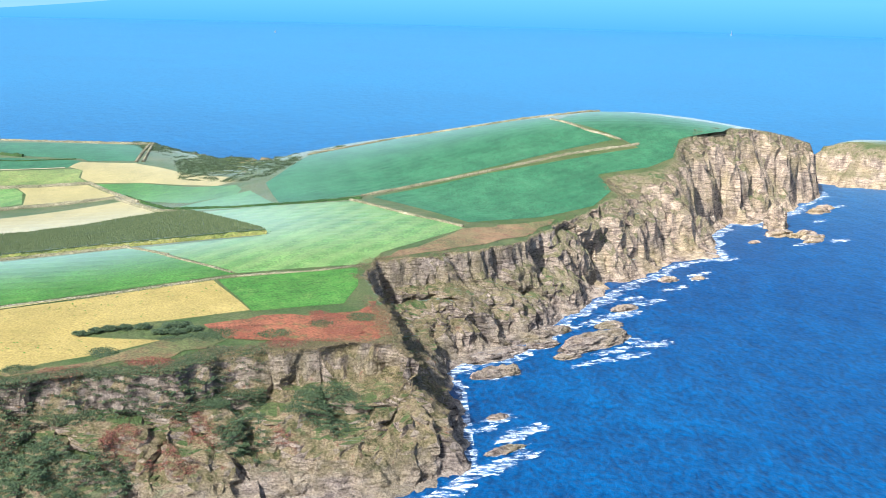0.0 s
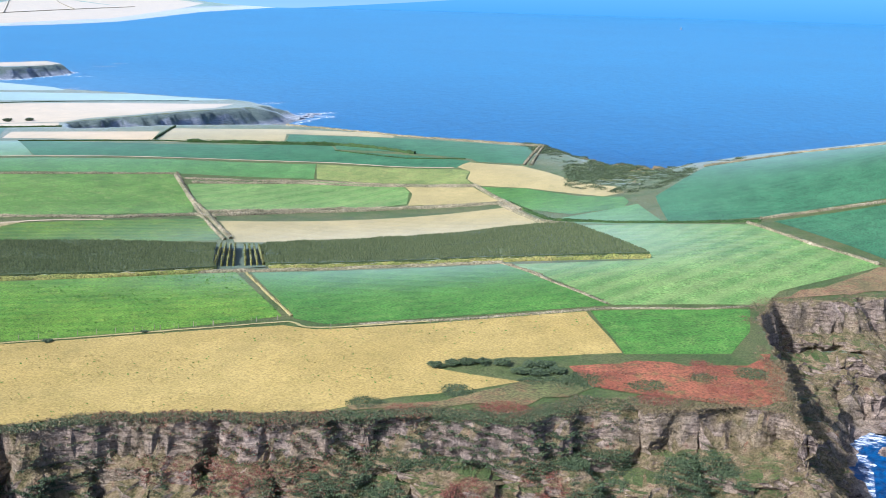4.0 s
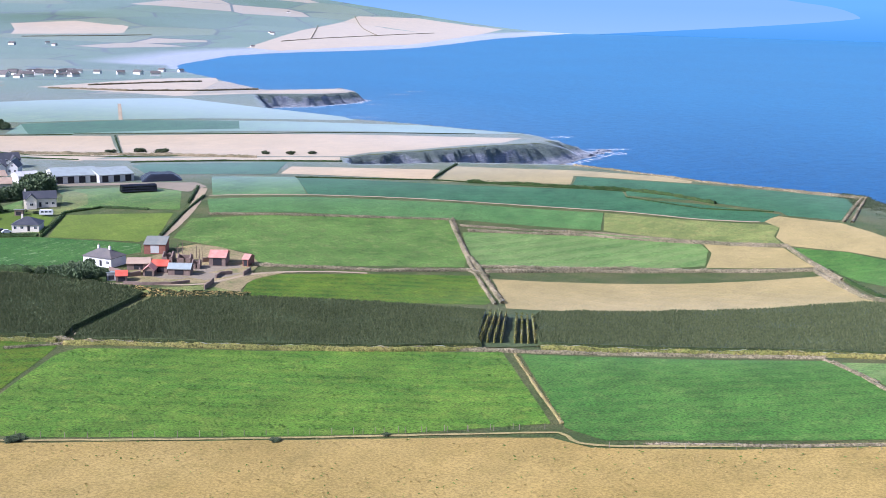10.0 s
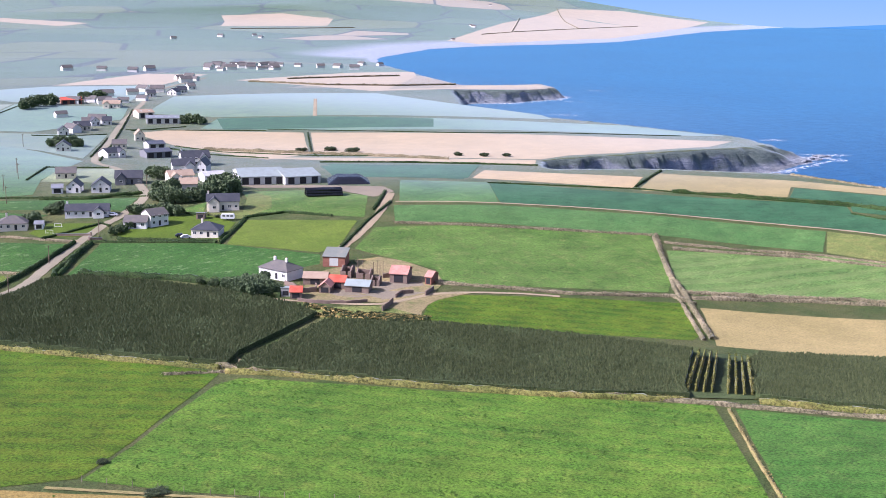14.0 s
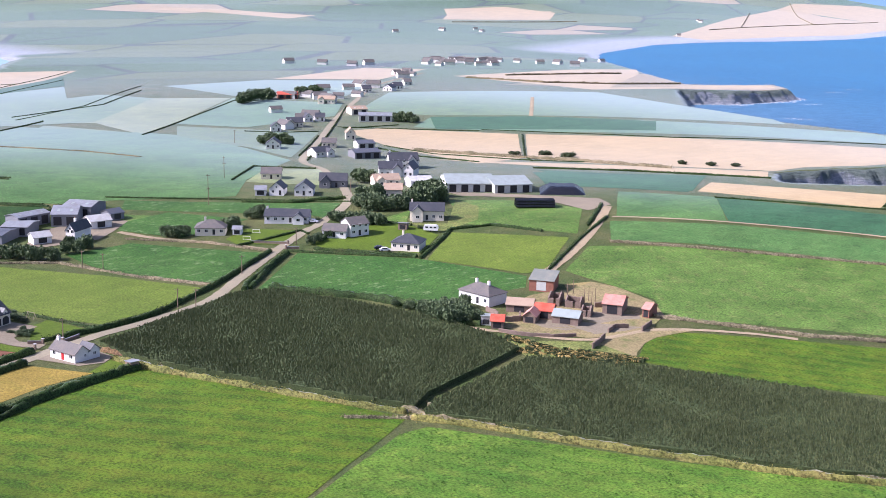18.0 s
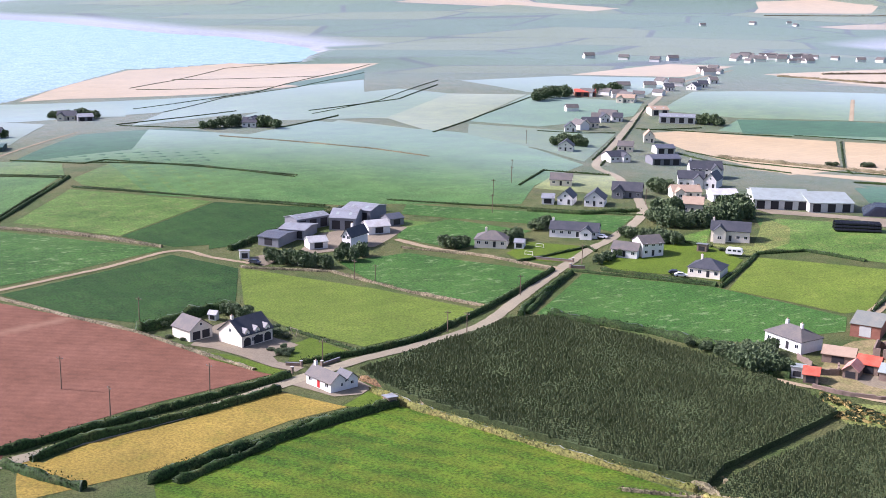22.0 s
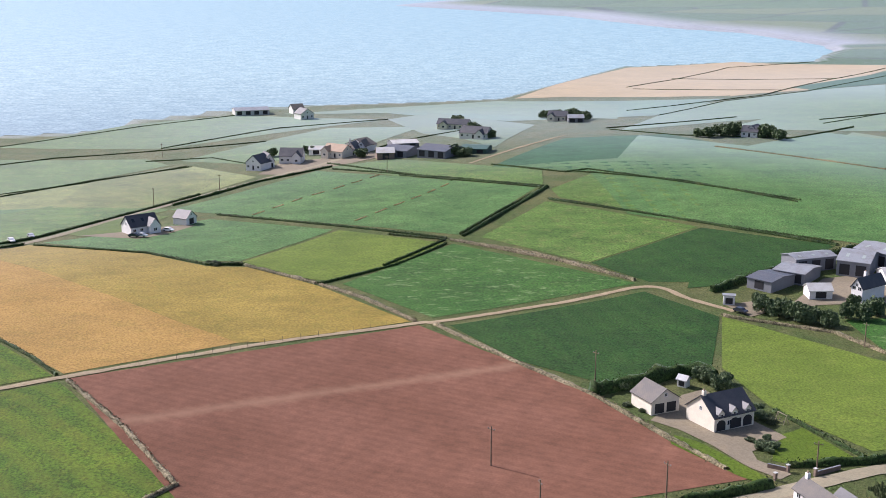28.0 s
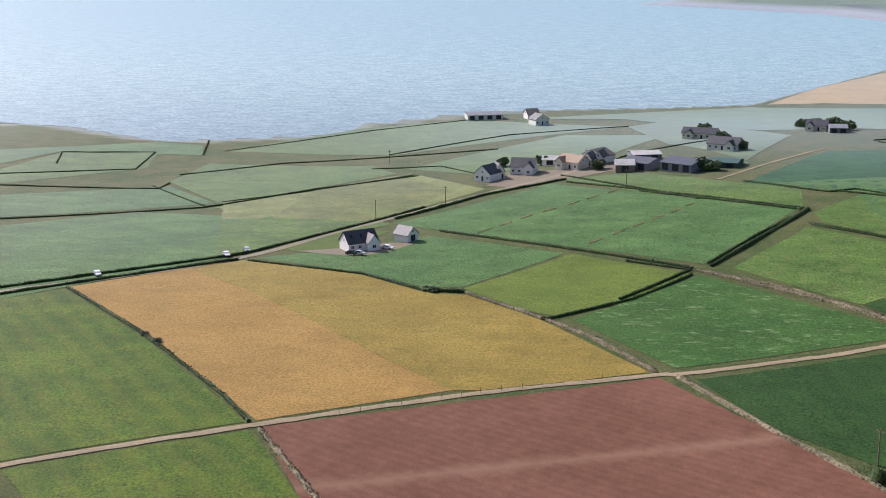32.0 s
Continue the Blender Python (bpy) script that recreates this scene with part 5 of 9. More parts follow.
def bale_stack(x0, y0, x1, y1):
    ob = new("bale_stack")
    L = math.hypot(x1 - x0, y1 - y0)
    ob.matrix_world = pose((x0 + x1) / 2, (y0 + y1) / 2, land1(x0, y0) + 0.3, 0, 0, math.degrees(math.atan2(y1 - y0, x1 - x0)))
    tagged(ob, "long stack of black plastic-wrapped silage bales", "bales")
    bm = bmesh.new()
    n = 12
    rr = [[bm.verts.new((u, 0.62 * math.cos(k * 6.283 / n), 0.62 * math.sin(k * 6.283 / n))) for k in range(n)] for u in (-0.55, -0.62, 0.62, 0.55)]
    for j in range(3):
        for k in range(n):
            bm.faces.new((rr[j][k], rr[j][(k + 1) % n], rr[j + 1][(k + 1) % n], rr[j + 1][k]))
    bm.faces.new(rr[0]), bm.faces.new(rr[3])
    me = bpy.data.meshes.new("bale")
    bm.to_mesh(me)
    bm.free()
    me.materials.append(RUBBER)
    for tier in range(3):
        for row in range(6 - tier):
            for k in range(int(L / 1.3)):
                p = new("bale", me)
                p.parent = ob
                p.matrix_local = pose(-L / 2 + 1.3 * k + 0.6, row * 1.28 + tier * 0.64, 0.62 + tier * 1.08, (k * 37) % 40)
    return ob


def silage_clamp(pts):
    vs, fs = [], []
    c = Vector((sum(p[0] for p in pts) / 4, sum(p[1] for p in pts) / 4))
    n = 14
    for i in range(n):
        for j in range(n):
            u, v = i / (n - 1), j / (n - 1)
            p = (Vector(pts[0]).lerp(Vector(pts[1]), u)).lerp(Vector(pts[3]).lerp(Vector(pts[2]), u), v)
            e = min(u, 1 - u, v, 1 - v)
            vs.append((p.x, p.y, land1(p.x, p.y) + 3.0 * min(1, e * 4.5) + 0.25 * noise.noise((p.x * 0.4, p.y * 0.4, 0))))
    for i in range(n - 1):
        for j in range(n - 1):
            o = i * n + j
            fs.append((o, o + n, o + n + 1, o + 1))
    return tagged(link_mesh("silage_clamp", vs, fs, RUBBER), "black sheeted silage clamp beside the shed", "silage clamp")


def sea_rock(x, y, a, b, h):
    bm = bmesh.new()
    bmesh.ops.create_icosphere(bm, subdivisions=4, radius=1.0)
    for v in bm.verts:
        p = v.co.copy()
        k = 1 + 0.38 * noise.ridged_multi_fractal(p * 1.5 + Vector((x, y, 0)), 0.9, 2.1, 4, 1.0, 2.0) - 0.38
        v.co = Vector((p.x * a * k, p.y * b * k, max(p.z, -0.4) * h * k))
        t = radians(38)
        v.co.x, v.co.y = v.co.x * math.cos(t) - v.co.y * math.sin(t), v.co.x * math.sin(t) + v.co.y * math.cos(t)
    me = bpy.data.meshes.new("rock")
    bm.to_mesh(me)
    bm.free()
    me.materials.append(M["ground"])
    ob = new("rock", me)
    ob.location = (x, y, SEA - 0.1)
    return tagged(ob, "jagged layered sea rock awash at the cliff foot", "rock", "rocks in the sea")


def foam_patch(x, y, a, b):
    rnd = random.Random(int(x * 3 + y))
    vs, fs = [(x, y, SEA + 0.12)], []
    n = 28
    t = radians(40)
    for k in range(n):
        ang = k * 6.283 / n
        r = rnd.uniform(0.6, 1.15)
        u, v = a * math.cos(ang) * r, b * math.sin(ang) * r
        vs.append((x + u * math.cos(t) - v * math.sin(t), y + u * math.sin(t) + v * math.cos(t), SEA + 0.12))
    fs = [(0, 1 + k, 1 + (k + 1) % n) for k in range(n)]
    return tagged(link_mesh("foam", vs, fs, M["foam"]), "white broken surf round the rocks", "foam", kind="stuff")


# ---------- standing growth ----------
def poly_scatter(pts, n, rnd):
    lo = [min(p[k] for p in pts) for k in (0, 1)]
    hi = [max(p[k] for p in pts) for k in (0, 1)]
    poly = np.array(pts, float)
    px = np.array([rnd.uniform(lo[0], hi[0]) for _ in range(n)])
    py = np.array([rnd.uniform(lo[1], hi[1]) for _ in range(n)])
    ok = inside(px, py, poly)
    return px[ok], py[ok]


def tussocks(name, pts, n, size, material, label):
    """Rush tufts: low leaning blades in clumps."""
    rnd = random.Random(n)
    px, py = poly_scatter(pts, n, rnd)
    keep = wobble(px, py, 38, 9) + 0.7 * wobble(px, py, 12, 4) > rnd.uniform(-0.2, 0.0)
    px, py = px[keep], py[keep]
    pz = land(px, py)
    vs, fs = [], []
    for x, y, z in zip(px, py, pz):
        s_ = size * rnd.uniform(0.5, 1.5)
        for _ in range(3):
            a = rnd.uniform(0, 6.28)
            c = Vector((x + rnd.uniform(-s_, s_), y + rnd.uniform(-s_, s_), z + 0.25))
            u = Vector((math.cos(a), math.sin(a), 0)) * s_
            k = len(vs)
            vs += [c - u, c + u, c + u * 0.5 + Vector((0, 0, s_ * 0.8)), c - u * 0.6 + Vector((0, 0, s_ * 0.7))]
            fs.append((k, k + 1, k + 2, k + 3))
    return tagged(link_mesh(name, vs, fs, material, False), label, "grass", kind="stuff")


def fence(pts, label):
    """Wooden stakes along a line."""
    ob = new("fence")
    tagged(ob, label, "fence")
    bm = bmesh.new()
    box(bm, -0.05, -0.05, -0.3, 0.05, 0.05, 1.1)
    me = bpy.data.meshes.new("stake")
    bmesh.ops.recalc_face_normals(bm, faces=bm.faces)
    bm.to_mesh(me)
    bm.free()
    me.materials.append(STAKE)
    line = resample(pts, 5.0)
    for p in line:
        st = new("stake", me)
        st.parent = ob
        st.location = (p.x, p.y, land1(p.x, p.y) + 0.4)
    return ob


def timber_post(x, y, h):
    bm = bmesh.new()
    n = 6
    rr = [[bm.verts.new((r * math.cos(k * 6.283 / n), r * math.sin(k * 6.283 / n), z)) for k in range(n)] for r, z in ((0.14, -0.4), (0.11, h * 0.5), (0.1, h))]
    for q in range(2):
        for k in range(n):
            bm.faces.new((rr[q][k], rr[q][(k + 1) % n], rr[q + 1][(k + 1) % n], rr[q + 1][k]))
    bm.faces.new(rr[2])
    me = bpy.data.meshes.new("timber_post")
    bm.to_mesh(me)
    bm.free()
    me.materials.append(TIMBER)
    ob = new("timber_post", me)
    ob.location = (x, y, land1(x, y) + 0.2)
    return tagged(ob, "bare timber post standing in the old yard", "post", "posts in the old yard")


_cot = {}


def far_cottage(x, y, rot, size):
    """Small white dwelling seen from far away."""
    if not _cot:
        bm = bmesh.new()
        gable_walls(bm, 11, 7, 3.0, 2.6, "x")
        _cot["wall"] = (bm, PAINT["white"])
        bm = bmesh.new()
        gable_roof(bm, 11, 7, 3.0, 2.6, "x")
        _cot["roof"] = (bm, PAINT["greyslate"])
        for k in ("wall", "roof"):
            bm, m = _cot[k]
            me = bpy.data.meshes.new(k)
            bmesh.ops.recalc_face_normals(bm, faces=bm.faces)
            bm.to_mesh(me)
            bm.free()
            me.materials.append(m)
            _cot[k] = me
    ob = new("cottage")
    ob.matrix_world = pose(x, y, land1(x, y) + 0.3, 0, 0, rot) @ Matrix.Diagonal((size, size, size, 1))
    tagged(ob, "small white far-off cottage with a grey roof", "house", "far cottages")
    for k in ("wall", "roof"):
        new(k, _cot[k]).parent = ob
    return ob


def maize_field(pts):
    """A standing crop: a dense skirted body with leaning leaf tops in drilled rows."""
    ob = drape("maize_field", pts, M["maize"], 3.0, 3.0, label="tall dark green maize crop standing in rows", category="maize field")
    ob["kind"] = "structure"
    me = ob.data
    bm = bmesh.new()
    bm.from_mesh(me)
    edge = [e for e in bm.edges if e.is_boundary]
    res = bmesh.ops.extrude_edge_only(bm, edges=edge)
    for v in (g for g in res["geom"] if isinstance(g, bmesh.types.BMVert)):
        v.co.z -= 2.2
    bmesh.ops.recalc_face_normals(bm, faces=bm.faces)
    bm.to_mesh(me)
    bm.free()
    rnd = random.Random(len(pts))
    poly = np.array(pts, float)
    lo, hi = poly.min(0), poly.max(0)
    t = radians(38)
    diag = max(hi - lo) * 0.75
    c0 = (lo + hi) / 2
    us, ws = np.meshgrid(np.arange(-diag, diag, 0.6), np.arange(-diag, diag, 1.3))
    us = us.ravel() + np.random.uniform(-0.25, 0.25, us.size)
    ws = ws.ravel() + np.random.uniform(-0.12, 0.12, ws.size)
    px, py = c0[0] + us * math.cos(t) - ws * math.sin(t), c0[1] + us * math.sin(t) + ws * math.cos(t)
    ok = inside(px, py, poly)
    px, py = px[ok], py[ok]
    pz = land(px, py)
    high = 0.25 * wobble(px, py, 30, 8)
    vs, fs = [], []
    for x, y, z, hh in zip(px, py, pz, high):
        top = z + 2.2 + hh + rnd.uniform(-0.2, 0.25)
        a = rnd.uniform(0, 3.14)
        for k in range(2):
            dx, dy = math.cos(a + 1.57 * k) * 0.32, math.sin(a + 1.57 * k) * 0.32
            n = len(vs)
            vs += [(x, y, z + 1.0), (x + dx, y + dy, top - 0.35), (x, y, top), (x - dx, y - dy, top - 0.45)]
            fs.append((n, n + 1, n + 2, n + 3))
    return tagged(link_mesh("maize_plants", vs, fs, MAIZE, False), "dense rows of green maize plants", "maize", kind="stuff")


drape("field", [(-270.2, 243.4), (-244.3, 262.1), (-202.9, 290.9), (-160.9, 320.3), (-145.5, 329.8), (-134.8, 328.3), (-107.4, 343.7), (-70.9, 368.8), (-63.2, 352.9), (-54.0, 334.4), (-74.1, 322.6), (-80.0, 320.6), (-94.9, 307.2), (-85.4, 305.5), (-72.2, 304.8), (-83.6, 293.4), (-96.4, 284.6), (-110.3, 268.5), (-120.5, 263.7), (-137.5, 258.9), (-149.9, 253.0), (-172.3, 237.9), (-196.9, 225.5), (-198.8, 220.5), (-211.5, 209.3)], M["tan"], 0.1000, label="parched golden-tan grazing field above the cliffs", category="field")
drape("field", [(-292.5, 325.7), (-247.8, 355.0), (-195.2, 395.5), (-150.1, 338.8), (-173.5, 315.9), (-197.2, 297.8), (-241.0, 268.7), (-260.2, 259.1), (-266.8, 272.4), (-292.0, 317.0)], M["grass_bright"], 0.1015, label="bright green tussocky pasture field", category="field")
drape("field", [(-189.9, 396.7), (-113.2, 433.3), (-65.8, 377.7), (-97.9, 356.3), (-134.6, 334.4), (-145.9, 337.7)], M["grass_fresh"], 0.1030, label="rich green pasture field", category="field")
drape("field", [(-110.4, 432.5), (-67.5, 448.1), (-109.5, 533.4), (-40.0, 527.0), (8.0, 466.3), (-21.4, 414.8), (-24.3, 395.6), (-65.1, 378.4)], M["grass_mown"], 0.1045, label="light green mown meadow with swath lines", category="field")
drape("field", [(-69.9, 369.9), (-27.9, 389.1), (-25.6, 365.4), (-28.4, 344.2), (-53.2, 333.5)], M["grass_fresh"], 0.1060, label="rich green pasture field", category="field")
drape("field", [(-259.5, 500.8), (-154.3, 585.9), (-132.0, 549.8), (-115.6, 532.6), (-229.5, 458.8), (-242.0, 477.4)], M["tan_pale"], 0.1075, label="pale straw-coloured cut corn field", category="field")
drape("field", [(-304.0, 406.8), (-316.0, 423.0), (-320.3, 435.5), (-312.0, 447.0), (-266.7, 501.0), (-240.1, 470.0), (-237.7, 458.5), (-277.0, 420.6)], M["grass_rich"], 0.1090, label="rich green pasture field", category="field")
drape("field", [(-406.8, 489.6), (-384.2, 526.0), (-330.3, 579.1), (-316.5, 564.1), (-289.9, 532.6), (-277.6, 509.4), (-329.8, 446.5), (-345.6, 460.0), (-386.7, 458.0)], M["grass_mid"], 0.1105, label="green grazing field with dry patches", category="field")
drape("field", [(-312.3, 564.4), (-265.4, 613.7), (-222.1, 622.7), (-213.4, 611.4), (-204.6, 584.2), (-238.0, 549.0), (-271.3, 514.6), (-289.9, 532.6)], M["grass_mown"], 0.1120, label="brownish green dry pasture field", category="field")
drape("field", [(-219.5, 621.7), (-186.2, 631.0), (-163.0, 599.8), (-203.0, 581.4), (-210.5, 608.1)], M["tan_pale"], 0.1135, label="pale tan stubble field", category="field")
drape("field", [(-478.0, 579.0), (-446.5, 611.0), (-406.9, 570.9), (-435.2, 533.9)], M["grass_cool"], 0.1150, label="cool green pasture field", category="field")
drape("field", [(-432.1, 526.6), (-403.2, 566.5), (-351.3, 613.9), (-283.7, 652.3), (-268.9, 617.9), (-325.0, 586.0), (-386.6, 530.9), (-408.5, 503.3)], M["grass_cool"], 0.1165, label="cool green pasture field", category="field")
drape("field", [(-283.3, 652.7), (-238.4, 664.5), (-210.0, 672.8), (-201.0, 673.2), (-196.5, 650.6), (-188.0, 636.5), (-223.7, 626.9), (-267.3, 617.8)], M["grass_dry"], 0.1180, label="olive green half-dry field", category="field")
drape("field", [(-212.5, 681.2), (-208.3, 694.8), (-177.0, 693.0), (-156.8, 674.8), (-135.2, 647.9), (-114.1, 632.9), (-105.9, 616.0), (-113.7, 607.0), (-136.6, 621.0), (-158.1, 632.7), (-185.2, 635.9), (-195.0, 649.0), (-200.0, 670.0)], M["tan_pale"], 0.1195, label="parched olive-tan field above the cove", category="field")
drape("field", [(-183.7, 632.7), (-158.1, 631.7), (-126.7, 609.9), (-104.0, 604.2), (-99.0, 590.9), (-99.0, 577.0), (-119.4, 564.0), (-140.7, 578.5), (-165.7, 607.2)], M["grass_fresh"], 0.1210, label="blue-green field of young crop", category="field")
drape("field", [(-446.5, 611.0), (-385.0, 652.7), (-301.9, 712.5), (-288.8, 692.7), (-252.8, 701.5), (-209.0, 699.7), (-210.7, 677.8), (-239.3, 668.9), (-284.3, 658.9), (-352.7, 620.9), (-406.9, 571.9)], M["grass_teal"], 0.1240, label="blue-green field of young crop", category="field")
drape("field", [(-329.1, 708.2), (-339.0, 734.1), (-275.2, 753.8), (-233.4, 762.0), (-191.2, 767.1), (-186.0, 748.2), (-179.1, 699.9), (-205.3, 698.4), (-210.8, 705.7), (-255.0, 709.2), (-291.3, 698.5), (-301.4, 716.2)], M["grass_teal"], 0.1255, label="blue-green field of young crop", category="field")
drape("field", [(-415.0, 717.9), (-347.3, 756.6), (-290.2, 768.7), (-281.1, 766.1), (-277.9, 755.7), (-337.3, 737.3), (-342.1, 735.8), (-329.6, 706.8), (-387.3, 661.9)], M["tan_pale"], 0.1270, label="pale tan stubble field", category="field")
drape("field", [(-479.0, 646.8), (-411.1, 700.4), (-393.9, 663.4), (-461.3, 615.5)], M["straw"], 0.1285, label="pale straw-coloured cut corn field", category="field")
drape("field", [(-413.0, 720.1), (-345.4, 739.7), (-331.3, 708.0), (-390.6, 664.2)], M["tan_pale"], 0.1300, label="pale tan stubble field", category="field")
drape("field", [(-557.3, 600.6), (-489.9, 653.9), (-462.8, 613.8), (-502.0, 581.5)], M["grass_teal"], 0.1315, label="blue-green field of young crop", category="field")
drape("field", [(-764.7, 616.1), (-766.1, 644.8), (-698.5, 711.1), (-607.0, 634.2), (-598.3, 593.5), (-692.2, 599.5)], M["straw"], 0.1330, label="pale straw-coloured cut corn field", category="field")
drape("field", [(-695.1, 715.1), (-550.4, 890.0), (-497, 956), (-477.0, 887.4), (-482.4, 787.4), (-495.4, 746.5), (-492.7, 716.4), (-570.7, 649.5), (-604.8, 636.3)], M["straw"], 0.1345, label="pale straw-coloured cut corn field", category="field")
drape("field", [(-627.4, 583.7), (-556.0, 653.9), (-493.1, 711.3), (-474.9, 687.5), (-567.1, 618.1)], M["straw"], 0.1360, label="pale straw-coloured cut corn field", category="field")
drape("field", [(-794.0, 711.0), (-680.3, 887.9), (-610, 980), (-519, 997), (-705.3, 721.6), (-758.9, 668.3)], M["grass_cool"], 0.1375, label="cool green pasture field", category="field")
drape("field", [(-936.9, 775.1), (-898, 986), (-793, 975), (-689, 975), (-663, 957), (-798.9, 715.0), (-849.2, 684.6)], M["grass_mid"], 0.1390, label="green grazing field with dry patches", category="field")
drape("field", [(-1079, 957), (-1104, 1110), (-1127, 1283), (-1056, 1212), (-939, 1045), (-931, 1132), (-942, 1173), (-928, 1279), (-900, 1262), (-902, 1194), (-920, 1124), (-922, 1002), (-1020, 968)], M["straw"], 0.1405, label="pale straw-coloured cut corn field", category="field")
drape("field", [(-88.7, 599.8), (-76, 690), (-30, 731), (22, 724), (58.6, 716), (60.6, 702.3), (87.2, 635.8), (60.7, 618.1), (-37.0, 542.4), (-63.6, 532.0), (-72.6, 533.8)], M["grass_teal"], 0.1420, label="blue-green field of young crop", category="field")
drape("field", [(63.1, 700.4), (93.6, 751.8), (134.2, 709.6), (165.9, 704.1), (152.6, 672.9), (122.5, 641.2), (112.9, 605.1), (98.1, 587.4), (72.4, 573.8), (75.5, 547.4), (64.3, 520.5), (40.5, 495.0), (10.1, 478.0), (-31.4, 533.7), (19.6, 575.7), (98.3, 621.0), (91.9, 638.2)], M["grass_teal"], 0.1435, label="blue-green field of young crop", category="field")
drape("field", [(-110.6, 538.3), (-122.0, 555.2), (-93.8, 583.3), (-72.6, 529.6)], M["grass_cool"], 0.1450, label="cool green pasture field", category="field")
drape("field", [(-431.1, 360.5), (-465.4, 396.8), (-432.2, 425.3), (-389.2, 442.3), (-378.4, 432.2), (-381.6, 411.3), (-379.4, 402.8), (-390.7, 389.2), (-412.1, 375.6)], M["grass_fleck"], 0.1465, label="deep green pasture flecked with pale clover", category="field")
drape("field", [(-454.5, 460.8), (-420.5, 492.3), (-391.3, 453.4), (-392.0, 444.3), (-427.4, 428.0)], M["grass_lime"], 0.1480, label="yellow-green grazed field", category="field")
drape("field", [(-505.5, 499.1), (-485.2, 523.7), (-456.1, 534.2), (-423.2, 499.3), (-462.3, 473.8)], M["grass_mid"], 0.1495, label="green grazing field with dry patches", category="field")
drape("field", [(-370.7, 296.9), (-359.7, 297.3), (-335.4, 310.9), (-300.2, 325.3), (-293.6, 315.5), (-269.0, 273.9), (-261.3, 259.1), (-278.1, 230.1), (-307.2, 223.9), (-345.3, 229.8), (-352.4, 245.8), (-363.4, 270.6), (-371.0, 290.2)], M["grass_rich"], 0.1510, label="rich green pasture field", category="field")
drape("field", [(-364.1, 210.8), (-372.8, 221.8), (-379.0, 242.1), (-391.5, 269.3), (-375.4, 280.2), (-371.1, 265.3), (-360.9, 245.5), (-349.4, 230.5), (-354.4, 238.3), (-346.0, 204.0), (-367.6, 206.4)], M["tan_gold"], 0.1525, label="golden-green parched field", category="field")
drape("field", [(-518.3, 292.8), (-477.9, 326.3), (-443.1, 346.7), (-429.4, 332.4), (-420.8, 301.1), (-444.9, 287.5), (-475.0, 282.2)], M["grass_lime"], 0.1540, label="yellow-green grazed field", category="field")
drape("field", [(-514.1, 326.8), (-516.5, 353.9), (-474.0, 386.8), (-447.3, 351.4), (-482.3, 328.3)], M["grass_fleck"], 0.1555, label="deep green pasture flecked with pale clover", category="field")
drape("lawn", [(-429.2, 283.3), (-434.1, 290.5), (-417.5, 296.1), (-411.9, 284.9), (-415.3, 278.4)], M["lawn"], 0.1570, label="mown green garden lawn", category="lawn")
drape("lawn", [(-376.6, 279.6), (-385.6, 290.5), (-377.1, 293.2), (-373.0, 283.8)], M["lawn"], 0.1585, label="mown green garden lawn", category="lawn")
drape("field", [(-589.6, 383.7), (-530.3, 458.3), (-509.6, 436.6), (-520.6, 433.6), (-573.5, 374.7)], M["grass_fleck"], 0.1600, label="deep green pasture flecked with pale clover", category="field")
drape("field", [(-564.9, 371.1), (-539.6, 395.8), (-526.5, 387.2), (-524.4, 370.3), (-537.5, 358.0)], M["grass_mid"], 0.1615, label="green grazing field with dry patches", category="field")
drape("lawn", [(-512.2, 400.7), (-496.1, 416.8), (-480.1, 398.6), (-492.0, 385.7), (-501.4, 386.1)], M["lawn"], 0.1630, label="mown green garden lawn", category="lawn")
drape("lawn", [(-477.4, 408.0), (-488.6, 423.8), (-481.8, 456.3), (-454.1, 454.2), (-435.9, 431.8), (-445.4, 426.0), (-464.2, 408.5)], M["lawn"], 0.1645, label="mown green garden lawn", category="lawn")
drape("field", [(-477.0, 457.4), (-467.3, 468.9), (-504.7, 503.3), (-485.1, 499.9), (-465.0, 483.3), (-457.0, 456.4)], M["grass_dry"], 0.1660, label="brownish green dry pasture field", category="field")
drape("field", [(-455.9, 123.1), (-506.9, 205.4), (-477.4, 229.2), (-453.4, 246.2), (-423.4, 260.2), (-412.4, 266.6), (-405.6, 271.0), (-392.9, 237.7), (-375.5, 204.7), (-355.0, 200.3), (-359.9, 178.8)], M["plough"], 0.1675, label="reddish brown ploughed field with drill lines", category="field")
drape("field", [(-425.5, 81.5), (-453.7, 121.6), (-424.3, 141.2), (-392.1, 160.9), (-348.0, 160.3), (-369.5, 137.6)], M["grass_rich"], 0.1690, label="rich green pasture field", category="field")
drape("field", [(-547.0, 12.4), (-562.5, 25.2), (-512.3, 72.9), (-468.8, 110.4), (-457.9, 119.1), (-429.1, 79.4), (-403.9, 49.6), (-498.7, -25.0)], M["grass_rich"], 0.1705, label="rich green pasture field", category="field")
drape("field", [(-565.6, 24.5), (-598.3, 50.3), (-573.1, 78.7), (-536.1, 112.6), (-505.5, 140.1), (-487.3, 158.7), (-459.4, 121.4), (-471.4, 110.2), (-517.8, 71.4)], M["tan_orange"], 0.1720, label="orange-tan parched field", category="field")
drape("field", [(-598.3, 50.3), (-613.5, 64.6), (-606.3, 86.8), (-596.4, 110.6), (-576.0, 134.9), (-575.0, 148.0), (-550.0, 173.4), (-510.5, 203.2), (-488.8, 165.1), (-487.3, 158.7), (-505.5, 140.1), (-536.1, 112.6), (-573.1, 78.7)], M["tan_gold"], 0.1735, label="golden-green parched field", category="field")
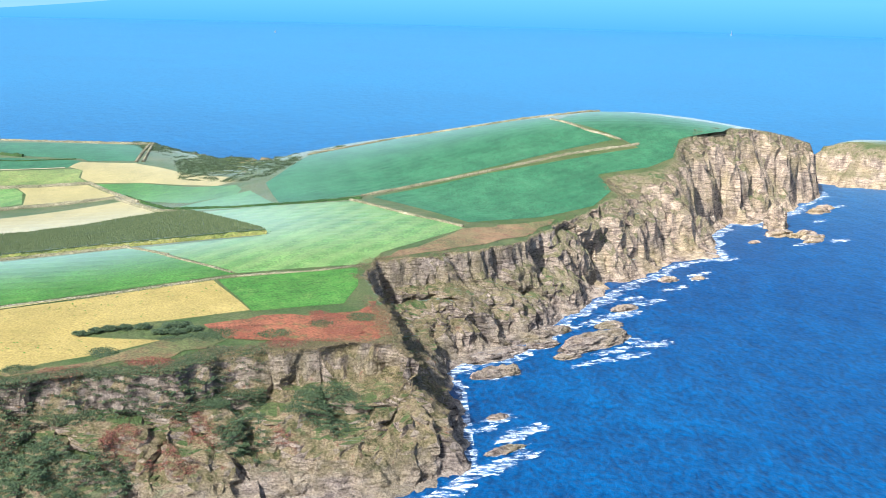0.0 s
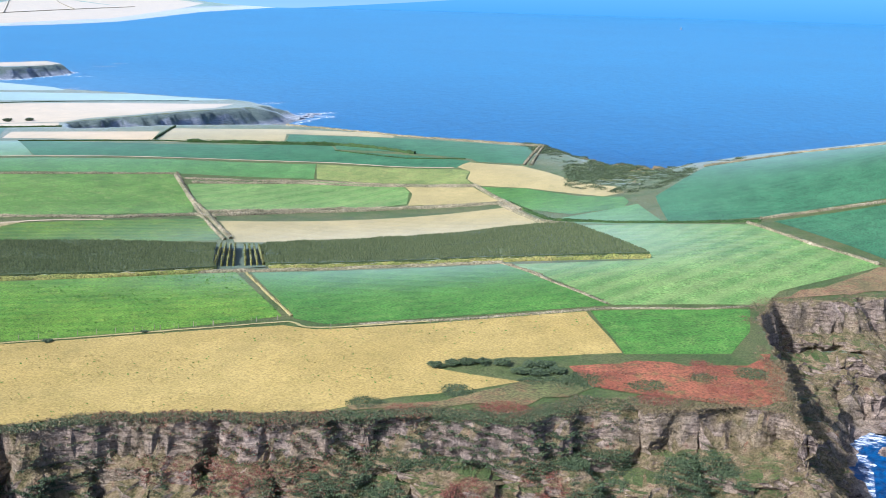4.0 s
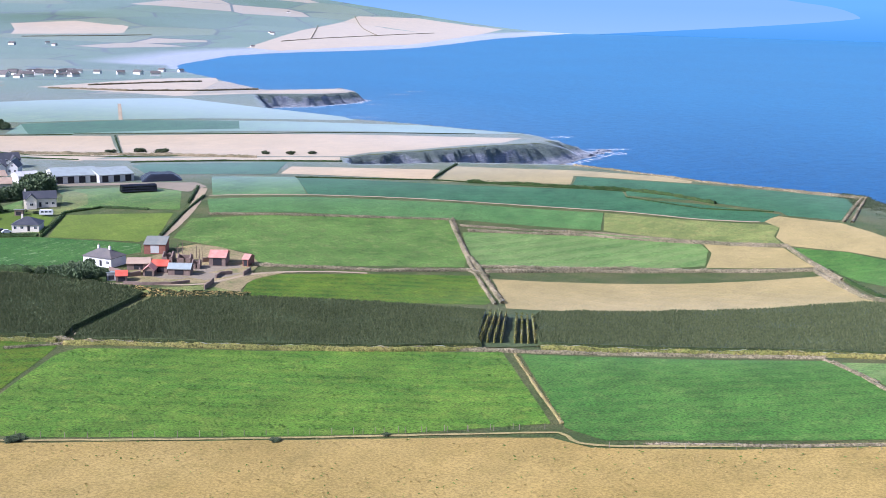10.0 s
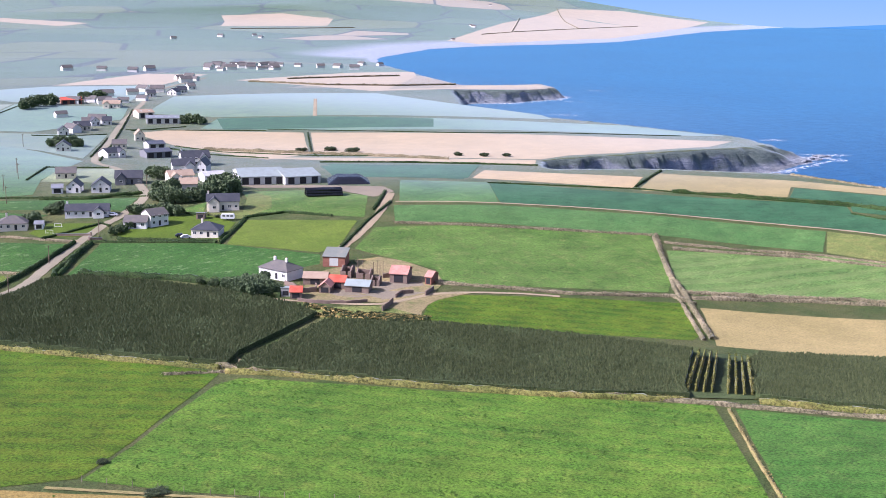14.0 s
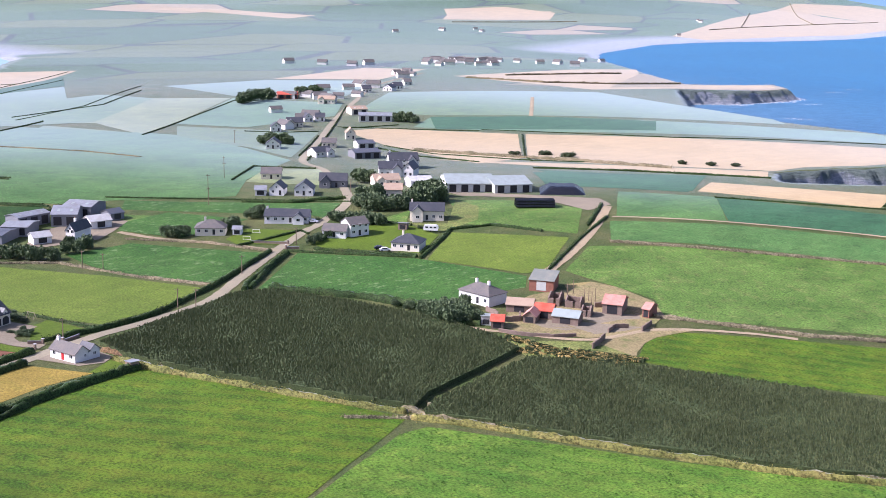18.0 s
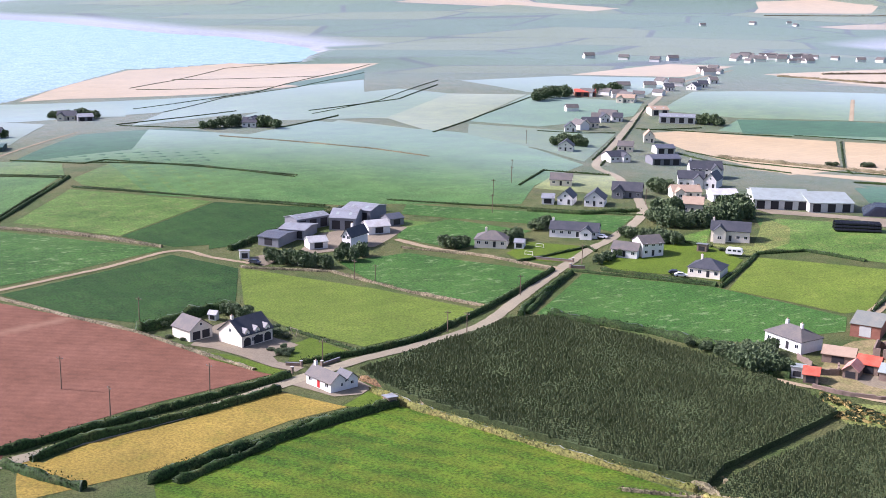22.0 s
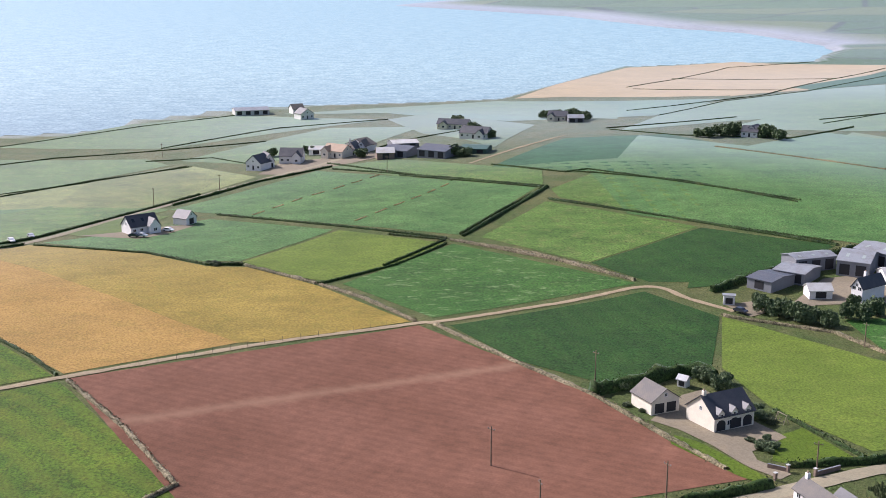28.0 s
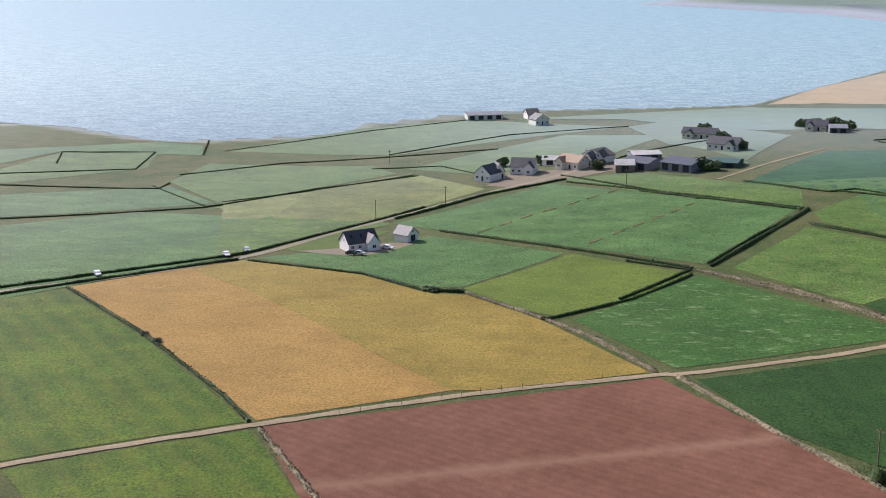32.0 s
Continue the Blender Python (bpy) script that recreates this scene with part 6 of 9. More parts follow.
drape("field", [(-581.4, 145.4), (-631.2, 175.2), (-607.0, 214.1), (-573.6, 197.6), (-555.2, 176.7), (-562.6, 161.7)], M["grass_lime"], 0.1750, label="yellow-green grazed field", category="field")
drape("field", [(-618.0, 68.1), (-633.1, 90.0), (-659.7, 121.6), (-632.4, 173.0), (-584.0, 145.0), (-583.6, 132.7), (-601.1, 105.8)], M["grass_cool"], 0.1765, label="cool green pasture field", category="field")
drape("field", [(-551.8, 181.4), (-605.1, 217.1), (-552.3, 273.5), (-514.9, 209.3)], M["grass_fleck"], 0.1780, label="deep green pasture flecked with pale clover", category="field")
drape("field", [(-681.6, 101.5), (-761.1, 155.7), (-696.3, 254.9), (-618.4, 219.8), (-637.8, 183.3)], M["grass_cool"], 0.1795, label="cool green pasture field", category="field")
drape("field", [(-614.2, 227.5), (-668.7, 256.4), (-621.8, 308.2), (-577.2, 261.7)], M["grass_mid"], 0.1810, label="yellow-green grazed field", category="field")
drape("field", [(-576.5, 262.5), (-620.8, 309.0), (-592.1, 349.4), (-552.8, 298.0), (-553.5, 278.1)], M["grass_deep"], 0.1825, label="dark green pasture field", category="field")
drape("field", [(-507.4, 214.1), (-543.2, 274.6), (-517.8, 292.0), (-473.3, 279.1), (-462.4, 249.4), (-477.5, 231.3)], M["grass_deep"], 0.1840, label="dark green pasture field", category="field")
drape("field", [(-770.3, 160.3), (-782.7, 193.1), (-733.4, 261.3), (-701.6, 258.3), (-736.3, 194.1)], M["grass_mid"], 0.1855, label="green grazing field with dry patches", category="field")
drape("field", [(-748.7, 238.8), (-835.7, 283.2), (-849.3, 340.7), (-778.3, 374.4), (-726.0, 416.3), (-670.2, 395.8), (-732.8, 281.8)], M["grass_teal"], 0.1870, label="blue-green field of young crop", category="field")
drape("field", [(-691.8, 261.0), (-727.9, 286.3), (-662.2, 358.0), (-633.2, 382.2), (-597.9, 369.1), (-627.5, 310.5), (-675.1, 262.8)], M["grass_mid"], 0.1885, label="green grazing field with dry patches", category="field")
drape("field", [(-1083, 274), (-1172, 314), (-1317, 395), (-1374, 509), (-1312, 616), (-1093, 494), (-1071, 425), (-1091, 312)], M["straw"], 0.1900, label="pale straw-coloured cut corn field", category="field")
drape("field", [(-871.4, 487.7), (-982, 580), (-959, 635), (-845.2, 533.3)], M["grass_olive"], 0.1915, label="olive green half-dry field", category="field")
drape("field", [(-745.6, 240.7), (-779.6, 373.3), (-699.3, 437.6), (-666.5, 426.8), (-592.1, 364.6), (-643.6, 285.7), (-726.5, 281.8)], M["grass_cool"], 0.1930, label="cool green pasture field", category="field")
drape("field", [(-790.6, 383.0), (-805.9, 486.5), (-755.2, 528.6), (-658.1, 480.5), (-586.3, 418.2), (-596.5, 378.8), (-690.2, 438.5)], M["grass_cool"], 0.1945, label="cool green pasture field", category="field")
drape("field", [(-800.0, 409.4), (-861.0, 447.7), (-801.0, 484.3), (-786.8, 474.6), (-796.3, 446.4)], M["grass_lime"], 0.1960, label="yellow-green grazed field", category="field")
drape("field", [(-872.6, 451.8), (-960, 599), (-959, 636), (-791.1, 483.8), (-860.7, 482.3)], M["grass_olive"], 0.1975, label="olive green half-dry field", category="field")
drape("field", [(-1066, 429), (-1367, 511), (-1333, 603), (-1313, 650), (-1112, 501)], M["straw"], 0.1990, label="pale straw-coloured cut corn field", category="field")
drape("field", [(-1113, 763), (-1211, 927), (-1167, 987), (-1064, 854)], M["straw"], 0.2005, label="pale straw-coloured cut corn field", category="field")
drape("field", [(-547.0, 12.4), (-657.6, -50.7), (-698.2, -12.1), (-694.4, 53.2), (-672.7, 82.7), (-623.7, 61.1)], M["grass_cool"], 0.2020, label="cool green pasture field", category="field")
drape("field", [(-712.5, 17.4), (-794.0, 89.8), (-753.2, 128.4), (-689.7, 92.1), (-678.2, 81.2)], M["grass_olive"], 0.2035, label="olive green half-dry field", category="field")
drape("field", [(-673.7, -59.8), (-720.4, -86.4), (-759.7, -22.4), (-722.7, 13.6)], M["grass_cool"], 0.2050, label="cool green pasture field", category="field")
drape("field", [(-948.7, 23.8), (-993, 83), (-960, 184), (-854.6, 65.4), (-860.6, -31.1)], M["grass_mid"], 0.2065, label="green grazing field with dry patches", category="field")
drape("field", [(-810.7, 80.6), (-920.2, 150.0), (-913.4, 207.0), (-845.5, 181.7), (-789.1, 123.4)], M["grass_mid"], 0.2080, label="green grazing field with dry patches", category="field")
drape("field", [(-1859, 2171), (-2279, 2883), (-2661, 3676), (-2624, 4010), (-2367, 4193), (-1807, 2731), (-1767, 2174)], M["straw"], 0.2095, label="pale straw-coloured cut corn field", category="field")
drape("field", [(-2548, 2095), (-2548, 2297), (-2410, 2348), (-2277, 2204), (-2357, 1960)], M["straw"], 0.2110, label="pale straw-coloured cut corn field", category="field")
drape("field", [(-1107, 765), (-1220, 945), (-1168, 990), (-1075, 857)], M["straw"], 0.2125, label="pale straw-coloured cut corn field", category="field")
drape("field", [(-2938, 4437), (-2924, 4630), (-2811, 4630), (-2816, 4339)], M["straw"], 0.2140, label="pale straw-coloured cut corn field", category="field")
drape("field", [(-2514, 2090), (-2439, 2360), (-2278, 2194), (-2323, 1915)], M["straw"], 0.2155, label="pale straw-coloured cut corn field", category="field")
drape("field", [(-2713, 1297), (-2616, 1444), (-2433, 1644), (-2365, 1531)], M["straw"], 0.2170, label="pale straw-coloured cut corn field", category="field")
drape("field", [(-777.8, 351.4), (-860.6, 430.0), (-785.4, 500.5), (-715.5, 513.8), (-657.6, 509.7), (-607.0, 454.1), (-571.5, 428.8), (-602.9, 351.7), (-633.4, 312.1)], M["grass_cool"], 0.2185, label="cool green pasture field", category="field")
drape("field", [(-877.6, 378.4), (-992, 466), (-1029, 557), (-982, 580), (-866.2, 483.5), (-867.0, 432.2)], M["grass_mid"], 0.2200, label="green grazing field with dry patches", category="field")
drape("field", [(-620.2, 308.6), (-594.6, 348.7), (-576.8, 339.9), (-549.6, 301.8), (-546.7, 288.6)], M["grass_deep"], 0.2215, label="dark green pasture field", category="field")
drape("field", [(-1080, 636), (-1103, 751), (-1051, 845), (-927.1, 724.5), (-973, 645)], M["grass_mid"], 0.2230, label="green grazing field with dry patches", category="field")
drape("field", [(-958, 637), (-889.3, 696.9), (-831.4, 651.6), (-805.4, 563.3), (-837.1, 529.3)], M["grass_cool"], 0.2245, label="cool green pasture field", category="field")
drape("field", [(-826.5, 524.1), (-765.5, 595.7), (-667.9, 516.0), (-714.5, 517.1), (-779.3, 501.4)], M["grass_rich"], 0.2260, label="rich green pasture field", category="field")
drape("field", [(-793.2, 709.2), (-758.7, 776.2), (-701.2, 850.5), (-664.1, 809.7), (-744.5, 677.0)], M["grass_teal"], 0.2275, label="blue-green field of young crop", category="field")
drape("field", [(-550.9, 366.0), (-557.5, 389.1), (-526.5, 409.9), (-518.6, 390.2), (-513.4, 373.0), (-538.7, 358.4)], M["grass_fleck"], 0.2320, label="deep green pasture flecked with pale clover", category="field")
drape("lawn", [(-193.4, 222.9), (-173.3, 237.2), (-167.0, 225.9), (-164.7, 218.6), (-163.5, 211.1), (-171.1, 206.3)], M["lawn"], 0.2335, label="mown green garden lawn", category="lawn")
drape("field", [(-551.6, 592.0), (-496.4, 664.6), (-461.3, 609.0), (-509.2, 562.4)], M["grass_teal"], 0.2350, label="blue-green field of young crop", category="field")
drape("field", [(-753.2, 297.8), (-844.6, 324.4), (-794.2, 378.8), (-733.6, 419.2), (-711.4, 411.0), (-743.0, 335.8)], M["grass_cool"], 0.2365, label="cool green pasture field", category="field")
drape("field", [(-1019, 157), (-1066, 268), (-1052, 421), (-956, 354), (-936.0, 259.6)], M["grass_cool"], 0.2380, label="cool green pasture field", category="field")
drape("field", [(-873.9, 319.7), (-1007, 379), (-1091, 497), (-1126, 564), (-960, 503), (-915.6, 391.3), (-868.2, 315.7)], M["grass_mid"], 0.2395, label="green grazing field with dry patches", category="field")
drape("field", [(-1121, 489), (-1254, 612), (-1137, 569), (-1091, 497)], M["grass_teal"], 0.2410, label="blue-green field of young crop", category="field")
drape("field", [(-779.6, -119.8), (-834.2, -114.2), (-845.5, -64.3), (-803.5, -52.6), (-745.7, -100.6)], M["grass_mid"], 0.2425, label="green grazing field with dry patches", category="field")
drape("field", [(-832.0, -149.5), (-879.1, -78.3), (-875.0, -49.8), (-846.3, -38.8), (-837.4, -115.9), (-793.8, -127.8)], M["grass_cool"], 0.2440, label="cool green pasture field", category="field")
drape("field", [(-770.8, -27.1), (-822.8, -26.8), (-820.4, 61.2), (-798.3, 77.7), (-723.0, 16.0)], M["grass_mid"], 0.2455, label="green grazing field with dry patches", category="field")
drape("field", [(-960, 184), (-1000, 214), (-908.6, 273.4), (-807.0, 243.3), (-848.2, 226.4), (-873.9, 207.0)], M["grass_rich"], 0.2470, label="rich green pasture field", category="field")
drape("field", [(-996, 108), (-1069, 263), (-1034, 343), (-938.4, 327.4), (-1000, 214)], M["grass_mid"], 0.2485, label="green grazing field with dry patches", category="field")
drape("field", [(-618.4, 52.8), (-678.0, 32.6), (-715.5, 64.7), (-681.6, 101.5), (-650.8, 81.3)], M["grass_mid"], 0.2500, label="green grazing field with dry patches", category="field")
drape("field", [(-725.8, 16.5), (-785.4, 86.2), (-751.7, 127.3), (-699.2, 85.8), (-688.4, 29.1)], M["grass_olive"], 0.2515, label="olive green half-dry field", category="field")
drape("lawn", [(-642.2, 63.1), (-672.8, 87.2), (-667.9, 103.9), (-632.1, 93.4), (-630.6, 77.4)], M["lawn"], 0.2530, label="mown green garden lawn", category="lawn")
drape("field", [(-374.1, 445.7), (-371.8, 456.1), (-355.1, 454.6), (-342.4, 453.8), (-355.1, 448.3), (-366.1, 440.5)], M["tan_pale"], 0.2545, label="pale tan stubble field", category="field")
drape("field", [(-601.8, 450.6), (-632.5, 479.0), (-618.5, 504.2), (-580.4, 494.8), (-572.7, 475.6)], M["grass_olive"], 0.2560, label="olive green half-dry field", category="field")
drape("field", [(-493.8, 460.0), (-497.5, 472.5), (-477.8, 455.7), (-487.7, 443.9)], M["grass_mid"], 0.2575, label="green grazing field with dry patches", category="field")
drape("yard", [(-396.2, 272.8), (-383.4, 279.9), (-382.6, 286.6), (-387.1, 291.0), (-395.6, 289.1), (-399.4, 276.6)], M["yard"], 0.2590, label="pale gravel yard by the buildings", category="yard")
drape("yard", [(-437.5, 257.3), (-454.5, 267.8), (-458.7, 274.0), (-436.7, 281.1), (-428.4, 285.1), (-420.2, 275.5), (-415.6, 275.4), (-408.4, 280.3), (-405.6, 277.3), (-411.1, 273.1), (-423.1, 267.8), (-432.6, 262.6)], M["yard"], 0.2605, label="pale gravel yard by the buildings", category="yard")
drape("yard", [(-529.0, 295.9), (-533.4, 307.2), (-530.5, 316.7), (-554.6, 332.9), (-562.8, 363.3), (-551.8, 368.3), (-538.2, 356.0), (-529.0, 346.0), (-528.2, 324.4), (-524.6, 310.8), (-517.6, 300.8)], M["yard"], 0.2620, label="pale gravel yard by the buildings", category="yard")
drape("yard", [(-335.6, 418.2), (-331.8, 437.6), (-333.5, 446.6), (-323.4, 430.8), (-326.3, 413.3)], M["yard"], 0.2635, label="pale gravel yard by the buildings", category="yard")
drape("yard", [(-523.1, 510.7), (-468.2, 557.1), (-455.2, 551.2), (-451.5, 533.3), (-484.7, 533.3), (-509.5, 509.9)], M["yard"], 0.2650, label="pale gravel yard by the buildings", category="yard")
drape("yard", [(-630.6, 77.4), (-636.9, 92.2), (-647.6, 108.4), (-648.0, 118.7), (-633.5, 111.5), (-623.4, 101.9)], M["yard"], 0.2665, label="pale gravel yard by the buildings", category="yard")
drape("yard", [(-760.0, 127.4), (-787.0, 134.2), (-809.2, 180.5), (-791.9, 186.3), (-765.7, 157.4), (-755.6, 138.2)], M["yard"], 0.2680, label="pale gravel yard by the buildings", category="yard")
drape("yard", [(-192.3, 204.1), (-199.9, 218.1), (-197.6, 222.4), (-193.0, 222.5), (-186.6, 218.3), (-185.5, 211.3), (-185.1, 205.8)], M["yard"], 0.2695, label="pale gravel yard by the buildings", category="yard")
drape("field", [(-759.8, 48.8), (-792.1, 79.0), (-782.0, 90.7), (-748.7, 114.0), (-687.3, 92.6), (-694.0, 48.6)], M["grass_dry"], 0.2710, label="brownish green dry pasture field", category="field")
drape("field", [(-322.9, 406.6), (-325.2, 417.8), (-321.2, 440.2), (-316.1, 444.0), (-317.4, 429.1), (-311.3, 415.2), (-305.9, 408.0), (-311.6, 403.9)], M["dirt"], 0.2725, ragged=1.6, label="bare trodden straw-coloured ground", category="field")
drape("field", [(-368.4, 442.8), (-371.8, 456.1), (-359.6, 459.3), (-343.7, 457.8), (-334.7, 450.4), (-347.3, 454.2), (-355.1, 448.3)], M["dirt"], 0.2740, ragged=1.6, label="bare trodden straw-coloured ground", category="field")
drape("field", [(-353.3, 403.4), (-340.4, 409.4), (-332.1, 419.2), (-327.8, 410.4), (-337.1, 401.9), (-348.6, 394.9)], M["dirt"], 0.2755, ragged=1.6, label="bare trodden straw-coloured ground", category="field")
drape("field", [(-64.2, 319.1), (-54.7, 326.8), (-41.3, 331.6), (-22.6, 336.5), (-18.1, 347.5), (-14.0, 325.2), (-12.1, 316.6), (-20.7, 308.3), (-38.2, 307.4), (-55.8, 306.0)], M["bracken"], 0.2770, ragged=4.0, label="rust-red bracken ground above the cliff", category="field")
drape("field", [(-103.9, 276.6), (-93.6, 282.1), (-81.3, 292.1), (-71.8, 305.9), (-60.4, 307.6), (-55.4, 304.1), (-64.1, 296.9), (-67.9, 288.6), (-79.4, 284.9), (-86.9, 282.3), (-102.7, 273.5)], M["heath"], 0.2785, ragged=3.0, label="rough dry heath above the cliff", category="field")
drape("field", [(-22.4, 400.8), (-16.3, 412.9), (7.8, 465.1), (25.8, 477.5), (46.2, 493.5), (30.3, 457.9), (13.6, 436.3), (-4.8, 419.3)], M["heath"], 0.2800, ragged=3.5, label="rough dry heath above the cliff", category="field")
drape("field", [(-355.1, 401.2), (-371.4, 427.3), (-368.2, 446.4), (-358.2, 448.5), (-343.9, 457.5), (-331.6, 448.9), (-321.5, 430.6), (-325.7, 411.5), (-342.6, 396.6)], M["dirt"], 0.2815, ragged=1.6, label="bare trodden straw-coloured ground", category="field")
drape("yard", [(-354.1, 407.7), (-348.8, 427.9), (-337.3, 443.2), (-324.9, 432.2), (-328.6, 414.4), (-342.2, 406.4)], M["yard"], 0.2830, label="pale gravel yard by the buildings", category="yard")
drape("field", [(-337.8, 386.4), (-323.3, 409.1), (-306.4, 409.1), (-321.2, 382.6)], M["grass_dry"], 0.2845, label="brownish green dry pasture field", category="field")
ribbon("road", [(-366.2, 202.4), (-361.4, 190.7), (-366.1, 203.5), (-375.4, 224.5), (-384.7, 248.3), (-399.0, 275.0), (-409.0, 294.6), (-414.5, 310.8), (-423.1, 332.8), (-431.3, 345.4), (-447.3, 362.7), (-471.2, 389.5), (-494.0, 417.8), (-501.8, 430.0), (-537.5, 467.2), (-612.4, 502.8), (-655.2, 515.6), (-730.6, 573.8), (-814.6, 640.7), (-891.2, 708.7), (-1016, 821), (-1125, 955)], 4.2, M["road"], 0.300, "narrow grey tarmac country road", "road")
ribbon("lane", [(-415.2, 64.5), (-427.3, 80.4), (-455.9, 120.8), (-486.9, 165.4), (-510.1, 207.3), (-509.7, 208.5), (-532.4, 249.0), (-548.6, 276.4), (-535.4, 286.8), (-522.9, 297.4)], 2.3, M["gravel"], 0.304, "pale gravel farm lane", "lane")
ribbon("road", [(-522.6, -17.0), (-555.8, 7.3), (-580.2, 32.6), (-618.0, 63.0), (-667.4, 84.2), (-709.6, 108.8), (-742.7, 129.9), (-784.9, 160.8), (-823.2, 179.8)], 3.6, M["road"], 0.308, "narrow grey tarmac country road", "road")
ribbon("lane", [(-536.0, 357.4), (-520.1, 364.1), (-501.0, 377.3), (-473.6, 392.9)], 3.0, M["gravel"], 0.312, "pale gravel farm lane", "lane")
ribbon("lane", [(-429.5, 356.5), (-403.6, 370.3), (-380.0, 379.4), (-362.3, 383.0), (-340.3, 396.2), (-325.0, 410.0), (-322.6, 434.8), (-309.3, 455.7), (-295.9, 468.5)], 2.2, M["gravel"], 0.316, "pale gravel farm lane", "lane")
ribbon("lane", [(-387.5, 449.1), (-405.8, 481.2), (-429.1, 515.7), (-453.2, 546.9)], 4.0, M["gravel"], 0.320, "pale gravel farm lane", "lane")
ribbon("lane", [(-437.2, 533.1), (-406.9, 569.9), (-354.6, 617.4), (-285.4, 656.9), (-239.3, 667.9), (-212.0, 677.0)], 2.0, M["gravel"], 0.324, "pale gravel farm lane", "lane")
ribbon("lane", [(-262.0, 252.0), (-245.5, 263.0), (-203.7, 291.7), (-151.4, 329.8), (-144.3, 333.1), (-134.4, 330.3), (-103.9, 348.6), (-70.0, 371.5)], 1.2, M["track"], 0.328, "worn farm track beside a fence", "lane")
ribbon("lane", [(-759.0, 228.6), (-848.8, 284.6)], 1.6, M["gravel"], 0.332, "pale gravel farm lane", "lane")
ribbon("lane", [(-858.3, 868.6), (-760.1, 778.5)], 3.0, M["gravel"], 0.336, "pale gravel farm lane", "lane")
hedge("field_bank", [(-1970, 2423), (-2081, 2871), (-2246, 3532)], 2.2, 1.6, M["bank"], "dry grassy stone field bank", "bank")
hedge("field_bank", [(-2666, 3661), (-2350, 3279), (-2126, 3042)], 2.2, 1.6, M["bank"], "dry grassy stone field bank", "bank")
hedge("field_bank", [(-2421, 3139), (-2009, 2586)], 2.2, 1.6, M["bank"], "dry grassy stone field bank", "bank")
hedge("field_bank", [(-1055, 955), (-989, 1002), (-963, 1083), (-956, 1168)], 2.2, 1.6, M["bank"], "dry grassy stone field bank", "bank")
hedge("field_bank", [(-1067, 1019), (-1061, 1113), (-1059, 1185)], 2.2, 1.6, M["bank"], "dry grassy stone field bank", "bank")
hedge("field_bank", [(-666.7, 600.8), (-635.5, 619.1), (-588.7, 646.0), (-528.2, 672.9)], 2.2, 1.6, M["bank"], "dry grassy stone field bank", "bank")
hedge("field_bank", [(-2217, 2237), (-2253, 1889)], 2.2, 1.6, M["bank"], "dry grassy stone field bank", "bank")
hedge("hedge", [(-412.2, 280.6), (-414.4, 298.1), (-421.1, 318.4), (-442.0, 348.8), (-472.9, 389.4)], 1.76, 1.44, M["hedge"], "dark green bushy field hedge", "hedge")
hedge("hedge", [(-408.5, 308.4), (-417.0, 329.9)], 1.6, 1.2, M["hedge"], "dark green bushy field hedge", "hedge")
hedge("hedge", [(-430.6, 355.0), (-437.8, 359.7), (-467.3, 393.6)], 2.0, 1.44, M["hedge"], "dark green bushy field hedge", "hedge")
hedge("hedge", [(-402.3, 274.6), (-392.6, 252.7), (-381.2, 225.4), (-366.8, 190.8)], 2.0, 1.6, M["hedge"], "dark green bushy field hedge", "hedge")
hedge("hedge", [(-392.1, 268.7), (-383.0, 247.9), (-373.3, 219.6), (-365.6, 208.8)], 2.0, 1.6, M["hedge"], "dark green bushy field hedge", "hedge")
hedge("hedge", [(-365.6, 203.3), (-354.3, 210.9), (-347.8, 216.5)], 2.4, 1.76, M["hedge"], "dark green bushy field hedge", "hedge")
hedge("hedge", [(-372.9, 291.3), (-365.7, 271.3), (-354.4, 246.2), (-346.5, 229.0), (-357.4, 251.5)], 2.56, 1.92, M["hedge"], "dark green bushy field hedge", "hedge")
hedge("field_bank", [(-394.3, 291.2), (-374.8, 298.0)], 2.0, 1.0, M["bankred"], "reddish earth bank with weeds", "bank")
hedge("field_bank", [(-371.7, 298.1), (-346.8, 310.9), (-307.9, 329.5), (-297.4, 329.8), (-283.4, 337.8)], 2.0, 1.0, M["bank"], "dry grassy stone field bank", "bank")
hedge("hedge", [(-344.4, 233.8), (-355.5, 253.1), (-366.7, 266.4), (-372.6, 289.3)], 2.0, 1.28, M["hedge"], "dark green bushy field hedge", "hedge")
hedge("field_bank", [(-305.0, 335.2), (-261.4, 356.6), (-195.3, 396.2), (-152.9, 419.0), (-114.6, 436.0)], 1.6, 0.9, M["bank"], "dry grassy stone field bank", "bank")
hedge("field_bank", [(-190.5, 394.7), (-165.2, 361.4), (-147.8, 340.1)], 0.8, 0.4, M["track"], "dry grassy stone field bank", "bank")
hedge("field_bank", [(-114.1, 434.2), (-94.9, 413.4)], 1.2, 0.5, M["bank"], "dry grassy stone field bank", "bank")
hedge("field_bank", [(-332.7, 445.0), (-295.9, 474.4), (-273.4, 505.5), (-262.8, 503.2)], 1.6, 1.0, M["bank"], "dry grassy stone field bank", "bank")
hedge("field_bank", [(-327.6, 579.0), (-290.6, 531.6), (-271.5, 511.2), (-234.7, 465.5)], 2.0, 1.3, M["bank"], "dry grassy stone field bank", "bank")
hedge("field_bank", [(-267.8, 509.6), (-240.6, 542.2), (-200.7, 574.2), (-161.2, 593.4)], 1.6, 1.1, M["bank"], "dry grassy stone field bank", "bank")
hedge("field_bank", [(-183.6, 630.9), (-155.2, 589.2), (-131.1, 547.7), (-115.6, 532.8)], 1.6, 1.1, M["bank"], "dry grassy stone field bank", "bank")
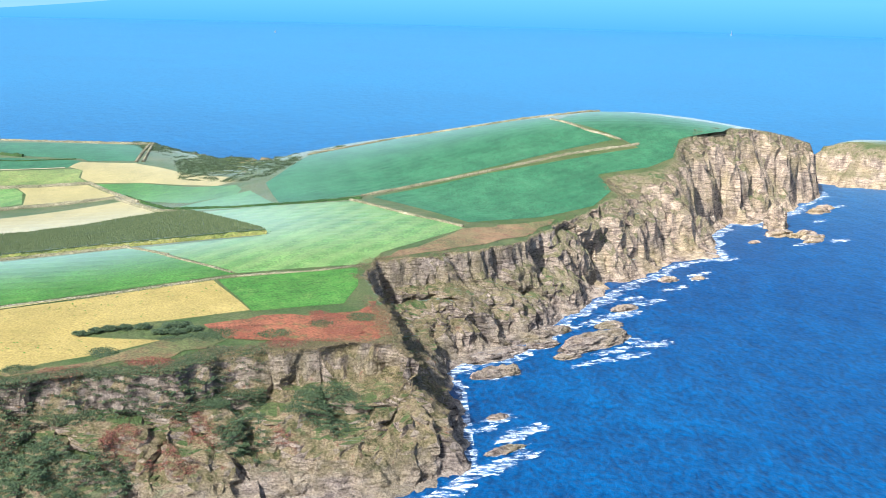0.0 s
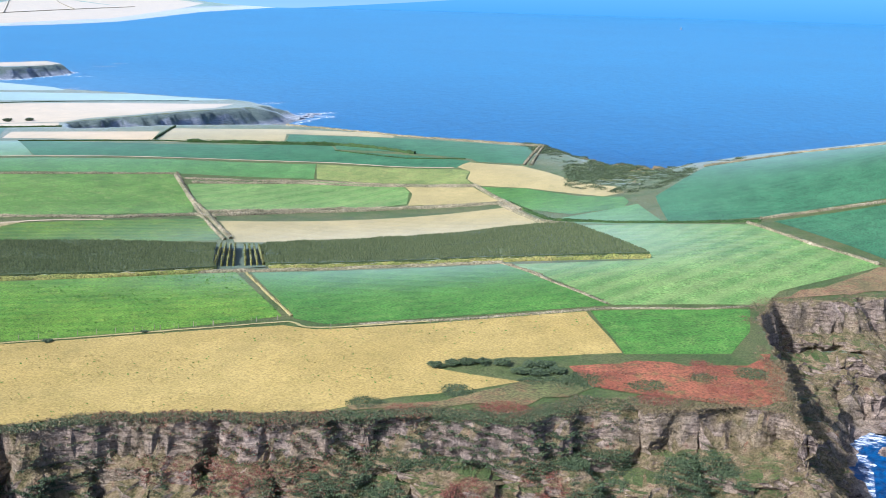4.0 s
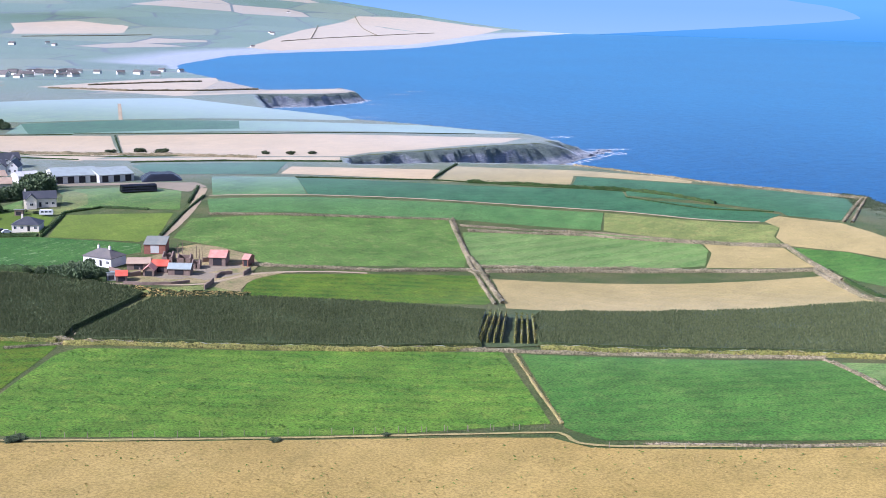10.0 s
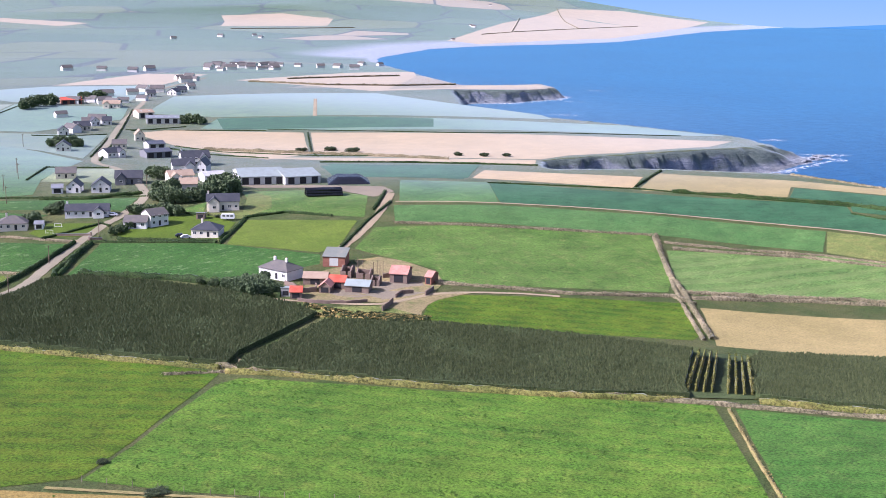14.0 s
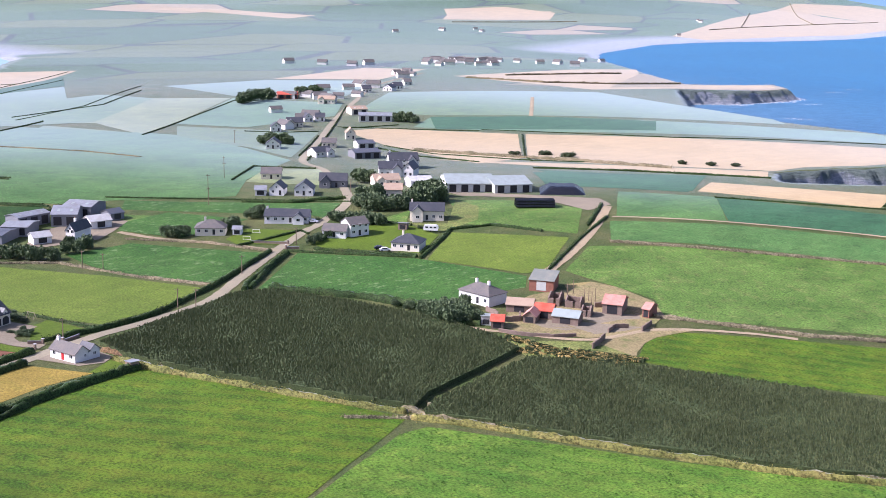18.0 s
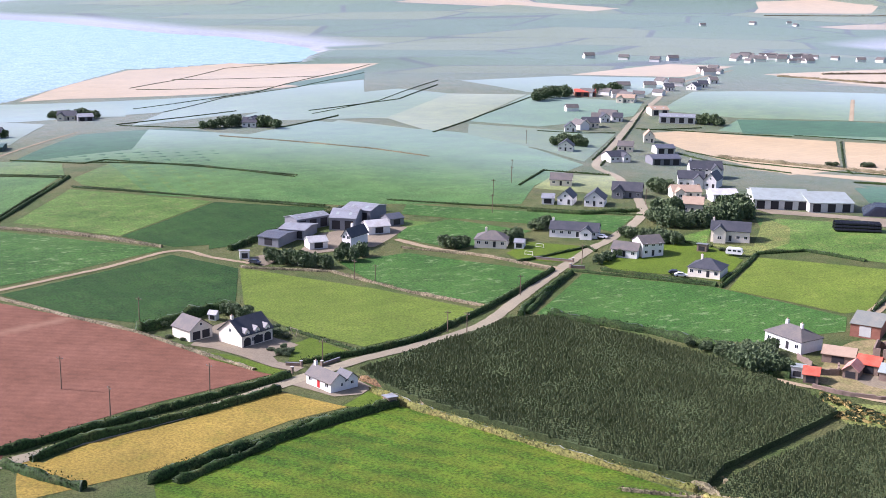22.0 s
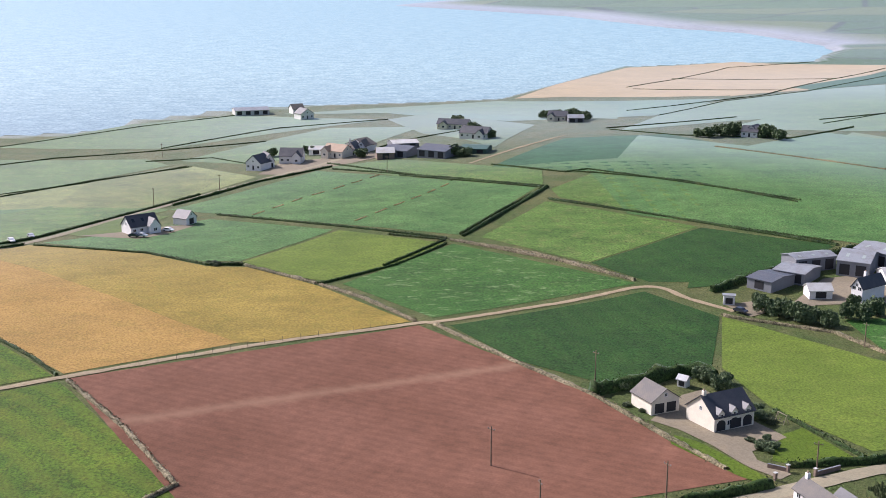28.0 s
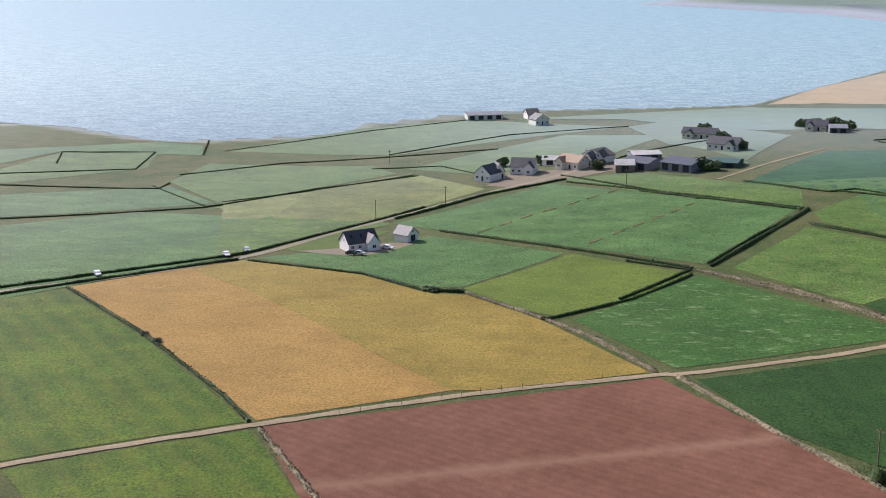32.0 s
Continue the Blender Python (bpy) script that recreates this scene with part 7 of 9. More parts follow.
hedge("field_bank", [(-311.8, 568.6), (-270.5, 603.0), (-216.9, 623.4), (-184.3, 633.1)], 1.4, 0.9, M["bank"], "dry grassy stone field bank", "bank")
hedge("field_bank", [(-406.8, 501.3), (-360.7, 546.9), (-329.8, 579.9)], 1.4, 0.9, M["bank"], "dry grassy stone field bank", "bank")
hedge("hedge", [(-445.1, 609.3), (-391.7, 663.0), (-318.8, 700.7), (-296.6, 708.6)], 0.99, 0.62, M["hedge"], "dark green bushy field hedge", "hedge")
hedge("hedge", [(-290.0, 693.9), (-245.6, 691.2), (-213.8, 703.5)], 0.87, 0.56, M["hedge"], "dark green bushy field hedge", "hedge")
hedge("field_bank", [(-360.5, 773.6), (-271.5, 763.1), (-185.6, 773.8), (-173.1, 696.6)], 1.4, 0.9, M["bank"], "dry grassy stone field bank", "bank")
hedge("hedge", [(-395.1, 668.2), (-416.8, 727.6)], 1.24, 0.99, M["hedge"], "dark green bushy field hedge", "hedge")
hedge("hedge", [(-565.1, 604.4), (-536.1, 635.8), (-474.5, 689.0)], 1.24, 0.87, M["hedge"], "dark green bushy field hedge", "hedge")
hedge("hedge", [(-694.3, 711.6), (-611.2, 639.9), (-592.6, 628.3)], 0.9, 0.63, M["hedge"], "dark green bushy field hedge", "hedge")
hedge("hedge", [(-726.1, 702.6), (-633.1, 792.9), (-541, 956)], 0.72, 0.45, M["hedge"], "dark green bushy field hedge", "hedge")
hedge("hedge", [(-693.2, 598.1), (-648.6, 600.6), (-597.6, 628.3), (-573.2, 652.1)], 0.9, 0.54, M["hedge"], "dark green bushy field hedge", "hedge")
hedge("hedge", [(-437.5, 530.4), (-416.4, 494.2), (-389.5, 452.3)], 1.24, 0.87, M["hedge"], "dark green bushy field hedge", "hedge")
hedge("hedge", [(-457.1, 546.9), (-430.8, 512.7)], 1.36, 0.99, M["hedge"], "dark green bushy field hedge", "hedge")
hedge("hedge", [(-458.2, 463.5), (-453.4, 481.0), (-434.0, 490.3)], 1.36, 0.99, M["hedge"], "dark green bushy field hedge", "hedge")
hedge("hedge", [(-430.0, 427.0), (-453.8, 458.7)], 1.24, 0.93, M["hedge"], "dark green bushy field hedge", "hedge")
hedge("hedge", [(-432.6, 358.2), (-465.3, 390.0)], 1.6, 1.28, M["hedge"], "dark green bushy field hedge", "hedge")
hedge("hedge", [(-469.7, 395.1), (-432.2, 426.6)], 1.2, 0.8, M["hedge"], "dark green bushy field hedge", "hedge")
hedge("hedge", [(-427.2, 363.5), (-400.4, 380.8), (-379.3, 389.5)], 2.4, 1.92, M["hedge"], "dark green bushy field hedge", "hedge")
hedge("field_bank", [(-274.3, 513.3), (-229.3, 558.8), (-161.7, 593.4), (-130.3, 547.0), (-114.8, 535.0)], 1.8, 1.2, M["bank"], "dry grassy stone field bank", "bank")
hedge("field_bank", [(-329.7, 583.8), (-278.1, 515.0), (-235.4, 461.3)], 1.4, 0.8, M["bank"], "dry grassy stone field bank", "bank")
hedge("field_bank", [(-319.3, 574.3), (-265.1, 612.7), (-186.3, 635.8), (-146.6, 579.4)], 1.4, 0.8, M["bank"], "dry grassy stone field bank", "bank")
hedge("field_bank", [(-177.1, 696.2), (-187.0, 769.1), (-240.0, 766.0)], 1.4, 0.8, M["bank"], "dry grassy stone field bank", "bank")
hedge("hedge", [(-156.1, 594.9), (-125.1, 549.4), (-91.8, 535.7), (-61.1, 530.8), (-36.3, 532.3)], 1.44, 0.96, M["hedge"], "dark green bushy field hedge", "hedge")
hedge("field_bank", [(-36.7, 538.0), (-6.9, 560.2), (19.6, 579.1), (59.7, 607.2), (99.0, 626.4)], 1.2, 0.9, M["bank"], "dry grassy stone field bank", "bank")
hedge("field_bank", [(60.1, 703.0), (76.2, 657.2), (91.5, 635.9)], 1.2, 0.8, M["bank"], "dry grassy stone field bank", "bank")
hedge("field_bank", [(-77.5, 687.8), (-29.9, 730.2), (23.5, 719.6), (70.7, 729.6), (93.6, 751.8)], 1.4, 1.0, M["bank"], "dry grassy stone field bank", "bank")
hedge("field_bank", [(-41.1, 529.7), (-15.1, 491.8), (7.8, 468.5)], 1.2, 0.8, M["bank"], "dry grassy stone field bank", "bank")
hedge("field_bank", [(-111.1, 432.6), (-88.1, 402.6), (-67.0, 379.4)], 1.2, 0.4, M["bank"], "dry grassy stone field bank", "bank")
hedge("field_bank", [(-125.4, 336.5), (-97.4, 352.1), (-66.0, 373.7), (-40.4, 383.0), (-26.7, 393.0)], 1.2, 0.4, M["bank"], "dry grassy stone field bank", "bank")
hedge("field_bank", [(-454.2, 123.8), (-425.0, 143.9), (-397.5, 159.9), (-389.5, 155.0), (-374.7, 171.5)], 1.2, 0.7, M["bank"], "dry grassy stone field bank", "bank")
hedge("field_bank", [(-508.2, 210.1), (-477.4, 229.8), (-453.6, 246.8), (-424.5, 260.8), (-410.4, 267.8)], 1.4, 0.6, M["bank"], "dry grassy stone field bank", "bank")
hedge("field_bank", [(-510.8, 204.5), (-535.4, 188.2), (-550.8, 174.1)], 1.2, 0.8, M["bank"], "dry grassy stone field bank", "bank")
hedge("hedge", [(-550.8, 174.1), (-576.2, 197.5), (-605.5, 215.0)], 0.99, 0.68, M["hedge"], "dark green bushy field hedge", "hedge")
hedge("hedge", [(-612.8, 66.8), (-598.0, 110.2), (-578.0, 134.5)], 0.74, 0.62, M["hedge"], "dark green bushy field hedge", "hedge")
hedge("hedge", [(-578.0, 134.5), (-577.6, 146.7)], 1.49, 0.99, M["hedge"], "dark green bushy field hedge", "hedge")
hedge("field_bank", [(-576.4, 147.8), (-551.8, 173.3)], 1.2, 0.8, M["bank"], "dry grassy stone field bank", "bank")
hedge("hedge", [(-564.1, 25.3), (-517.5, 69.9), (-471.4, 110.2), (-458.0, 120.1)], 0.87, 0.62, M["hedge"], "dark green bushy field hedge", "hedge")
hedge("hedge", [(-560.7, 4.5), (-623.7, 61.1), (-669.4, 83.5), (-714.5, 108.0)], 1.24, 0.81, M["hedge"], "dark green bushy field hedge", "hedge")
hedge("hedge", [(-552.3, 9.2), (-567.5, 21.6), (-614.0, 62.3)], 1.24, 0.81, M["hedge"], "dark green bushy field hedge", "hedge")
hedge("hedge", [(-691.7, 100.9), (-740.1, 130.3), (-770.3, 162.0)], 1.36, 0.87, M["hedge"], "dark green bushy field hedge", "hedge")
hedge("hedge", [(-667.8, 123.5), (-639.6, 172.4), (-613.6, 215.2)], 1.12, 0.68, M["hedge"], "dark green bushy field hedge", "hedge")
hedge("hedge", [(-615.9, 221.1), (-650.8, 237.9), (-695.5, 259.5)], 1.49, 0.99, M["hedge"], "dark green bushy field hedge", "hedge")
hedge("field_bank", [(-609.0, 219.5), (-589.8, 243.6), (-567.3, 265.7)], 1.2, 0.8, M["bank"], "dry grassy stone field bank", "bank")
hedge("hedge", [(-673.7, 258.0), (-627.5, 310.5), (-593.6, 350.2)], 1.12, 0.68, M["hedge"], "dark green bushy field hedge", "hedge")
hedge("hedge", [(-763.1, 163.6), (-698.1, 258.0)], 0.99, 0.62, M["hedge"], "dark green bushy field hedge", "hedge")
hedge("hedge", [(-753.2, 239.1), (-727.6, 270.9), (-732.8, 281.8), (-662.2, 358.0)], 0.99, 0.62, M["hedge"], "dark green bushy field hedge", "hedge")
hedge("hedge", [(-670.3, -57.9), (-711.8, 12.5), (-759.8, 48.8), (-791.0, 90.3)], 0.81, 0.54, M["hedge"], "dark green bushy field hedge", "hedge")
hedge("hedge", [(-741.7, -98.5), (-751.7, -24.8), (-766.6, -25.3)], 0.68, 0.5, M["hedge"], "dark green bushy field hedge", "hedge")
hedge("hedge", [(-768.4, -113.6), (-799.1, -56.7), (-848.5, -67.0), (-834.2, -114.2), (-802.7, -101.5)], 0.68, 0.5, M["hedge"], "dark green bushy field hedge", "hedge")
hedge("hedge", [(-789.3, -28.8), (-828.0, 11.3), (-867.8, 118.0)], 0.68, 0.5, M["hedge"], "dark green bushy field hedge", "hedge")
hedge("hedge", [(-854.9, 62.3), (-923.4, 117.2), (-960, 184)], 0.68, 0.5, M["hedge"], "dark green bushy field hedge", "hedge")
hedge("hedge", [(-846.3, -38.8), (-889.8, -52.0)], 0.68, 0.45, M["hedge"], "dark green bushy field hedge", "hedge")
hedge("hedge", [(-758.1, -30.2), (-715.6, 11.2)], 0.68, 0.45, M["hedge"], "dark green bushy field hedge", "hedge")
hedge("hedge", [(-619.3, 220.3), (-656.3, 237.7), (-695.4, 258.9)], 1.12, 0.74, M["hedge"], "dark green bushy field hedge", "hedge")
hedge("hedge", [(-575.3, 193.7), (-611.3, 214.6), (-621.4, 194.3)], 0.99, 0.68, M["hedge"], "dark green bushy field hedge", "hedge")
hedge("hedge", [(-737.3, 196.0), (-696.5, 256.6)], 0.99, 0.62, M["hedge"], "dark green bushy field hedge", "hedge")
hedge("hedge", [(-671.8, 258.5), (-630.8, 307.4), (-594.3, 350.7)], 0.99, 0.62, M["hedge"], "dark green bushy field hedge", "hedge")
hedge("field_bank", [(-610.5, 216.6), (-579.1, 252.8), (-555.4, 273.6)], 1.2, 0.8, M["bank"], "dry grassy stone field bank", "bank")
hedge("hedge", [(-729.8, 274.0), (-702.3, 318.4), (-659.2, 356.0)], 0.99, 0.62, M["hedge"], "dark green bushy field hedge", "hedge")
hedge("field_bank", [(-796.0, 355.0), (-729.6, 421.3), (-699.0, 440.6)], 1.0, 0.6, M["bank"], "dry grassy stone field bank", "bank")
hedge("hedge", [(-791.1, 483.8), (-863.2, 551.8), (-945.5, 633.5)], 0.81, 0.54, M["hedge"], "dark green bushy field hedge", "hedge")
hedge("hedge", [(-829.6, 401.2), (-881.4, 454.8)], 0.81, 0.54, M["hedge"], "dark green bushy field hedge", "hedge")
hedge("hedge", [(-917.5, 447.0), (-960, 530), (-1046, 599)], 0.81, 0.54, M["hedge"], "dark green bushy field hedge", "hedge")
hedge("hedge", [(-882.5, 312.4), (-936.5, 400.9)], 0.81, 0.54, M["hedge"], "dark green bushy field hedge", "hedge")
hedge("hedge", [(-992, 342), (-1066, 453), (-1185, 538), (-1306, 638)], 0.81, 0.54, M["hedge"], "dark green bushy field hedge", "hedge")
hedge("hedge", [(-627.8, 310.6), (-598.7, 350.2)], 0.99, 0.62, M["hedge"], "dark green bushy field hedge", "hedge")
hedge("hedge", [(-599.5, 378.9), (-571.1, 417.4), (-530.0, 462.3)], 0.99, 0.62, M["hedge"], "dark green bushy field hedge", "hedge")
hedge("hedge", [(-899.6, 443.4), (-959, 515), (-1090, 619)], 0.63, 0.41, M["hedge"], "dark green bushy field hedge", "hedge")
hedge("hedge", [(-725.8, 16.5), (-793.3, 87.4)], 0.63, 0.41, M["hedge"], "dark green bushy field hedge", "hedge")
hedge("hedge", [(-718.8, 219.6), (-780.2, 159.7)], 0.99, 0.62, M["hedge"], "dark green bushy field hedge", "hedge")
hedge("field_bank", [(-518.3, 293.1), (-502.8, 320.0), (-469.7, 335.0), (-444.7, 350.1)], 1.2, 0.8, M["bank"], "dry grassy stone field bank", "bank")
hedge("field_bank", [(-523.6, 354.7), (-501.0, 377.3), (-474.9, 389.5)], 1.0, 0.7, M["bank"], "dry grassy stone field bank", "bank")
hedge("hedge", [(-454.3, 246.8), (-457.6, 252.2), (-462.0, 259.5), (-466.3, 265.3), (-468.9, 269.5), (-469.0, 274.5), (-466.0, 278.5)], 3.4, 2.9, M["hedge"], "dark green bushy field hedge", "hedge")
hedge("hedge", [(-444.6, 287.1), (-417.0, 298.2)], 1.12, 0.8, M["hedge"], "dark green bushy field hedge", "hedge")
hedge("hedge", [(-542.6, 295.3), (-556.9, 311.7), (-587.4, 353.2), (-580.2, 369.9)], 2.48, 1.86, M["hedge"], "dark green bushy field hedge", "hedge")
hedge("field_bank", [(-199.6, 221.1), (-187.1, 230.4), (-174.4, 238.0)], 1.2, 0.9, M["bank"], "dry grassy stone field bank", "bank")
hedge("hedge", [(-558.8, 424.6), (-543.0, 441.9), (-537.3, 465.4)], 1.86, 1.49, M["hedge"], "dark green bushy field hedge", "hedge")
hedge("hedge", [(-435.9, 431.8), (-443.6, 445.1), (-457.9, 462.8)], 1.24, 0.93, M["hedge"], "dark green bushy field hedge", "hedge")
hedge("hedge", [(-466.1, 404.5), (-452.3, 413.7), (-432.6, 427.3)], 1.44, 1.04, M["hedge"], "dark green bushy field hedge", "hedge")
hedge("hedge", [(-475.0, 413.0), (-492.2, 432.8), (-490.3, 448.0), (-473.7, 455.1)], 1.24, 0.99, M["hedge"], "dark green bushy field hedge", "hedge")
hedge("hedge", [(-488.4, 415.6), (-494.8, 416.0), (-488.1, 383.7)], 1.12, 0.81, M["hedge"], "dark green bushy field hedge", "hedge")
hedge("hedge", [(-652.5, 517.1), (-768.0, 606.8), (-872.4, 689.1)], 0.9, 0.72, M["hedge"], "dark green bushy field hedge", "hedge")
hedge("hedge", [(-671.2, 523.3), (-749.1, 585.2)], 0.9, 0.72, M["hedge"], "dark green bushy field hedge", "hedge")
hedge("hedge", [(-787.6, 553.4), (-773.0, 576.4), (-769.6, 598.0)], 0.81, 0.54, M["hedge"], "dark green bushy field hedge", "hedge")
hedge("hedge", [(-776.2, 622.2), (-772.1, 665.0)], 0.81, 0.54, M["hedge"], "dark green bushy field hedge", "hedge")
hedge("hedge", [(-609.7, 447.6), (-644.4, 479.3), (-622.2, 503.3)], 0.99, 0.68, M["hedge"], "dark green bushy field hedge", "hedge")
hedge("hedge", [(-683.7, 587.0), (-642.1, 585.2), (-603.0, 598.0)], 0.9, 0.63, M["hedge"], "dark green bushy field hedge", "hedge")
hedge("hedge", [(-783.1, 622.6), (-722.2, 696.9)], 0.72, 0.45, M["hedge"], "dark green bushy field hedge", "hedge")
hedge("hedge", [(-860.6, -31.1), (-941.0, 32.6), (-994, 87)], 0.63, 0.41, M["hedge"], "dark green bushy field hedge", "hedge")
hedge("hedge", [(-812.1, 63.1), (-816.8, 96.6), (-785.9, 123.8)], 0.68, 0.45, M["hedge"], "dark green bushy field hedge", "hedge")
hedge("hedge", [(-817.8, 180.1), (-843.3, 193.0), (-883.7, 227.5)], 0.63, 0.45, M["hedge"], "dark green bushy field hedge", "hedge")
hedge("hedge", [(-956, 356), (-1033, 416), (-1084, 491), (-1214, 597)], 0.63, 0.41, M["hedge"], "dark green bushy field hedge", "hedge")
hedge("hedge", [(-1152, 368), (-1212, 416), (-1328, 492), (-1364, 583)], 0.63, 0.41, M["hedge"], "dark green bushy field hedge", "hedge")
hedge("hedge", [(-1139, 371), (-1100, 475)], 0.63, 0.41, M["hedge"], "dark green bushy field hedge", "hedge")
hedge("hedge", [(-1222, 418), (-1197, 549)], 0.63, 0.41, M["hedge"], "dark green bushy field hedge", "hedge")
hedge("hedge", [(-874.6, 313.3), (-843.7, 345.8), (-833.7, 404.9), (-884.4, 456.0)], 0.72, 0.5, M["hedge"], "dark green bushy field hedge", "hedge")
hedge("hedge", [(-364.6, 376.9), (-354.1, 391.8)], 1.92, 1.44, M["hedge"], "dark green bushy field hedge", "hedge")
hedge("field_bank", [(-308.6, 313.6), (-298.2, 327.2)], 1.2, 0.7, M["bank"], "dry grassy stone field bank", "bank")
hedge("hedge", [(-374.4, 670.6), (-347.4, 689.3), (-321.1, 700.6), (-298.3, 711.3), (-272.5, 713.1), (-245.5, 706.6)], 1.8, 1.5, M["hedge"], "dark green bushy field hedge", "hedge")
drape("lawn", [(-428.8, 261.0), (-425.2, 265.2), (-406.6, 275.0), (-402.7, 273.3), (-407.5, 269.2), (-423.8, 259.3)], M["lawn"], 0.29, label="rough green strip beside the drive", category="lawn")
maize_field([(-397.8, 291.6), (-410.9, 316.5), (-426.2, 348.2), (-423.8, 360.9), (-397.1, 373.0), (-362.2, 384.6), (-337.0, 385.8), (-327.5, 384.1), (-309.8, 339.0), (-303.4, 330.2), (-319.7, 321.2), (-341.0, 311.0), (-369.6, 297.8), (-384.2, 293.2)])
maize_field([(-303.7, 335.9), (-319.2, 380.8), (-315.2, 383.7), (-292.1, 405.4), (-263.8, 426.8), (-229.2, 443.8), (-222.0, 430.0), (-208.0, 403.1), (-203.0, 397.0), (-226.0, 374.8), (-257.0, 354.1), (-286.6, 337.1), (-298.0, 328.8)])
maize_field([(-215.0, 458.0), (-211.0, 443.0), (-193.4, 413.1), (-190.0, 409.5), (-124.4, 439.7), (-67.3, 455.6), (-110.6, 530.0), (-128.2, 531.2)])
drape("field", [(-227.9, 445.0), (-222.0, 430.0), (-208.0, 403.1), (-203.0, 397.0), (-190.0, 409.5), (-193.4, 413.1), (-211.0, 443.0), (-215.0, 456.0)], M["maize"], 0.5, label="cut strip of short maize stubble between the crops", category="field")
for k in range(9):
    if k != 4:
        u = k / 8
        hedge("crop_row", [(-206.5 + 13.5 * u, 402.5 + 9.0 * u), (-225.5 + 13.0 * u, 441.0 + 5.0 * u)], 0.6, 2.2, M["verge"], "pale dry row of maize in a mown strip", "crop row")
for edge in ([(-303.0, 327.2), (-319.0, 318.2), (-340.0, 307.9), (-368.6, 294.7), (-384.0, 290.2)], [(-299.0, 326.2), (-287.6, 334.2), (-258.0, 351.2), (-227.0, 371.8), (-202.5, 393.4)], [(-188.5, 406.8), (-124.4, 436.8), (-66.5, 452.6)]):
    hedge("grass_verge", edge, 2.2, 1.2, M["verge"], "rough dry growth along the edge of the maize", "verge")
tussocks("rough_growth", [(-341.2, 391.3), (-324.7, 394.4), (-314.1, 402.4), (-303.9, 410.5), (-297.8, 399.3), (-311.8, 393.3), (-328.5, 382.4)], 2600, 0.55, GORSE, "rough green scrub below the old farmyard")
tussocks("rough_growth", [(-341.2, 391.3), (-324.7, 394.4), (-314.1, 402.4), (-303.9, 410.5), (-297.8, 399.3), (-311.8, 393.3), (-328.5, 382.4)], 1900, 0.5, DRYTUFT, "dry seeding grass below the old farmyard")
tussocks("tussocks", [(-270.2, 243.4), (-244.3, 262.1), (-202.9, 290.9), (-160.9, 320.3), (-145.5, 329.8), (-134.8, 328.3), (-107.4, 343.7), (-70.9, 368.8), (-63.2, 352.9), (-54.0, 334.4), (-74.1, 322.6), (-80.0, 320.6), (-94.9, 307.2), (-85.4, 305.5), (-72.2, 304.8), (-83.6, 293.4), (-96.4, 284.6), (-110.3, 268.5), (-120.5, 263.7), (-137.5, 258.9), (-149.9, 253.0), (-172.3, 237.9), (-196.9, 225.5), (-198.8, 220.5), (-211.5, 209.3)], 7000, 0.15, DRYTUFT, "brown-green tufts in the parched grass")
tussocks("rushes", [(-270.2, 243.4), (-244.3, 262.1), (-202.9, 290.9), (-160.9, 320.3), (-145.5, 329.8), (-134.8, 328.3), (-107.4, 343.7), (-70.9, 368.8), (-63.2, 352.9), (-54.0, 334.4), (-74.1, 322.6), (-80.0, 320.6), (-94.9, 307.2), (-85.4, 305.5), (-72.2, 304.8), (-83.6, 293.4), (-96.4, 284.6), (-110.3, 268.5), (-120.5, 263.7), (-137.5, 258.9), (-149.9, 253.0), (-172.3, 237.9), (-196.9, 225.5), (-198.8, 220.5), (-211.5, 209.3)], 2500, 0.16, TUFT, "green tufts in the parched grass")
tussocks("rushes", [(-292.5, 325.7), (-247.8, 355.0), (-195.2, 395.5), (-150.1, 338.8), (-173.5, 315.9), (-197.2, 297.8), (-241.0, 268.7), (-260.2, 259.1), (-266.8, 272.4), (-292.0, 317.0)], 8000, 0.17, TUFT, "dark green rush tufts in the pasture")
house(-437.4, 272.8, 116.9, 11.2, 9.5, 3.2, 3.6, 'cream', 'slate', note="cream dormer house with a dark slate roof and arched porch", dormers=3, chim=1)
house(-445.9, 259.9, 114.3, 7.6, 8.0, 2.9, 2.6, 'cream', 'greyslate', note="cream double garage with a grey slate roof", ridge='y', doors=2)
cottage = house(-391.6, 280.7, 18.0, 10.0, 4.8, 2.3, 1.9, 'white', 'greyslate', note="white roadside cottage with a grey slate roof and red door", chim=1, reddoor=1)
bm = bmesh.new()
gable_walls(bm, 4.4, 3.6, 2.2, 1.5, "x")
bm.transform(pose(2.8, 4.1, 0))
rear = part("rear_wing", bm, PAINT["white"], cottage)
bm = bmesh.new()
gable_roof(bm, 4.4, 3.6, 2.2, 1.5, "x")
bm.transform(pose(2.8, 4.1, 0))
part("wing_roof", bm, PAINT["slate"], rear, "dark slate roof")
window(cottage, 5.0, 1.0, 0.9, 0.8, 0.9, 3), window(cottage, 5.0, 4.1, 0.9, 1.0, 0.9, 3)
house(-637.0, 99.5, 128.0, 11.4, 8.4, 2.9, 3.6, 'white', 'slate', note="white storey-and-a-half house with roof windows", sky=3)
house(-652.0, 113.5, 150.0, 6.0, 6.6, 2.5, 2.6, 'white', 'slate', note="small white garage with a steep slate roof", ridge='y', doors=1)
bungalow = house(-175.5, 213.6, 59.3, 10.2, 8.6, 2.5, 1.7, 'white', 'greenslate', note="white seaside bungalow with a grey-green hipped roof", hip=1)
stack = boxpart("chimney", (4.2, -0.5, 2.4, 5.0, 0.4, 4.4), PAINT["white"], bungalow)
boxpart("chimney_pot", (4.45, -0.2, 4.4, 4.75, 0.1, 4.75), PAINT["tanroof"], stack)
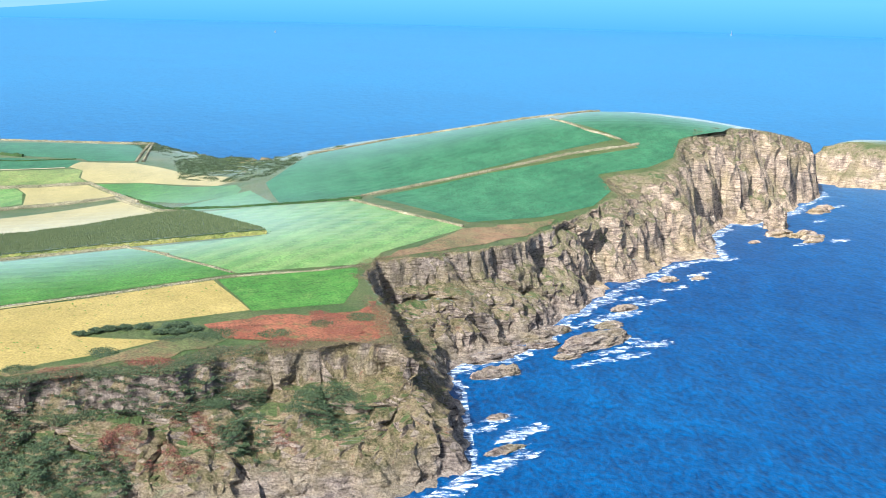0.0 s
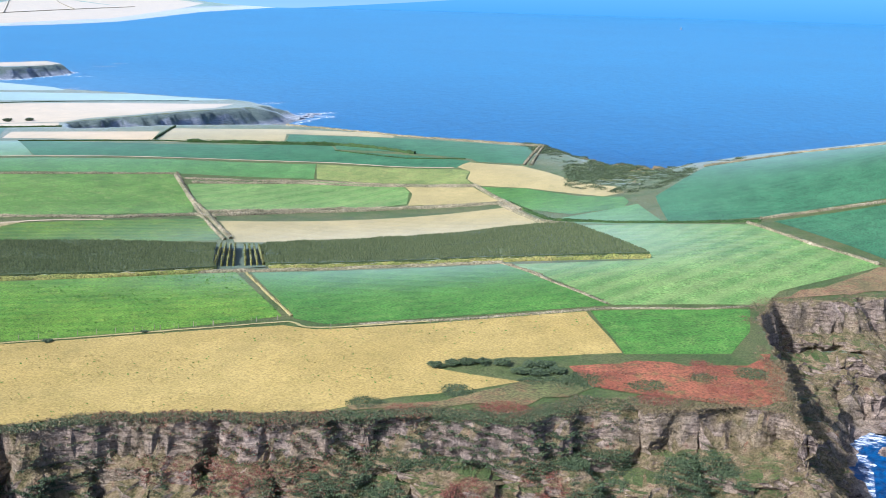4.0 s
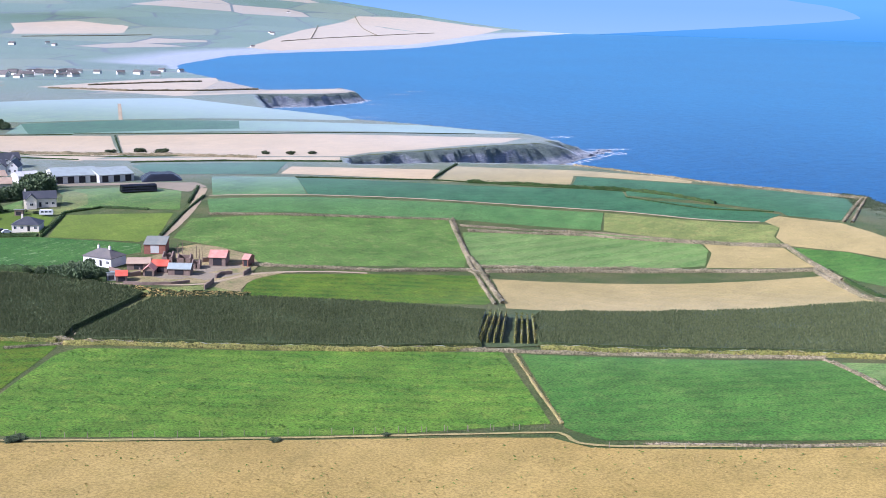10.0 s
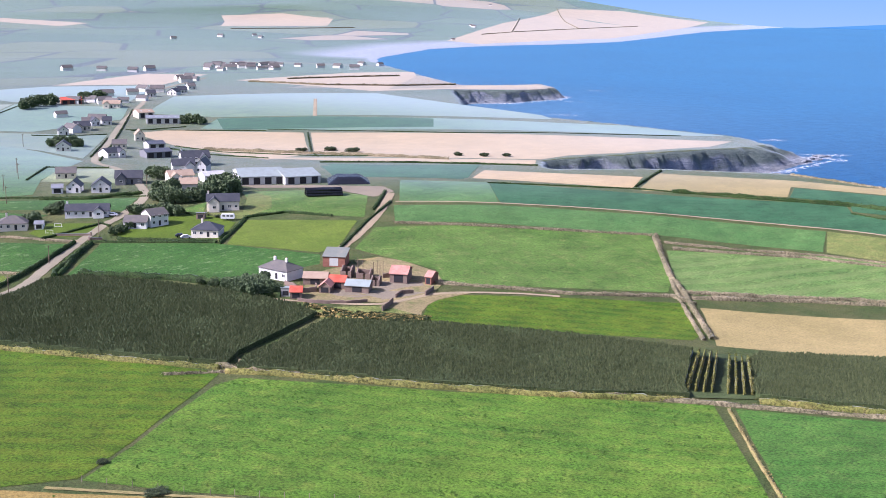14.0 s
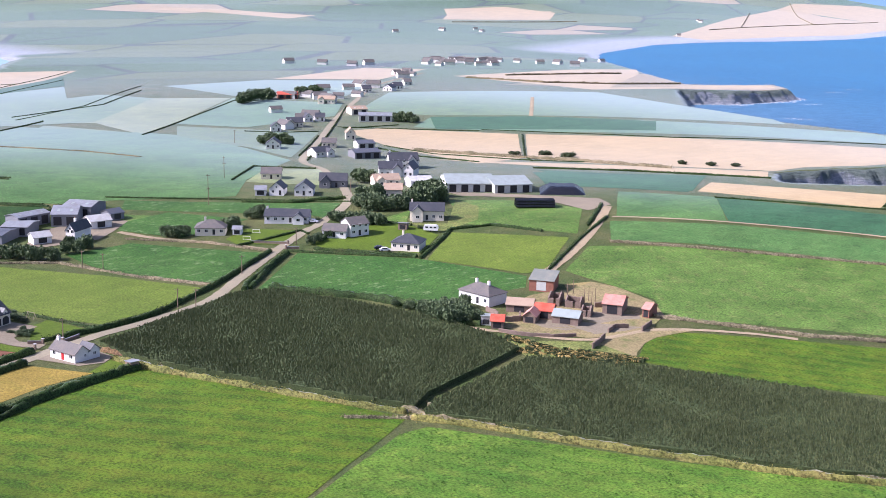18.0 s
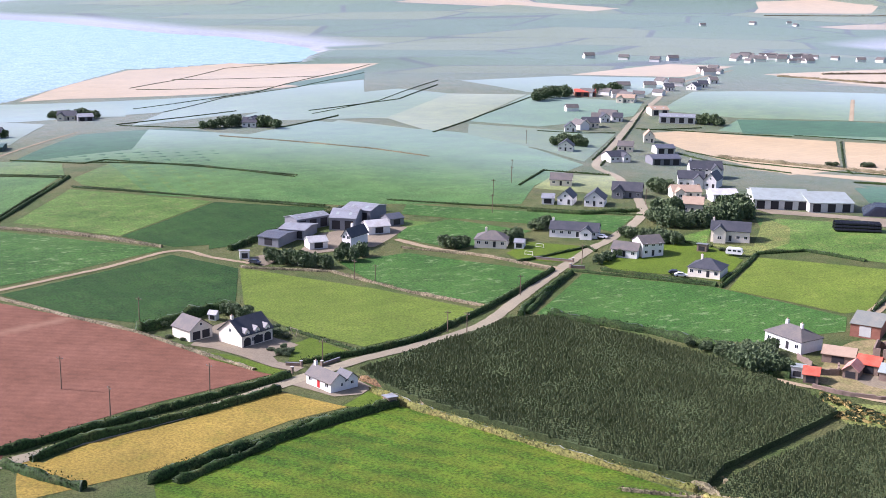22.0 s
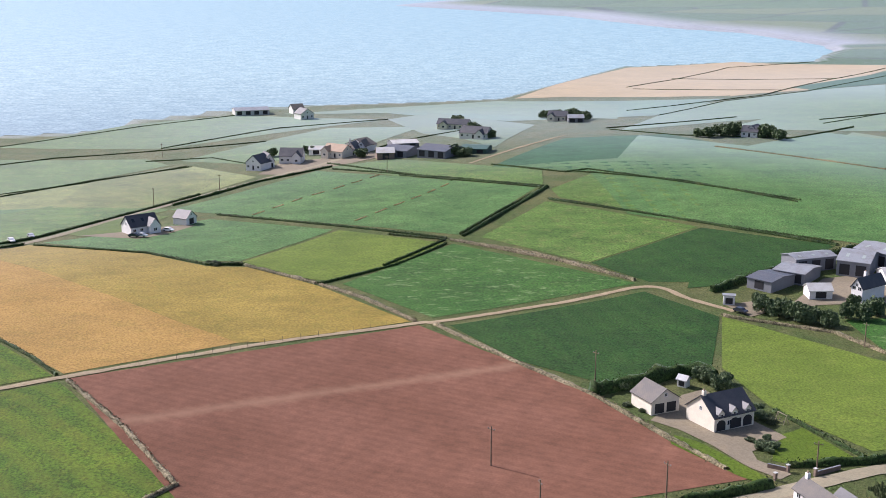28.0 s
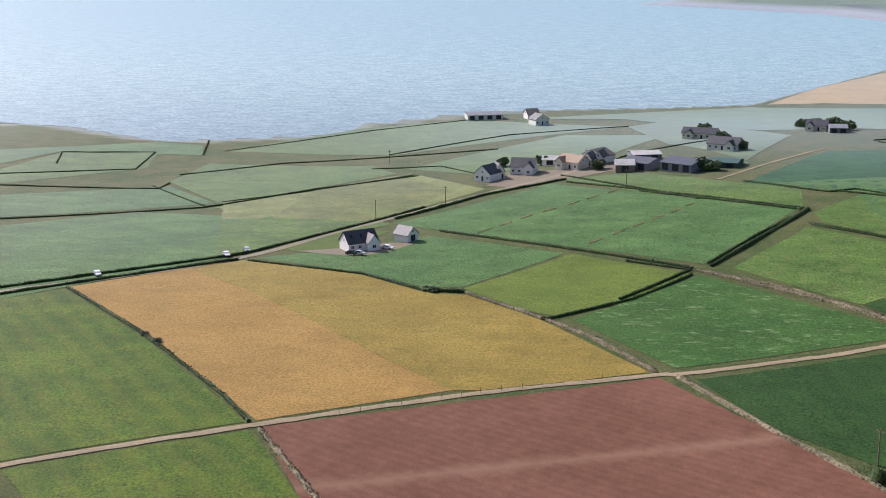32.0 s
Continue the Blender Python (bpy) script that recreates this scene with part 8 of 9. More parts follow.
sunroom = boxpart("sunroom", (5.1, -3.6, -0.6, 7.4, 1.6, 2.5), PAINT["white"], bungalow)
bm = bmesh.new()
slab(bm, [(4.9, -3.9, 3.0), (7.8, -3.9, 2.55), (7.8, 1.9, 2.55), (4.9, 1.9, 3.0)], 0.14)
part("sunroom_roof", bm, PAINT["greyslate"], sunroom)
for wy in (-2.6, -0.9, 0.8):
    window(bungalow, 7.4, wy, 0.7, 1.4, 1.6, 3)
window(bungalow, 6.25, -3.6, 0.6, 1.7, 1.7, 0)
annexe = boxpart("annexe", (-10.4, -5.2, -0.8, -5.1, 1.2, 2.1), PAINT["white"], bungalow)
boxpart("flat_roof", (-10.7, -5.5, 2.1, -5.1, 1.4, 2.32), PAINT["slate"], annexe, "dark flat felt roof")
window(bungalow, -7.6, -5.2, 0.8, 1.1, 1.0, 0)
house(-374.5, 410.2, 8.5, 12.9, 8.5, 3.0, 2.6, 'white', 'greyslate', note="white old farmhouse with a hipped slate roof and two chimneys", hip=1, chim=2)
house(-513.4, 421.3, 52.3, 18.2, 9, 2.5, 2.3, 'white', 'slate', note="long white bungalow with a slate roof", chim=1)
house(-478.7, 422.4, 42.0, 9.4, 7.5, 2.5, 2.1, 'white', 'greyslate', note="low white bungalow with a grey roof")
house(-476.8, 429.8, 85.2, 8.2, 8, 4.4, 2.2, 'white', 'greyslate', note="white two-storey modern house with big windows")
house(-444.9, 432.6, 37.9, 10.9, 9.5, 2.6, 2.7, 'cream', 'slate', note="cream hip-roofed bungalow with a dark roof", hip=1, chim=1)
house(-480.2, 468.2, 51.7, 14.0, 9, 3.8, 2.7, 'cream', 'slate', note="large cream house with a slate roof", chim=1)
house(-514.1, 386.6, 55.9, 11.7, 9.5, 2.5, 2.6, 'cream', 'greyslate', note="cream bungalow with a hipped grey roof", hip=1, chim=1)
house(-565.9, 447.7, 48.4, 6.5, 9, 2.8, 2.9, 'white', 'slate', note="white gabled house with a dark roof", ridge='y')
house(-558.0, 457.0, 52.2, 8.4, 10, 2.9, 3.2, 'white', 'slate', note="white gabled house behind a long hedge", ridge='y')
house(-568.3, 479.4, 52.3, 12.9, 9, 2.9, 3.1, 'slatewall', 'slate', note="dark-clad house with a steep slate roof")
house(-605.6, 467.3, 57.0, 9.8, 9, 2.6, 2.5, 'cream', 'greyslate', note="cream bungalow on a grassy plot")
house(-526.7, 484.4, 51.0, 8.2, 9, 3.8, 2.3, 'cream', 'tanroof', note="cream house with a tan tiled roof among trees", chim=1)
house(-556.6, 501.2, 69.0, 12.5, 9, 2.8, 2.2, 'cream', 'tanroof', note="cream building with a tan roof")
house(-581.9, 522.1, 57.4, 11.6, 11, 3.8, 2.9, 'white', 'slate', note="large white house with several slate roofs")
house(-574.5, 529.4, 40.2, 5.7, 12, 3.8, 3.1, 'white', 'slate', note="white gabled house wing with a slate roof", ridge='y')
house(-603.6, 545.8, 63.2, 15.4, 11, 4.3, 3.4, 'white', 'slate', note="tall white house with a steep slate roof", chim=1)
house(-732.5, 598.7, 60.6, 6.1, 9, 3.7, 3.1, 'cream', 'tanroof', note="cream gabled house with a tan roof", ridge='y')
house(-703.4, 564.1, 53.5, 8.4, 9, 2.8, 2.3, 'cream', 'greyslate', note="low cream house beside the village road")
house(-667.2, 534.5, 92.7, 11.4, 9, 2.8, 2.3, 'white', 'slate', note="white bungalow beside the village road")
house(-709.2, 528.9, 55.5, 8.4, 9, 2.8, 3.1, 'white', 'slate', note="white gabled house among trees", ridge='y')
house(-783.0, 573.8, 62.4, 6.8, 8, 2.8, 2.7, 'white', 'slate', note="white gabled house near the lane", ridge='y')
house(-798.5, 597.4, 67.4, 10.6, 9, 2.9, 2.9, 'cream', 'slate', note="cream house with a slate roof")
house(-816.5, 618.4, 77.7, 6.4, 8, 2.8, 2.7, 'white', 'slate', note="small white gabled house", ridge='y')
house(-815.2, 628.5, 55.3, 6.4, 8, 2.8, 2.5, 'white', 'slate', note="white house with a slate roof")
house(-894.2, 685.0, 48.8, 13.2, 9, 3.3, 2.3, 'cream', 'tanroof', note="cream house with a tan roof")
house(-951.7, 786.1, 28.2, 8.7, 9, 2.8, 2.7, 'white', 'slate', note="white house by the far road", ridge='y')
house(-966.1, 804.8, 67.3, 8.2, 9, 2.8, 2.7, 'white', 'slate', note="white house by the far road")
house(-1000.0, 840.2, 71.9, 7.1, 9, 2.8, 2.7, 'white', 'greyslate', note="white house by the far road")
house(-950.2, 760.6, 64.8, 7.6, 9, 2.8, 2.7, 'white', 'slate', note="white house by the far road")
house(-775.5, 126.2, 62.2, 8.7, 9, 3.4, 3.6, 'white', 'slate', note="white gabled house with a dark slate roof", ridge='y')
house(-781.6, 129.5, 114.4, 4.9, 9, 3.4, 3.4, 'white', 'slate', note="white gabled house in a row", ridge='y')
house(-791.5, 141.0, 86.6, 11.4, 10, 3.4, 3.4, 'white', 'slate', note="white house with a dark slate roof")
house(-800.1, 163.2, 56.7, 12.4, 9, 3.3, 2.9, 'cream', 'tanroof', note="cream house with a brown roof")
house(-817.2, 174.4, 55.6, 13.1, 9, 3.3, 2.9, 'white', 'greyslate', note="white house with pale gables", ridge='y')
house(-898.4, 224.9, 75.5, 18.4, 10, 2.8, 2.5, 'cream', 'slate', note="long cream bungalow with a slate roof")
house(-847.6, 235.7, 67.2, 15.8, 10, 2.9, 3.1, 'white', 'slate', note="white house with a steep slate roof")
house(-936.2, 290.2, 72.0, 11.4, 10, 2.9, 2.7, 'cream', 'slate', note="cream farmhouse with a slate roof")
house(-973.2, 129.6, 125.1, 9.5, 9, 3.3, 3.1, 'white', 'slate', note="white gabled coastal farmhouse", ridge='y')
house(-1002.0, 122.0, 114.4, 7.9, 9, 3.0, 2.9, 'white', 'greyslate', note="white coastal house near the lane")
house(-841.3, 386.8, 53.3, 8.0, 9, 3.0, 2.9, 'white', 'slate', note="white gabled house among dark trees", ridge='y')
house(-839.7, 384.6, 62.6, 8.6, 9, 2.8, 2.7, 'white', 'slate', note="white house among hedges")
house(-533.0, 339.7, 35.3, 3.9, 11, 4.3, 2.7, 'white', 'slate', note="white two-storey farmhouse with a slate roof", ridge='y', chim=1)
shed(-374.7, 437.0, 36.0, 8.2, 9, 3.3, 1.6, 'rustwall', 'dullgreen', note="tall brick and tin hay shed with a grey-green roof", mono=2, door=PAINT['palewall'])
shed(-359.9, 413.6, 40.3, 8.2, 7, 2.1, 1.4, 'stone', 'tanroof', note="long stone byre with a dull tan roof")
shed(-350.5, 415.2, 35.2, 5.7, 6.5, 2.3, 1.5, 'stone', 'redtin', note="stone shed with a bright red tin roof")
shed(-342.3, 417.0, 33.1, 8.0, 6.5, 2.1, 1.4, 'stone', 'whitetin', note="stone shed with a white tin roof")
shed(-349.0, 408.3, 34.8, 3.8, 6, 2.0, 1.5, 'stone', 'rusttin', note="small stone shed with a faded red roof", ridge='y')
shed(-354.8, 395.5, 43.2, 3.0, 5, 1.8, 0.7, 'palewall', 'whitetin', note="small open shed with a white tin roof", mono=1)
shed(-350.2, 395.9, 45.0, 3.7, 5.5, 2.0, 1.3, 'stone', 'redtin', note="small shed with a patched red and white roof")
shed(-343.4, 438.7, 33.3, 6.1, 10, 3.0, 1.8, 'stone', 'rusttin', note="stone barn with a faded red tin roof")
shed(-334.2, 444.7, 21.8, 2.2, 7, 2.5, 1.3, 'rustwall', 'rusttin', note="small red tin shed")
ruin(-359.6, 428.4, 35.0, 3.4, 8, 2.4, 1.2, 'stone', note="roofless stone outbuilding near the lane")
ruin(-354.4, 431.6, 36.0, 4.6, 6.5, 2.0, 0.9, 'stone', note="ruined stone shed with standing gables")
ruin(-344.6, 427.6, 36.0, 2.6, 5.5, 2.0, 1.0, 'stone', note="roofless stone gable near the lane")
shed(-548.1, 314.8, 41.9, 8.7, 13, 2.8, 0.8, 'slatewall', 'darktin', note="low farm shed with a dark roof")
shed(-555.7, 325.2, 50.4, 10.2, 13, 3.1, 0.8, 'slatewall', 'greytin', note="farm shed with a grey sheeted roof")
shed(-566.8, 332.2, 109.1, 15.4, 8, 4.1, 0.9, 'slatewall', 'greytin', note="long farm shed with a grey roof")
shed(-562.9, 347.1, 58.9, 10.1, 16, 4.4, 2.2, 'slatewall', 'greytin', note="grey steel cattle shed with dark gables")
shed(-572.4, 358.2, 41.9, 12.4, 14, 4.4, 1.3, 'slatewall', 'greytin', note="large farm shed with a weathered grey roof")
shed(-536.5, 325.9, 90.0, 6.9, 6, 2.3, 1.6, 'white', 'palegrey', note="small white gabled shed")
shed(-550.0, 354.3, 90.9, 8.8, 8, 2.6, 1.8, 'white', 'palegrey', note="white shed with a pale roof")
shed(-559.4, 364.8, 103.2, 6.5, 7, 2.5, 1.4, 'slatewall', 'darktin', note="dark lean farm store")
shed(-788.1, 187.7, 96.2, 8.7, 9, 3.0, 2.0, 'stone', 'palegrey', note="stone barn with a pale sheet roof")
house(-805.9, 170.8, 75.2, 4.8, 8, 3.3, 2.9, 'white', 'slate', note="white gabled house with a chimney", ridge='y', chim=1)
house(-811.5, 175.8, 75.1, 4.2, 8, 3.3, 2.9, 'white', 'greyslate', note="small white gabled house", ridge='y')
shed(-813.8, 151.5, 87.9, 7.5, 8, 2.5, 1.3, 'white', 'palegrey', note="white outhouse with a pale roof")
shed(-818.0, 196.2, 106.6, 13.7, 12, 3.1, 1.1, 'slatewall', 'palegrey', note="long low cattle shed with a pale roof")
shed(-524.6, 525.6, 59.2, 22.3, 24, 3.8, 2.7, 'palewall', 'whitetin', note="large pale green-white farm shed")
shed(-513.4, 539.5, 66.9, 18.1, 26, 3.6, 2.2, 'palewall', 'whitetin', note="large pale farm shed with a low roof")
shed(-570.0, 440.9, 57.2, 5.0, 8, 2.3, 1.3, 'white', 'greytin', note="white garage with a grey roof")
shed(-543.5, 511.4, 68.9, 10.9, 12, 3.0, 1.6, 'white', 'palegrey', note="white hall with a pale green roof")
shed(-799.8, 665.0, 56.7, 23.3, 16, 3.8, 1.4, 'palewall', 'greytin', note="long village hall with a grey roof and windows")
shed(-832.9, 671.8, 72.8, 12.0, 14, 3.8, 1.8, 'cream', 'tanroof', note="cream hall building near the lane")
shed(-689.5, 580.0, 70.9, 10.3, 12, 3.3, 1.4, 'palewall', 'darktin', note="workshop with a dark roof")
shed(-652.3, 554.6, 73.8, 15.1, 13, 3.3, 1.4, 'slatewall', 'darktin', note="dark workshop shed near the lane")
shed(-939.9, 676.5, 65.2, 15.9, 14, 3.0, 1.8, 'rustwall', 'redtin', note="far shed with a red roof")
shed(-795.5, 196.2, 60.5, 14.0, 16, 3.0, 1.6, 'slatewall', 'darktin', note="dark farm shed near the lane")
shed(-787.6, 215.3, 58.9, 16.0, 18, 3.3, 1.8, 'slatewall', 'darktin', note="dark cattle shed with a grey roof")
shed(-794.6, 233.5, 75.3, 13.3, 14, 2.1, 0.9, 'greenwall', 'greentin', note="low green shed near the lane")
shed(-998.4, 91.7, 107.9, 22.6, 14, 2.8, 1.4, 'palewall', 'greytin', note="long coastal farm shed")
shed(-926.3, 299.6, 89.2, 9.4, 12, 2.6, 1.4, 'slatewall', 'greytin', note="dark farm outbuilding near the lane")
shed(-471.4, 449.6, 40.4, 3.5, 3.5, 1.9, 0.5, 'stone', 'greytin', note="small garden shelter near the lane", mono=1)
shed(-506.7, 394.3, 53.1, 3.4, 5, 1.9, 0.9, 'white', 'greytin', note="small white garden shed")
shed(-372.9, 290.1, 93.4, 2.3, 3, 1.8, 0.4, 'stone', 'greytin', note="small concrete pump house", mono=1)
shed(-530.9, 297.6, 77.7, 3.3, 3.5, 2.1, 0.4, 'white', 'greytin', note="small white flat-roofed hut", mono=1)
shed(-461.0, 269.6, 49.8, 2.3, 2.2, 1.6, 0.8, 'palewall', 'greytin', note="small timber playhouse on legs")
tree(-362.7, 384.3, 3.4, 4.6)
tree(-359.2, 385.8, 3.9, 5.0)
tree(-358.4, 389.2, 3.4, 4.6)
tree(-358.0, 392.1, 3.0, 4.2)
tree(-368.7, 385.8, 2.6, 3.4)
tree(-368.4, 393.0, 3.0, 4.2)
tree(-372.2, 400.4, 2.6, 3.8)
tree(-374.4, 385.8, 2.1, 2.7)
tree(-380.7, 385.2, 2.1, 2.5)
tree(-386.0, 383.8, 1.7, 2.2)
tree(-522.1, 306.0, 3.4, 4.2)
tree(-518.2, 308.9, 3.9, 5.0)
tree(-514.2, 312.1, 3.9, 5.0)
tree(-511.2, 316.7, 3.4, 4.6)
tree(-508.6, 320.4, 3.0, 4.2)
tree(-515.4, 327.4, 2.6, 4.2)
tree(-513.9, 332.0, 3.0, 5.0)
tree(-518.6, 336.7, 3.0, 5.0)
tree(-525.4, 332.8, 2.1, 3.8)
tree(-528.4, 305.9, 2.6, 3.4)
tree(-518.8, 459.7, 4.3, 5.0)
tree(-511.5, 459.8, 5.2, 6.7)
tree(-506.5, 461.9, 5.2, 6.7)
tree(-504.2, 466.8, 5.2, 5.9)
tree(-503.3, 472.9, 5.2, 5.9)
tree(-502.7, 478.7, 5.2, 6.7)
tree(-503.6, 485.8, 5.2, 7.6)
tree(-506.5, 493.8, 5.2, 7.6)
tree(-525.4, 469.2, 5.2, 6.7)
tree(-521.3, 471.0, 5.2, 7.6)
tree(-515.7, 490.8, 5.2, 7.6)
tree(-516.1, 497.8, 5.2, 7.6)
tree(-569.4, 496.5, 4.3, 5.9)
tree(-565.5, 499.1, 4.3, 5.9)
tree(-579.0, 499.5, 3.4, 5.0)
tree(-728.3, 533.9, 5.2, 5.0)
tree(-732.0, 541.4, 6.0, 5.9)
tree(-727.2, 546.0, 5.2, 5.9)
tree(-722.8, 547.0, 4.3, 5.0)
tree(-787.4, 675.9, 5.2, 5.9)
tree(-783.9, 679.9, 6.0, 6.7)
tree(-778.3, 682.3, 5.2, 5.0)
tree(-925.5, 632.1, 6.9, 7.6)
tree(-932.4, 645.3, 7.7, 8.4)
tree(-939.5, 658.9, 7.7, 8.4)
tree(-920.6, 624.9, 6.0, 6.7)
tree(-945.3, 694.1, 6.9, 7.6)
tree(-952.7, 711.1, 6.9, 7.6)
tree(-835.4, 361.2, 5.2, 5.0)
tree(-839.3, 370.7, 6.0, 5.9)
tree(-844.2, 377.1, 6.0, 6.7)
tree(-834.4, 392.0, 6.0, 6.7)
tree(-827.6, 395.4, 5.2, 5.0)
tree(-836.7, 356.5, 4.3, 4.2)
tree(-950.2, 284.5, 5.2, 5.0)
tree(-951.7, 290.1, 5.2, 5.0)
tree(-941.5, 299.7, 6.0, 5.9)
tree(-937.7, 306.5, 5.2, 5.0)
tree(-914.2, 227.8, 5.2, 5.9)
tree(-843.6, 242.6, 4.3, 4.2)
tree(-886.6, 236.1, 4.3, 4.2)
tree(-475.5, 412.2, 2.6, 3.0)
tree(-474.1, 408.1, 2.6, 3.0)
tree(-478.7, 418.6, 2.6, 2.9)
tree(-502.8, 437.1, 3.4, 3.8)
tree(-493.7, 440.8, 3.4, 4.2)
tree(-487.7, 443.9, 3.4, 4.2)
tree(-483.6, 446.9, 3.4, 4.2)
tree(-499.0, 437.1, 3.4, 4.2)
tree(-491.9, 444.3, 3.4, 4.6)
tree(-517.9, 369.8, 3.4, 4.2)
tree(-515.4, 372.0, 3.4, 4.2)
tree(-516.4, 375.8, 3.0, 3.8)
tree(-514.9, 394.0, 3.4, 4.2)
tree(-516.5, 398.3, 3.4, 4.2)
tree(-530.7, 417.5, 3.4, 4.2)
tree(-527.3, 412.1, 3.4, 4.2)
tree(-422.1, 280.4, 1.7, 1.3)
tree(-421.9, 278.1, 1.4, 1.0)
tree(-426.4, 280.2, 1.3, 1.1)
tree(-458.0, 278.0, 2.6, 3.4)
tree(-463.6, 276.5, 2.6, 3.0)
tree(-465.9, 274.7, 2.6, 2.9)
tree(-462.9, 280.4, 2.1, 2.5)
tree(-421.9, 277.7, 1.4, 1.1)
tree(-419.7, 278.9, 1.2, 0.9)
tree(-423.4, 277.6, 1.0, 0.8)
tree(-443.8, 282.3, 2.1, 2.0)
tree(-439.6, 282.5, 1.9, 1.7)
tree(-457.8, 254.2, 1.7, 1.8)
tree(-794.0, 175.8, 4.3, 4.2)
tree(-785.4, 222.1, 5.2, 5.0)
tree(-781.7, 227.0, 4.3, 4.2)
tree(-812.6, 147.6, 3.4, 4.2)
tree(-811.5, 128.4, 3.4, 4.2)
bush(-93.8, 307.8, 2.2, 1.7)
bush(-90.8, 310.2, 2.4, 1.8)
bush(-87.7, 312.4, 2.4, 1.8)
bush(-84.3, 313.9, 2.2, 1.7)
bush(-79.6, 315.0, 2.4, 1.8)
bush(-72.2, 316.1, 2.6, 1.8)
bush(-68.8, 316.9, 2.8, 1.8)
bush(-73.2, 310.5, 2.6, 1.7)
bush(-69.6, 310.8, 2.8, 1.7)
bush(-65.6, 313.8, 2.6, 1.7)
bush(-243.3, 264.4, 2.1, 1.3)
bush(-195.2, 295.4, 1.5, 0.9)
bush(-176.9, 311.7, 1.2, 0.8)
bush(-265.1, 267.1, 1.4, 1.2)
bush(-243.0, 265.3, 2.2, 1.2)
bush(-620.8, 640.2, 4.3, 3.4)
bush(-613.5, 657.3, 4.3, 3.4)
bush(-598.4, 662.3, 5.2, 3.8)
bush(-539.9, 695.0, 3.4, 2.9)
bush(-526.7, 703.7, 3.4, 2.9)
bush(-517.1, 713.7, 3.4, 2.5)
utility_pole(-410.2, 220.3, 8.5)
utility_pole(-395.1, 252.6, 8)
utility_pole(-373.5, 202.4, 8)
utility_pole(-385.6, 227.8, 8)
utility_pole(-408.8, 285.5, 7)
utility_pole(-451.4, 365.6, 7)
utility_pole(-421.5, 332.9, 6.5)
utility_pole(-425.3, 328.6, 6.5)
utility_pole(-490.7, 324.1, 7)
utility_pole(-463.2, 248.5, 8)
utility_pole(-561.3, 409.9, 8)
utility_pole(-616.9, 447.2, 8)
utility_pole(-738.1, 519.0, 8)
utility_pole(-484.2, 329.0, 6.5)
utility_pole(-691.8, 92.8, 8)
utility_pole(-720.9, 115.9, 8)
utility_pole(-746.8, 189.9, 8)
utility_pole(-828.2, 68.1, 7)
utility_pole(-589.6, 424.3, 8)
utility_pole(-634.7, 456.6, 8)
utility_pole(-548.2, 475.7, 7)
utility_pole(-476.5, 402.8, 7)
utility_pole(-190.1, 229.0, 4.6)
fence([(-259.1, 258.4), (-235.0, 271.6), (-207.0, 291.4), (-179.9, 311.6), (-155.2, 330.3)], "pale wooden fence stakes along the lane")
fence([(-181.6, 309.3), (-162.9, 323.5), (-149.2, 334.2)], "pale wooden fence stakes along the lane")
fence([(-131.5, 330.2), (-103.0, 345.4), (-81.7, 359.2)], "pale wooden fence stakes along the lane")
fence([(-466.3, 137.6), (-486.9, 165.4), (-505.8, 196.7)], "pale wooden fence stakes along the lane")
timber_post(-354.6, 436.2, 4.5)
timber_post(-355.8, 439.3, 4.5)
timber_post(-351.3, 436.2, 4.5)
timber_post(-353.6, 440.1, 4.5)
timber_post(-364.6, 440.9, 4.5)
timber_post(-363.7, 437.4, 4.5)
far_cottage(-2194, 2646, 0, 0.8)
far_cottage(-2729, 3370, 37, 0.9)
far_cottage(-1997, 1547, 74, 1.0)
far_cottage(-2041, 1694, 21, 1.1)
far_cottage(-2062, 1798, 58, 0.8)
far_cottage(-1999, 1762, 5, 0.9)
far_cottage(-1257, 952, 42, 1.0)
far_cottage(-1269, 983, 79, 1.1)
far_cottage(-1239, 1187, 26, 0.8)
far_cottage(-1207, 1196, 63, 0.9)
far_cottage(-1204, 1223, 10, 1.0)
far_cottage(-1165, 1215, 47, 1.1)
far_cottage(-1292, 1389, 84, 0.8)
far_cottage(-940, 695, 31, 0.9)
far_cottage(-922, 696, 68, 1.0)
far_cottage(-904, 692, 15, 1.1)
far_cottage(-919, 712, 52, 0.8)
far_cottage(-965, 718, 89, 0.9)
far_cottage(-937, 677, 36, 1.0)
far_cottage(-1080, 894, 73, 1.1)
far_cottage(-1095, 916, 20, 0.8)
far_cottage(-820, 617, 57, 0.9)
far_cottage(-792, 586, 4, 1.0)
far_cottage(-825, 627, 41, 1.1)
far_cottage(-867, 623, 78, 0.8)
far_cottage(-1293, 1108, 25, 0.9)
far_cottage(-1281, 1118, 62, 1.0)
far_cottage(-1271, 1071, 9, 1.1)
far_cottage(-1201, 1115, 46, 0.8)
far_cottage(-1260, 1146, 83, 0.9)
far_cottage(-1264, 1121, 30, 1.0)
far_cottage(-1295, 1102, 67, 1.1)
far_cottage(-1212, 1043, 14, 0.8)
far_cottage(-1203, 1106, 51, 0.9)
far_cottage(-1262, 1152, 88, 1.0)
far_cottage(-1239, 1074, 35, 1.1)
far_cottage(-1201, 1093, 72, 0.8)
far_cottage(-1272, 1170, 19, 0.9)
far_cottage(-1223, 1096, 56, 1.0)
far_cottage(-1274, 1126, 3, 1.1)
far_cottage(-1284, 1130, 40, 0.8)
far_cottage(-1194, 1111, 77, 0.9)
far_cottage(-1261, 1120, 24, 1.0)
far_cottage(-1223, 1132, 61, 1.1)
far_cottage(-1197, 1108, 8, 0.8)
